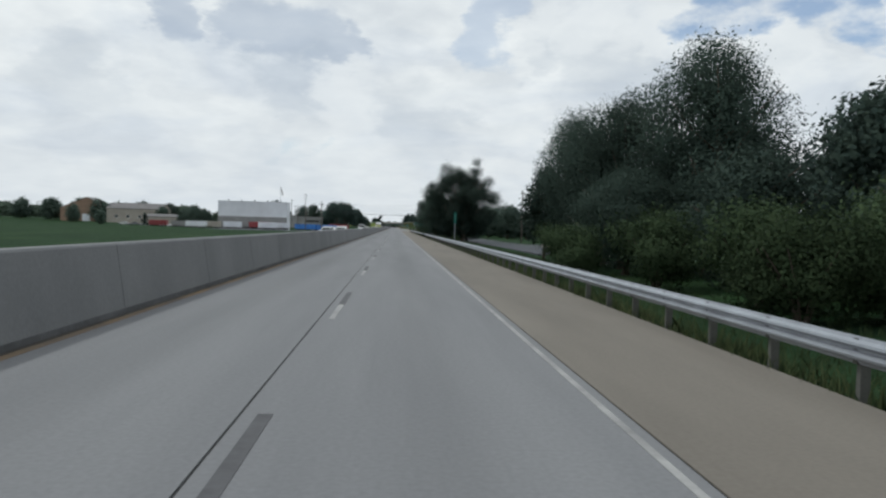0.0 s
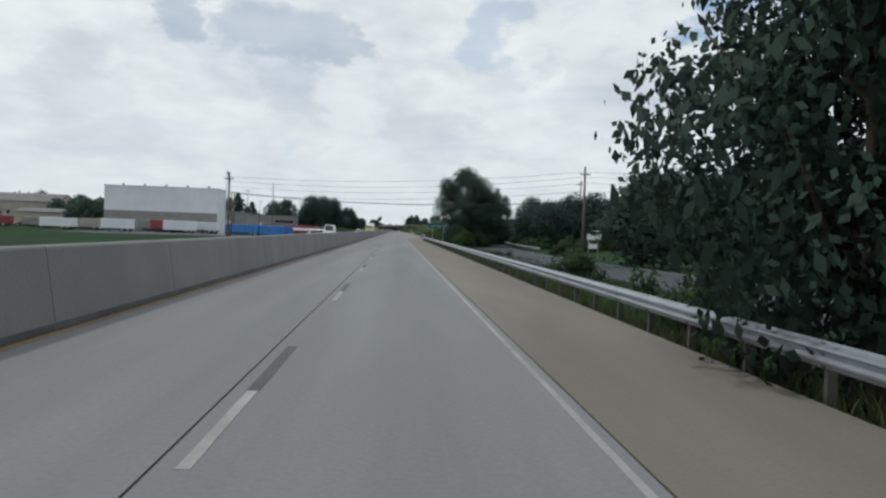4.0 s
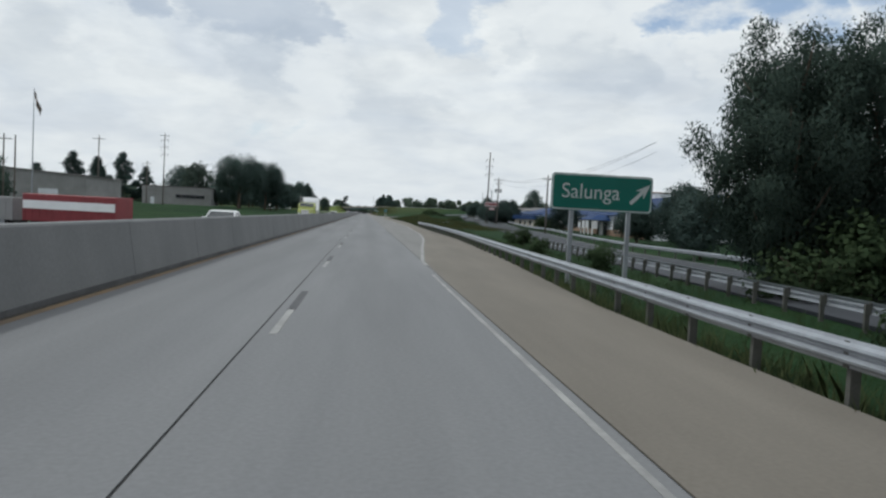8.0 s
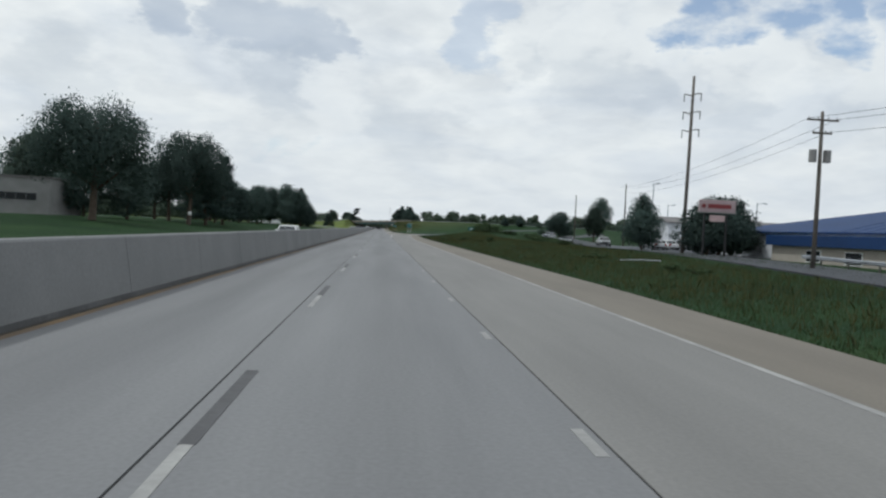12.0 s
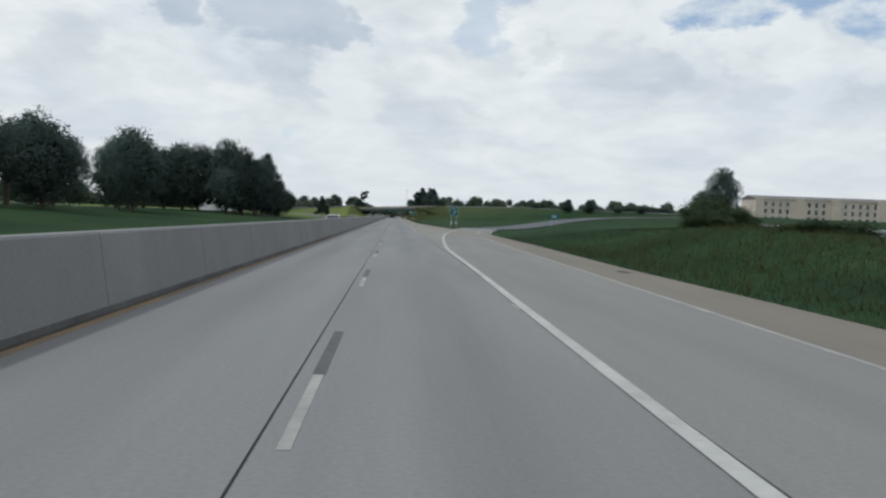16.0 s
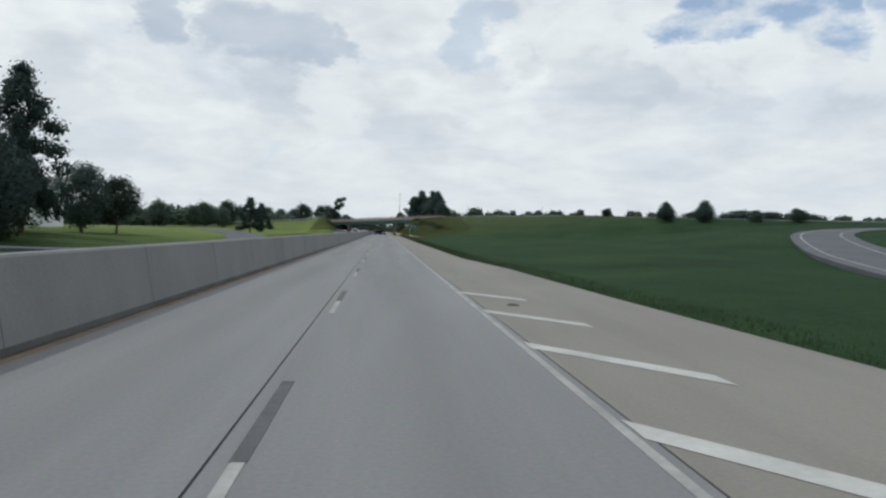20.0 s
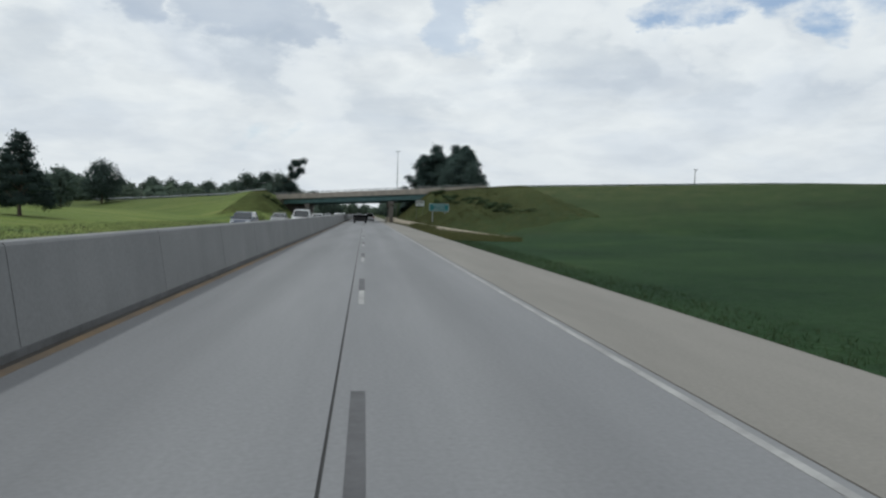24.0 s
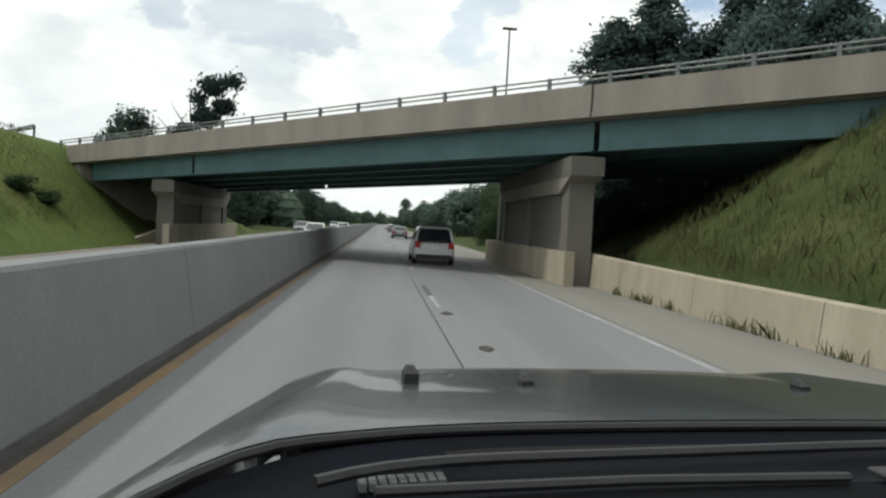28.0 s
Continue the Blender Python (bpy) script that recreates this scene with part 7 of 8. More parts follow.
# ---- vehicles ----
def wheel(ob, x, y, r, w=0.22):
    s = 1 if x > 0 else -1
    t = part("wheel", Geo().tube([(x - s * w, y, r), (x - s * (w - 0.03), y, r), (x - s * 0.03, y, r), (x, y, r)], [r * 0.90, r, r, r * 0.90], 18), M["tyre"], ob, smooth=False)
    part("rim", Geo().tube([(x - s * 0.05, y, r), (x + s * 0.006, y, r)], [r * 0.64, r * 0.60], 12), M["rim"], t)
    part("hub", Geo().tube([(x, y, r), (x + s * 0.02, y, r)], r * 0.17, 8), M["black"], t)


def vehicle(name, m, label, paint, L=4.6, W=1.82, H=1.66, bonnet=1.05, boot=0.0, belt=0.98, clear=0.22, rear_slope=0.35, front_slope=0.75, wheel_r=0.34, rack=False, category="car", group="", ladder=False):
    """A road vehicle whose front looks along its local +y, its rear end at y = 0."""
    ob = thing(name, m, label, category, group)
    hw = W / 2
    # lower body, lofted from rear to front
    st = [(0.0, 0.90, clear + 0.18, belt * 0.90), (0.10, 0.97, clear + 0.05, belt * 0.97), (0.45, 1.0, clear, belt), (L * 0.5, 1.0, clear, belt), (L - bonnet, 1.0, clear, belt * 0.98), (L - bonnet * 0.45, 0.98, clear, belt * 0.93), (L - 0.14, 0.92, clear + 0.04, belt * 0.84), (L, 0.80, clear + 0.16, belt * 0.70)]
    rings = []
    for y, k, z0, z1 in st:
        w = hw * k
        rings.append([(-w * 0.90, y, z0), (w * 0.90, y, z0), (w, y, z0 + 0.16), (w, y, z0 + (z1 - z0) * 0.62), (w * 0.965, y, z1 - 0.06), (w * 0.88, y, z1), (-w * 0.88, y, z1), (-w * 0.965, y, z1 - 0.06), (-w, y, z0 + (z1 - z0) * 0.62), (-w, y, z0 + 0.16)])
    part("body", Geo().loft(rings), paint, ob, smooth=False)
    # cabin: pillars and roof as one shell, the panes set on it
    y0, y1 = boot + 0.06, L - bonnet + 0.05
    wb, wt = hw * 0.90, hw * 0.74
    ty0, ty1 = y0 + rear_slope, y1 - front_slope
    glasshouse = Geo().loft([[(-wb, y0, belt - 0.02), (wb, y0, belt - 0.02), (wb, y1, belt - 0.03), (-wb, y1, belt - 0.03)], [(-wt, ty0, H - 0.09), (wt, ty0, H - 0.09), (wt, ty1, H - 0.09), (-wt, ty1, H - 0.09)]])
    part("cabin", glasshouse, M["black"], ob, "dark inside of the cabin")
    part("roof", Geo().loft([[(-wt * 1.01, ty0 - 0.03, H - 0.10), (wt * 1.01, ty0 - 0.03, H - 0.10), (wt * 1.01, ty1 + 0.03, H - 0.10), (-wt * 1.01, ty1 + 0.03, H - 0.10)], [(-wt * 0.98, ty0 + 0.02, H - 0.04), (wt * 0.98, ty0 + 0.02, H - 0.04), (wt * 0.98, ty1 - 0.04, H - 0.05), (-wt * 0.98, ty1 - 0.04, H - 0.05)], [(-wt * 0.86, ty0 + 0.16, H), (wt * 0.86, ty0 + 0.16, H), (wt * 0.86, ty1 - 0.22, H - 0.01), (-wt * 0.86, ty1 - 0.22, H - 0.01)]]), paint, ob)
    for s in (-1, 1):
        for ya_, yb_, r_ in ((y0, ty0, 0.055), (y1, ty1, 0.040)):
            part("pillar", Geo().tube([(s * wb, ya_, belt - 0.04), (s * wt, yb_, H - 0.08)], r_, 6), paint, ob)

    def pane(nm, a, b, c, d, k0, k1, h0, h1, n):
        """A pane on the face a-b (low) to d-c (high), inset by shares, lifted along n."""
        P = []
        for u, v in ((k0, h0), (k1, h0), (k1, h1), (k0, h1)):
            lo, hi = Vector(a).lerp(Vector(b), u), Vector(d).lerp(Vector(c), u)
            P.append(lo.lerp(hi, v))
        n = Vector(n)
        g_ = Geo().loft([[tuple(p + n * 0.004) for p in P], [tuple(p + n * 0.012) for p in P]])
        part(nm, g_, M["glass"], ob)

    zb, zt_ = belt - 0.02, H - 0.09
    A, B, C, D = (-wb, y0, zb), (wb, y0, zb), (wt, ty0, zt_), (-wt, ty0, zt_)
    pane("rear_window", A, B, C, D, 0.04, 0.96, 0.16, 0.97, (0, -1, 0.3))
    pane("windscreen", (wb, y1, zb), (-wb, y1, zb), (-wt, ty1, zt_), (wt, ty1, zt_), 0.03, 0.97, 0.04, 0.98, (0, 1, 0.5))
    for s in (-1, 1):
        lo0, lo1, hi1, hi0 = (s * wb, y0, zb), (s * wb, y1, zb), (s * wt, ty1, zt_), (s * wt, ty0, zt_)
        for k0, k1 in ((0.05, 0.30), (0.32, 0.60), (0.62, 0.94)):
            pane("side_window", lo0, lo1, hi1, hi0, k0, k1, 0.06, 0.96, (s, 0, 0.25))
        mi = part("mirror", Geo().box(s * (hw + 0.02) - 0.10, s * (hw + 0.02) + 0.10, y1 - 0.48, y1 - 0.36, belt - 0.02, belt + 0.13, 0.02), paint, ob)
        part("tail_light", Geo().box(s * hw * 0.80 - 0.13, s * hw * 0.80 + 0.13, -0.012, 0.09, belt - 0.30, belt - 0.02, 0.02), M["tail"], ob)
        part("head_light", Geo().box(s * hw * 0.70 - 0.18, s * hw * 0.70 + 0.18, L - 0.16, L - 0.015, belt - 0.36, belt - 0.20, 0.02), M["lampglass"], ob)
        for y in (0.80, L - 0.86):
            part("wheel_arch", Geo().tube([(s * (hw - 0.02), y, wheel_r), (s * (hw + 0.004), y, wheel_r)], wheel_r * 1.14, 18), M["black"], ob)
            wheel(ob, s * (hw + 0.016), y, wheel_r)
    part("rear_bumper", Geo().box(-hw * 0.86, hw * 0.86, -0.035, 0.06, clear + 0.02, clear + 0.24, 0.03), M["black"], ob, "dark lower bumper")
    part("grille", Geo().box(-hw * 0.5, hw * 0.5, L - 0.06, L + 0.012, clear + 0.22, clear + 0.42, 0.02), M["black"], ob)
    part("plate", Geo().box(-0.16, 0.16, -0.022, 0.0, belt - 0.30, belt - 0.16), M["white"], ob)
    part("plate_bar", Geo().box(-0.12, 0.12, -0.027, -0.023, belt - 0.25, belt - 0.21), M["post"], ob)
    part("trim_strip", Geo().box(-hw * 0.42, hw * 0.42, -0.018, 0.0, belt - 0.13, belt - 0.09), M["chrome"], ob)
    if ladder:
        part("front_grille", Geo().box(-hw * 0.62, hw * 0.62, L - 0.05, L + 0.03, belt * 0.42, belt * 0.74, 0.03), M["black"], ob, "wide black grille")
        for y in (0.35, boot - 0.1, ty1 - 0.3):
            part("rack_bar", Geo().tube([(-wt * 1.05, y, belt - 0.1 if y < boot else H - 0.05), (-wt, y, H + 0.16), (wt, y, H + 0.16), (wt * 1.05, y, belt - 0.1 if y < boot else H - 0.05)], 0.025, 6), M["black"], ob, "dark ladder-rack bar")
        for x in (-wt * 0.95, -wt * 0.3, wt * 0.95):
            part("rack_rail", Geo().tube([(x, 0.1, H + 0.20), (x, ty1 + 0.4, H + 0.20)], 0.025, 6), M["railing"], ob)
    if rack:
        for s in (-1, 1):
            part("roof_rail", Geo().tube([(s * wt * 0.86, ty0 + 0.2, H + 0.0), (s * wt * 0.86, ty0 + 0.3, H + 0.055), (s * wt * 0.86, ty1 - 0.4, H + 0.05), (s * wt * 0.86, ty1 - 0.3, H)], 0.018, 6), M["black"], ob)
        part("spoiler", Geo().box(-wt * 0.9, wt * 0.9, ty0 - 0.10, ty0 + 0.14, H - 0.075, H - 0.035), paint, ob)
    return ob


SILVER = car_paint("silver_paint", (0.50, 0.51, 0.53))
WHITEP = car_paint("white_car_paint", (0.72, 0.73, 0.74))
NAVY = car_paint("dark_blue_paint", (0.035, 0.05, 0.085))
MAROON = car_paint("maroon_paint", (0.10, 0.025, 0.03))
GREYP = car_paint("grey_car_paint", (0.18, 0.19, 0.20))
suv = dict(L=4.65, W=1.86, H=1.70, belt=1.03, rack=True)
sedan = dict(L=4.7, W=1.80, H=1.45, belt=0.92, boot=0.85, rear_slope=0.75, front_slope=0.85, wheel_r=0.32)
# traffic in the same direction
vehicle("suv", pose(1.36, 870.9, 0), "silver-white compact SUV with a dark rear window", SILVER, **suv)
vehicle("car", pose(1.3, 921, 0), "dark grey saloon further along the lane", GREYP, **sedan)
vehicle("car", pose(1.5, 968, 0), "grey saloon far ahead in the lane", GREYP, **sedan)
vehicle("car", pose(1.4, 1010, 0), "white saloon far ahead in the lane", WHITEP, **sedan)
# oncoming traffic beyond the barrier, fronts towards -y
on = lambda x, y: pose(x, y, 0, 0, 0, 180)
vehicle("car", on(-6.6, 88.5), "white hatchback beyond the barrier", WHITEP, L=4.3, H=1.52, belt=0.96, front_slope=0.9)
vehicle("car", on(-6.7, 111), "white saloon beyond the barrier", WHITEP, **sedan)
vehicle("car", on(-6.6, 196), "white hatchback passing the yards", WHITEP, L=4.3, H=1.50, belt=0.95)
vehicle("van", on(-10.2, 249), "white van with dark windows passing the yards", WHITEP, L=5.2, W=1.95, H=2.15, belt=1.15, bonnet=0.9, rear_slope=0.12, front_slope=0.6, category="van")
vehicle("car", on(-6.6, 279.5), "white saloon beyond the barrier", WHITEP, **sedan)
vehicle("car", on(-6.7, 420), "white estate car beyond the barrier", WHITEP, L=4.7, H=1.52, belt=0.95)
vehicle("car", on(-6.6, 564.5), "silver hatchback beyond the barrier", SILVER, L=4.3, H=1.52, belt=0.96)
vehicle("car", on(-6.6, 605), "dark blue saloon beyond the barrier", NAVY, **sedan)
vehicle("car", on(-10.2, 812), "dark saloon on the far lane", GREYP, **sedan)
vehicle("car", on(-10.0, 784.5), "dark blue estate car beyond the barrier", NAVY, L=4.7, H=1.56, belt=0.98)
vehicle("pickup", on(-6.5, 801.5), "white work pickup with a ladder rack beyond the barrier", WHITEP, L=5.6, W=1.98, H=1.92, belt=1.16, boot=2.0, rear_slope=0.10, bonnet=1.3, category="pickup", ladder=True)
for y, p, lb in ((829, SILVER, "silver saloon beyond the barrier"), (905, WHITEP, "white saloon far along the oncoming lanes"), (928, GREYP, "grey saloon far along the oncoming lanes"), (955, WHITEP, "white saloon far along the oncoming lanes"), (990, SILVER, "silver saloon far along the oncoming lanes")):
    vehicle("car", on(-6.6 if y % 2 else -10.1, y), lb, p, **sedan)
# on the side roads
vehicle("car", pose(31.5, 204.5, float(terrain(31.5, 204.5)) + 0.1, 0, 0, -70), "dark green estate car waiting at the corner", car_paint("dark_green_paint", (0.05, 0.07, 0.06)), L=4.7, H=1.52, belt=0.95)
vehicle("car", pose(40.5, 512, float(terrain(40.5, 510)) + 0.14, 0, 0, 150), "dark blue saloon on the frontage road", NAVY, **sedan)
vehicle("car", pose(37.5, 466, float(terrain(37.5, 466)) + 0.1, 0, 0, 170), "grey saloon on the frontage road", GREYP, **sedan)
for i, (x, y, p) in enumerate(((44, 452, WHITEP), (47, 453, GREYP), (50, 454, WHITEP), (41.5, 451, SILVER))):
    vehicle("car", pose(x, y, float(terrain(x, y)) + 0.09, 0, 0, 80 if y < 420 else 5), "parked saloon in the car park", p, group="parked cars", **sedan)
for i in range(9):
    x, y = -122 + 5.5 * i, 343 - 2.0 * i
    vehicle("car", pose(x, y, float(terrain(x, y)) + 0.03, 0, 0, 90 + 8 * (i % 3)), "parked car in front of the tan stores", (WHITEP, GREYP, SILVER, MAROON)[i % 4], group="parked cars", **sedan)


def tow_truck():
    """A lime day-cab lorry, its high white wind fairing standing over the rear of the chassis."""
    ob = thing("lorry", on(-6.8, 346.8), "lime-yellow lorry cab with a tall white fairing on its bare chassis", "lorry")
    W2 = 1.15
    part("chassis", Geo().box(-0.5, 0.5, 0.2, 12.6, 0.55, 0.85), M["black"], ob)
    fair = [(0.3, 0.9), (3.0, 0.9), (3.0, 1.6), (2.5, 2.2), (2.2, 3.1), (1.9, 3.5), (0.3, 3.42)]
    fa = part("fairing", Geo().prism(fair, "x", -1.2, 1.2), WHITEP, ob, "tall white fairing")
    part("seam", Geo().box(1.2, 1.206, 0.4, 2.5, 2.05, 2.10), M["greywall"], fa)
    for y in (1.3, 1.9):
        part("clip", Geo().box(1.2, 1.225, y, y + 0.12, 1.6, 1.85), M["black"], fa)
    part("engine", Geo().box(-0.8, 0.8, 3.3, 6.8, 0.86, 1.80, 0.2), M["rubble"], ob, "bare dark engine and tank")
    cab = Geo().loft([[(-W2, 7.1, 0.7), (W2, 7.1, 0.7), (W2, 10.2, 0.7), (-W2, 10.2, 0.7)], [(-W2, 7.1, 2.2), (W2, 7.1, 2.2), (W2, 9.9, 2.1), (-W2, 9.9, 2.1)], [(-W2 * 0.93, 7.2, 2.62), (W2 * 0.93, 7.2, 2.62), (W2 * 0.93, 9.2, 2.58), (-W2 * 0.93, 9.2, 2.58)]])
    cb = part("cab", cab, M["lime"], ob, "lime-yellow cab")
    part("roof_panel", Geo().box(-1.0, 1.0, 8.1, 9.1, 2.625, 2.70, 0.03), M["greywall"], cb)
    part("bonnet", Geo().box(-0.95, 0.95, 10.2, 12.4, 0.75, 1.75, 0.15), M["lime"], ob)
    part("grille", Geo().box(-0.55, 0.55, 12.39, 12.44, 0.85, 1.6), M["chrome"], ob)
    part("windscreen", Geo().loft([[(-1.0, 9.93, 2.10), (1.0, 9.93, 2.10), (1.0, 9.97, 2.08), (-1.0, 9.97, 2.08)], [(-0.95, 9.3, 2.52), (0.95, 9.3, 2.52), (0.95, 9.34, 2.50), (-0.95, 9.34, 2.50)]]), M["glass"], ob)
    part("exhaust_stack", Geo().cyl(0.95, 8.9, 0.9, 3.6, 0.08), M["greywall"], ob)
    for s in (-1, 1):
        part("head_light", Geo().box(s * 0.78 - 0.14, s * 0.78 + 0.14, 12.38, 12.43, 0.95, 1.2), M["lampglass"], ob)
        part("side_window", Geo().box(s * 1.155 - 0.01, s * 1.155 + 0.01, 7.5, 7.95, 1.6, 2.15), M["glass"], ob)
        part("side_window", Geo().box(s * 1.155 - 0.01, s * 1.155 + 0.01, 8.9, 9.7, 1.5, 2.1), M["glass"], ob)
        for y in (1.2, 2.5, 11.4):
            wheel(ob, s * 1.22, y, 0.50, 0.30)


tow_truck()


# ---- grass and weeds ----
def blades(name, spots, height, mat, rng, label, width=0.03, lean=0.35, lift=-0.05):
    """Upright blades on given (x, y) spots."""
    n = len(spots)
    x, y = spots[:, 0], spots[:, 1]
    z = terrain(x, y) + lift
    h = height * (0.45 + 0.75 * rng.random(n) ** 1.3)
    q = np.where(x > 0, -0.28, 0.28) + (rng.random(n) - 0.5) * 1.7
    a = np.stack([np.cos(q), np.sin(q), 0 * q], 1) * (width * (0.6 + 0.8 * rng.random(n)))[:, None]
    base = np.stack([x, y, z], 1)
    d = rng.normal(size=(n, 2)) * lean * h[:, None]
    mid = base + np.stack([d[:, 0] * 0.35, d[:, 1] * 0.35, h * 0.6], 1)
    tip = base + np.stack([d[:, 0], d[:, 1], h], 1)
    V = np.stack([base - a, base + a, mid + a * 0.7, tip, mid - a * 0.7], 1).reshape(-1, 3)
    up = np.stack([0.30 * rng.normal(size=n), 0.30 * rng.normal(size=n) - 0.25, np.ones(n)], 1)
    up /= np.linalg.norm(up, axis=1)[:, None]
    me = bpy.data.meshes.new(name)
    me.vertices.add(len(V))
    me.vertices.foreach_set("co", V.ravel())
    me.loops.add(5 * n)
    me.loops.foreach_set("vertex_index", np.arange(5 * n, dtype=np.int32))
    me.polygons.add(n)
    me.polygons.foreach_set("loop_start", np.arange(0, 5 * n, 5, dtype=np.int32))
    me.materials.append(mat)
    me.update(calc_edges=True)
    me.validate()
    me.normals_split_custom_set_from_vertices(np.repeat(up, 5, axis=0).tolist())
    return tagged(new(name, me), label, "grass", kind="stuff")


def strip(rng, n, y0, y1, inner, outer, power=1.6, clump=0.6):
    """Spots between a paved edge x(y) and so many metres beyond it, denser near it and in clumps."""
    y = y0 + (y1 - y0) * rng.random(n)
    e = np.interp(y, [a for a, _ in PAVED], [b for _, b in PAVED]) + inner
    x = e + (outer - inner) * rng.random(n) ** power
    k = rng.integers(0, max(1, n // 14), n)
    m = rng.random(n) < clump
    x[m], y[m] = x[k][m] + rng.normal(size=m.sum()) * 0.16, y[k][m] + rng.normal(size=m.sum()) * 0.16
    e = np.interp(y, [a for a, _ in PAVED], [b for _, b in PAVED]) + inner
    ok = x > e
    return np.stack([x[ok], y[ok]], 1)


rg_ = np.random.default_rng(11)
blades("verge_grass", strip(rg_, 70000, -15, 345, 0.05, 7.0, 2.2, 0.4), 0.34, M["blade"], rg_, "rough green verge grass behind the guard rail", width=0.014)
blades("rail_weeds", strip(rg_, 26000, -15, 345, 0.0, 0.9, 1.0, 0.6), 0.50, M["dryblade"], rg_, "dry weeds growing round the rail posts", width=0.010)
blades("bank_grass", strip(rg_, 70000, 345, 545, 0.05, 24.0, 1.2, 0.2), 0.20, M["blade"], rg_, "long green grass on the bank beside the exit lane", width=0.016)
blades("bank_weeds", strip(rg_, 30000, 340, 520, 1.2, 15.0, 0.9, 0.45), 0.42, M["weed"], rg_, "tall straw-coloured weeds on the bank", width=0.012)
blades("embankment_grass", strip(rg_, 40000, 590, 806, -0.06, 2.6, 1.8, 0.3), 0.17, M["blade"], rg_, "green embankment grass beside the shoulder", width=0.010)
blades("embankment_weeds", strip(rg_, 90000, 796, 866, 0.55, 20.0, 1.3, 0.55), 0.30, M["weed"], rg_, "tall wild weeds on the slope before the overpass", width=0.008)
blades("dry_weeds", strip(rg_, 14000, 806, 866, 0.5, 15.0, 1.3, 0.85), 0.46, M["weed"], rg_, "tall dry weeds on the slope before the overpass", width=0.012)
ky = 776 + 56 * rg_.random(42000) ** 1.15
kw = np.interp(ky, [a for a, _ in WALL], [b for _, b in WALL])
kx = 6.52 + np.maximum(kw - 6.56, 0.08) * rg_.random(42000)
tall = (ky > 803) & (ky < 816)
blades("kerb_weeds", np.stack([kx, ky], 1)[~tall], 0.46, M["weed"], rg_, "olive weeds between the shoulder and the wall", width=0.0065, lift=0.0)
blades("tall_kerb_weeds", np.stack([kx, ky], 1)[tall], 0.82, M["weed"], rg_, "taller olive weeds that hide a stretch of the wall", width=0.0085, lift=0.0)
ty = 822 + 40 * rg_.random(34)
tuft = np.stack([np.interp(ty, [a for a, _ in WALL], [b for _, b in WALL]) - 0.16, ty], 1)
tuft = tuft[(rg_.random(900) ** 1.8 * 34).astype(int)] + rg_.normal(size=(900, 2)) * (0.05, 0.28)
blades("wall_weeds", tuft, 0.30, M["weed"], rg_, "tufts of weed in the joint before the wall", width=0.010, lift=0.2)
ny_ = 579.6 + 6.4 * rg_.random(1500)
nx_ = 9.35 + 0.06 * (ny_ - 580) + (0.25 + 0.26 * (ny_ - 579.6)) * rg_.random(1500)
blades("gore_weeds", np.stack([nx_, ny_], 1), 0.14, M["dryblade"], rg_, "low weeds and dirt spreading over the tip of the gore", width=0.014, lift=0.2)
left = np.stack([-14.7 - 9 * rg_.random(22000) ** 1.6, 700 + 165 * rg_.random(22000)], 1)
blades("left_slope_grass", left, 0.15, M["dryblade"], rg_, "yellow-green grass on the rise beyond the oncoming lanes")

lw = np.stack([-14.6 - 9 * rg_.random(16000), 838 + 42 * rg_.random(16000)], 1)
lw = lw[lw[:, 1] < BY - SKEW * (lw[:, 0] - BX) - 1.0]
blades("left_slope_weeds", lw, 0.26, M["weed"], rg_, "tall weeds on the slope beside the left pier", width=0.012)

# scrub on the slopes by the bridge
for i in range(34):
    q = (i * 0.618) % 1
    x = 8.8 + 12 * q + 1.2 * math.sin(i)
    y = 806 + 56 * ((i * 0.379) % 1)
    if y > BY - SKEW * (x - BX) - 11:
        continue
    plant("bush" if i % 3 else "shrub", i % 2, x, y, 0.5 + 0.40 * ((i * 0.27) % 1), 0.7 + 0.8 * ((i * 0.73) % 1), 40 * i, group="scrub on the embankment", sink=0.25)
for i in range(6):
    x, y = -16.5 - 3 * ((i * 0.618) % 1), 862 + 14 * ((i * 0.377) % 1)
    if y > BY - SKEW * (x - BX) - 2:
        continue
    plant("bush", i % 3, x, y, 0.6 + 0.6 * ((i * 0.27) % 1), 0.8 + 0.6 * ((i * 0.73) % 1), 40 * i, group="scrub on the embankment", sink=0.25)
for i in range(16):
    x, y = 13.5 + 9 * ((i * 0.618) % 1), 352 + 150 * ((i * 0.377) % 1)
    plant("bush", i % 3, x, y, 0.4 + 0.4 * ((i * 0.27) % 1), 0.6 + 0.6 * ((i * 0.73) % 1), 40 * i, group="scrub on the bank", sink=0.2)
for i in range(30):
    y = 456 + 2.0 * i
    x = float(np.interp(y, [b for _, b in FRONTAGE], [a for a, _ in FRONTAGE])) - 6.4 - 2.2 * ((i * 0.618) % 1)
    plant("bush", i % 3, x, y, 0.8 + 0.35 * ((i * 0.27) % 1), 1.0 + 0.5 * ((i * 0.73) % 1), 40 * i, group="hedge under the bank's rail", sink=0.2)

for i, (x, y, h, r) in enumerate(((25.8, 529, 2.0, 1.8), (28.0, 531.5, 2.9, 2.2), (30.2, 531, 2.3, 1.9), (27.0, 526.5, 1.2, 1.5), (29.2, 520, 1.0, 1.7), (31.5, 517, 1.1, 1.9), (27.5, 514, 0.8, 1.6), (25.0, 511, 0.8, 1.5))):
    plant("shrub" if i < 4 else "bush", i % 2, x, y, h, r, 55 * i, group="thicket on the end of the bank", sink=0.2)

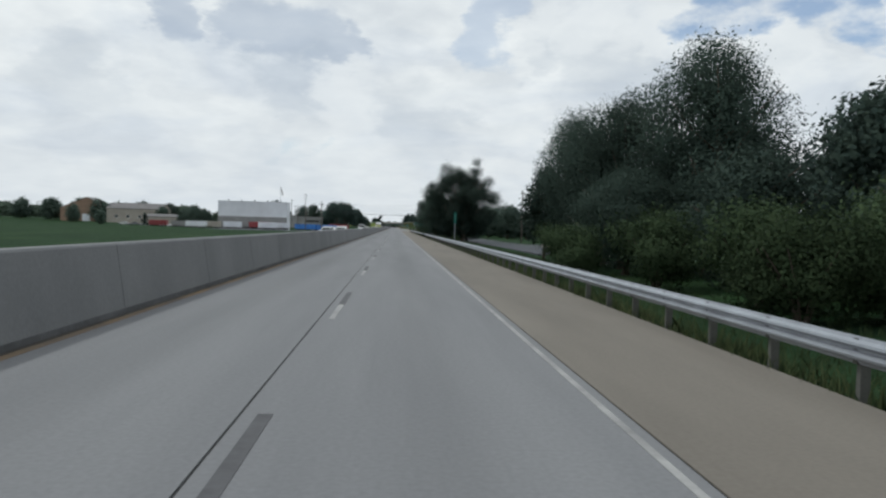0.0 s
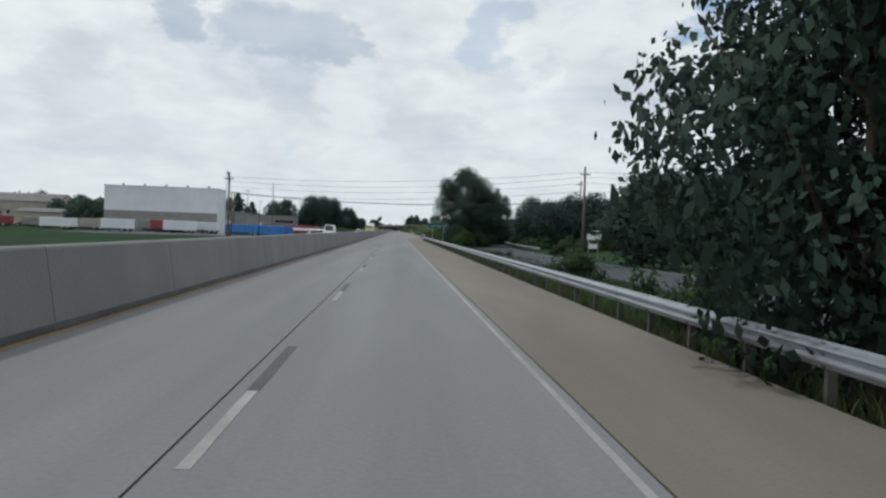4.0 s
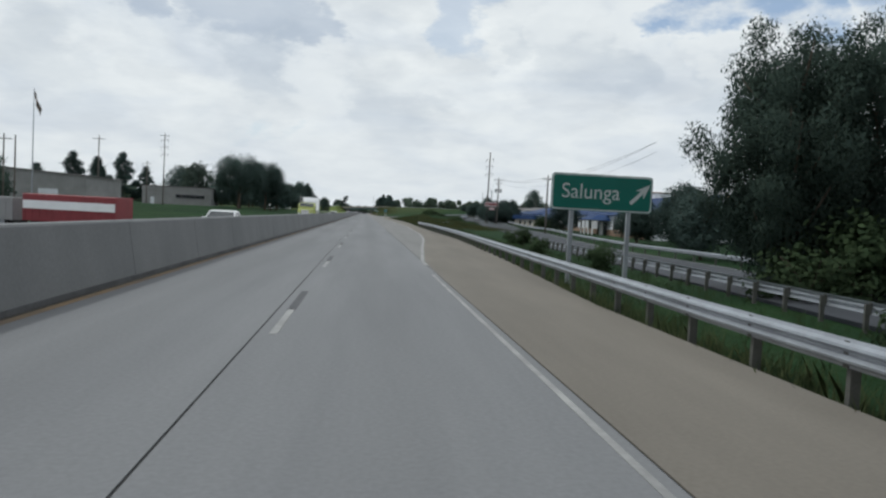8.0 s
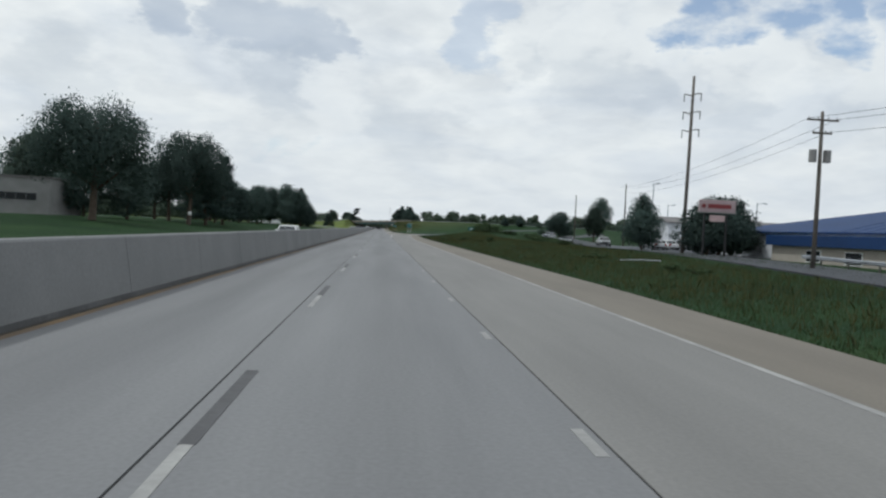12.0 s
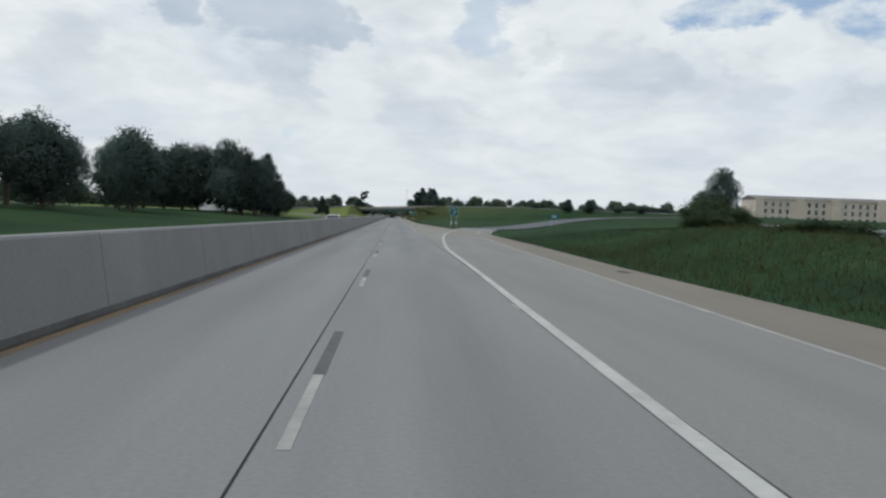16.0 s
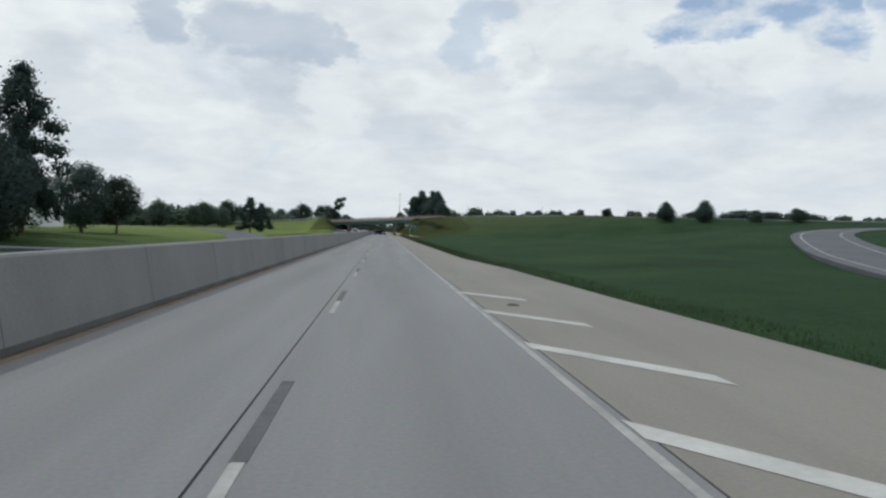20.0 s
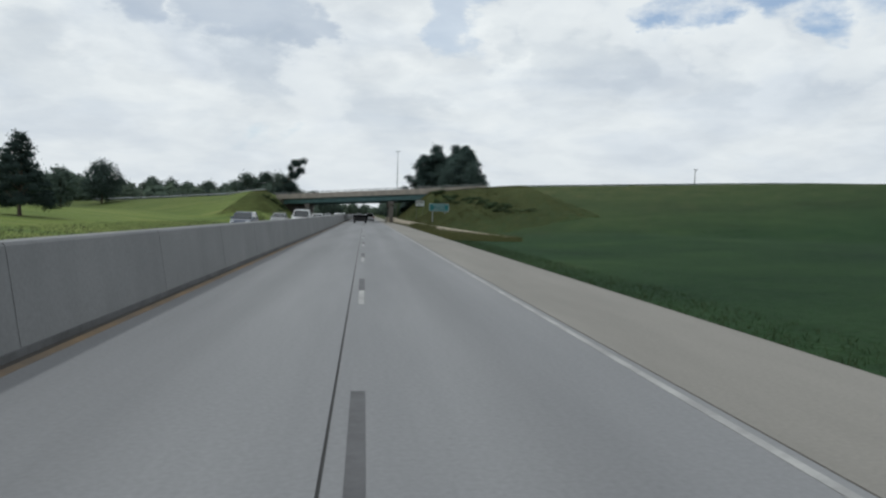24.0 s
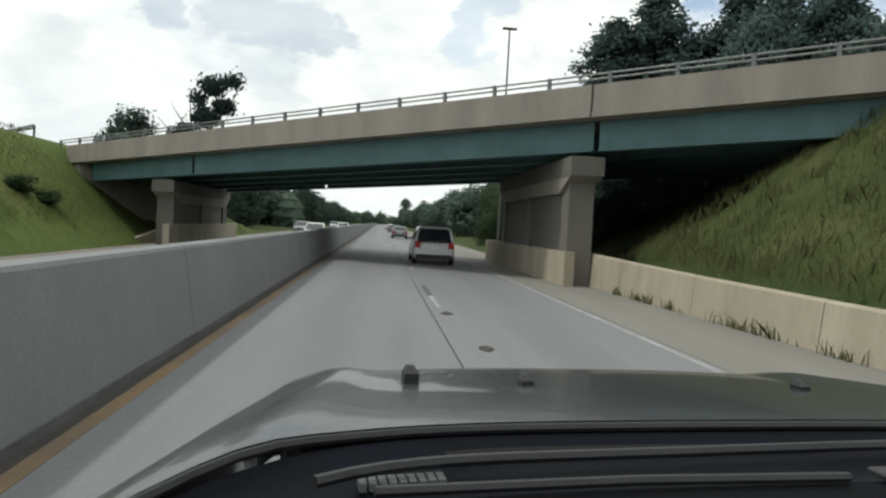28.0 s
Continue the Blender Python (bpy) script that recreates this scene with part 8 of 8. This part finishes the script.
# litter and tar marks on the pavement
for i, (x, y, s) in enumerate(((5.4, 71, 0.20), (5.0, 104.5, 0.16), (5.1, 118, 0.22), (4.9, 224, 0.3), (5.3, 229, 0.18), (7.9, 300, 0.25), (8.1, 306, 0.3), (9.0, 475, 0.4), (9.4, 497, 0.35), (6.4, 566, 0.28), (7.6, 557, 0.35), (12.2, 556, 0.4), (4.5, 613, 0.2), (0.3, 853.5, 0.14), (0.5, 849.5, 0.14), (-1.6, 590, 0.08), (2.2, 640, 0.08), (9.6, 542, 0.4))):
    g = Geo()
    rr = np.random.default_rng(i)
    ring = [(s * (0.5 + 0.5 * rr.random()) * math.cos(k * 0.785), s * 2.2 * (0.5 + 0.5 * rr.random()) * math.sin(k * 0.785)) for k in range(8)]
    g.loft([[(a, b, 0.0) for a, b in ring], [(a * 0.7, b * 0.7, 0.025) for a, b in ring]])
    o = solid("road_debris", g, M["rubble"], "flat scrap of dark tyre rubber on the pavement", "debris", group="debris on the road")
    o.location = (x, y, 0.003)


# ---- the front of the car that the road is seen from ----
BONNETP = material("charcoal_car_paint", (0.034, 0.038, 0.041), 0.26, metal=0.15, vary=0.08, bump=0.0, coat=0.35, spec=0.25)
DASH = material("dashboard_plastic", (0.004, 0.0045, 0.006), 0.75, scale=4, fine=140, vary=0.2, bump=0.25, spec=0.06)
COWL = material("cowl_plastic", (0.004, 0.005, 0.009), 0.6, scale=5, fine=60, vary=0.2, bump=0.08, spec=0.10)


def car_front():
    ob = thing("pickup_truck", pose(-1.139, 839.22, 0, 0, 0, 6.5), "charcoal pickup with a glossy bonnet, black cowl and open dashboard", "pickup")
    CX, n = 0.87, 36
    rear = lambda u: 1.27 - 0.30 * abs(u) ** 6
    nose = lambda u: 2.10 - 0.16 * abs(u) ** 4
    half = lambda v: 1.06 - 0.20 * v

    def skin(u, v):
        y = rear(u) + (nose(u) - rear(u)) * v
        swell = 0.022 * math.exp(-((abs(u) - 0.86) / 0.10) ** 2)      # raised creases along both sides
        return CX + u * half(v), y, 1.405 - 0.07 * v ** 1.4 - 0.012 * u * u + swell * (0.4 + 0.6 * v)

    us = [-1 + 2 * i / n for i in range(n + 1)]
    g = Geo()
    rings = [[skin(u, j / 14) for u in us] for j in range(15)]
    for dy, dz in ((0.10, -0.02), (0.18, -0.06), (0.25, -0.14), (0.28, -0.26)):
        rings.append([(x * (1 - 0.04 * dy) + CX * 0.04 * dy, y + dy, z + dz) for x, y, z in rings[14]])
    g.loft(rings, closed=False)
    under = [[(x, y, z - 0.02) for x, y, z in r] for r in rings]
    g.loft(list(reversed(under)), closed=False)
    hood = part("bonnet", g, BONNETP, ob, "glossy charcoal bonnet that mirrors the sky", smooth=True)
    part("bonnet_lip", Geo().tube([(x, y - 0.006, z - 0.010) for x, y, z in rings[0]], 0.009, 6), M["black"], hood, "black rubber seal")
    # washer nozzles, and a tall marker knob by the edge
    for x, y, s in ((0.30, 1.77, 1.15), (0.58, 1.70, 1.0), (1.33, 1.66, 1.0)):
        zz = 1.375
        part("knob" if s > 1 else "washer_nozzle", Geo().loft([[(x + s * a, y + s * b, zz + h) for a, b in ((-0.016, -0.02), (0.016, -0.02), (0.016, 0.02), (-0.016, 0.02))] for h in (-0.02, 0.012 * s)] + [[(x + s * a * 0.5, y + 0.012 + s * b * 0.4, zz + 0.026 * s) for a, b in ((-0.016, -0.02), (0.016, -0.02), (0.016, 0.02), (-0.016, 0.02))]]), M["black"], hood)
    for s in (-1, 1):
        R = []
        for j in range(19):
            x, y, z = rings[j][0] if s < 0 else rings[j][-1]
            k = min(1.0, j / 14)
            w = 0.17 - 0.05 * k
            R.append([(x + s * a * w, y, z + b) for a, b in ((0.04, -0.03), (0.10, -0.026), (0.45, -0.036), (0.80, -0.07), (1.0, -0.16), (1.06, -0.55), (1.0, -0.80))])
        part("fender", Geo().loft(R, closed=False), BONNETP, ob, smooth=True)
        part("wheel_arch", Geo().tube([(CX + s * 0.80, 1.75, 0.42), (CX + s * 1.06, 1.75, 0.42)], 0.44, 20), M["black"], ob)
        wheel(ob, CX + s * 1.07, 1.75, 0.40, 0.26)
        part("head_light", Geo().box(CX + s * 0.66 - 0.2, CX + s * 0.66 + 0.2, 2.12, 2.30, 0.86, 1.06, 0.03), M["lampglass"], ob)
    part("inner_body", Geo().box(CX - 0.88, CX + 0.88, 1.12, 2.16, 0.42, 1.27, 0.05), M["black"], ob)
    part("grille", Geo().box(CX - 0.45, CX + 0.45, 2.17, 2.33, 0.72, 1.08, 0.03), M["chrome"], ob)
    part("bumper", Geo().box(CX - 0.96, CX + 0.96, 2.10, 2.44, 0.42, 0.70, 0.06), M["chrome"], ob)
    # cowl below the windscreen: a trough with louvres
    back = lambda u: 1.02 - 0.24 * abs(u) ** 5
    R = []
    for k, (a, z) in enumerate(((0.0, 1.385), (0.12, 1.362), (0.5, 1.345), (0.85, 1.350), (1.0, 1.372), (1.12, 1.378))):
        R.append([(CX + u * (1.05 + 0.05 * a), rear(u) - 0.014 - (rear(u) - back(u)) * a, z - 0.012 * u * u) for u in us])
    cowl = part("cowl", Geo().loft(R, closed=False), COWL, ob, "black plastic cowl under the windscreen", smooth=True)
    louvre = Geo().box(-0.006, 0.006, -0.018, 0.018, -0.002, 0.010).mesh("louvre", M["railing"])
    for i in range(9):
        part("louvre", louvre, None, cowl).location = (0.12 + 0.016 * i, 1.105 + 0.002 * i, 1.347)
    part("wiper_arm", Geo().tube([(CX + u * 0.99, rear(u) - 0.10 + 0.02 * math.sin(3 * u), 1.372 + 0.006 * (1 - u * u)) for u in us[3:-4]], 0.010, 6), M["black"], cowl)
    part("wiper_blade", Geo().tube([(CX + u * 0.9, rear(u) - 0.055, 1.368) for u in us[6:22]], 0.007, 5), M["tyre"], cowl)
    # dashboard
    R = []
    for a, z in ((-0.01, 1.352), (0.0, 1.376), (0.03, 1.392), (0.16, 1.400), (0.34, 1.402), (0.40, 1.38), (0.41, 1.10)):
        R.append([(CX + u * 1.08, back(u) - 0.03 - a * (1 - 0.25 * abs(u) ** 5), z - 0.012 * u * u) for u in us])
    dash = part("dashboard", Geo().loft(R, closed=False), DASH, ob, "black grained dashboard top", smooth=True)
    part("defrost_slot", Geo().tube([(0.12, 0.945, 1.400), (0.5, 0.955, 1.404), (0.86, 0.952, 1.403)], 0.008, 6), M["black"], dash)
    part("speaker_vent", Geo().box(0.92, 0.98, 0.945, 0.985, 1.398, 1.408, 0.003), M["black"], dash)
    part("corner_trim", Geo().box(-0.66, -0.385, 0.93, 0.975, 1.30, 1.408, 0.01), M["black"], ob, "small black trim at the dashboard corner")
    return ob


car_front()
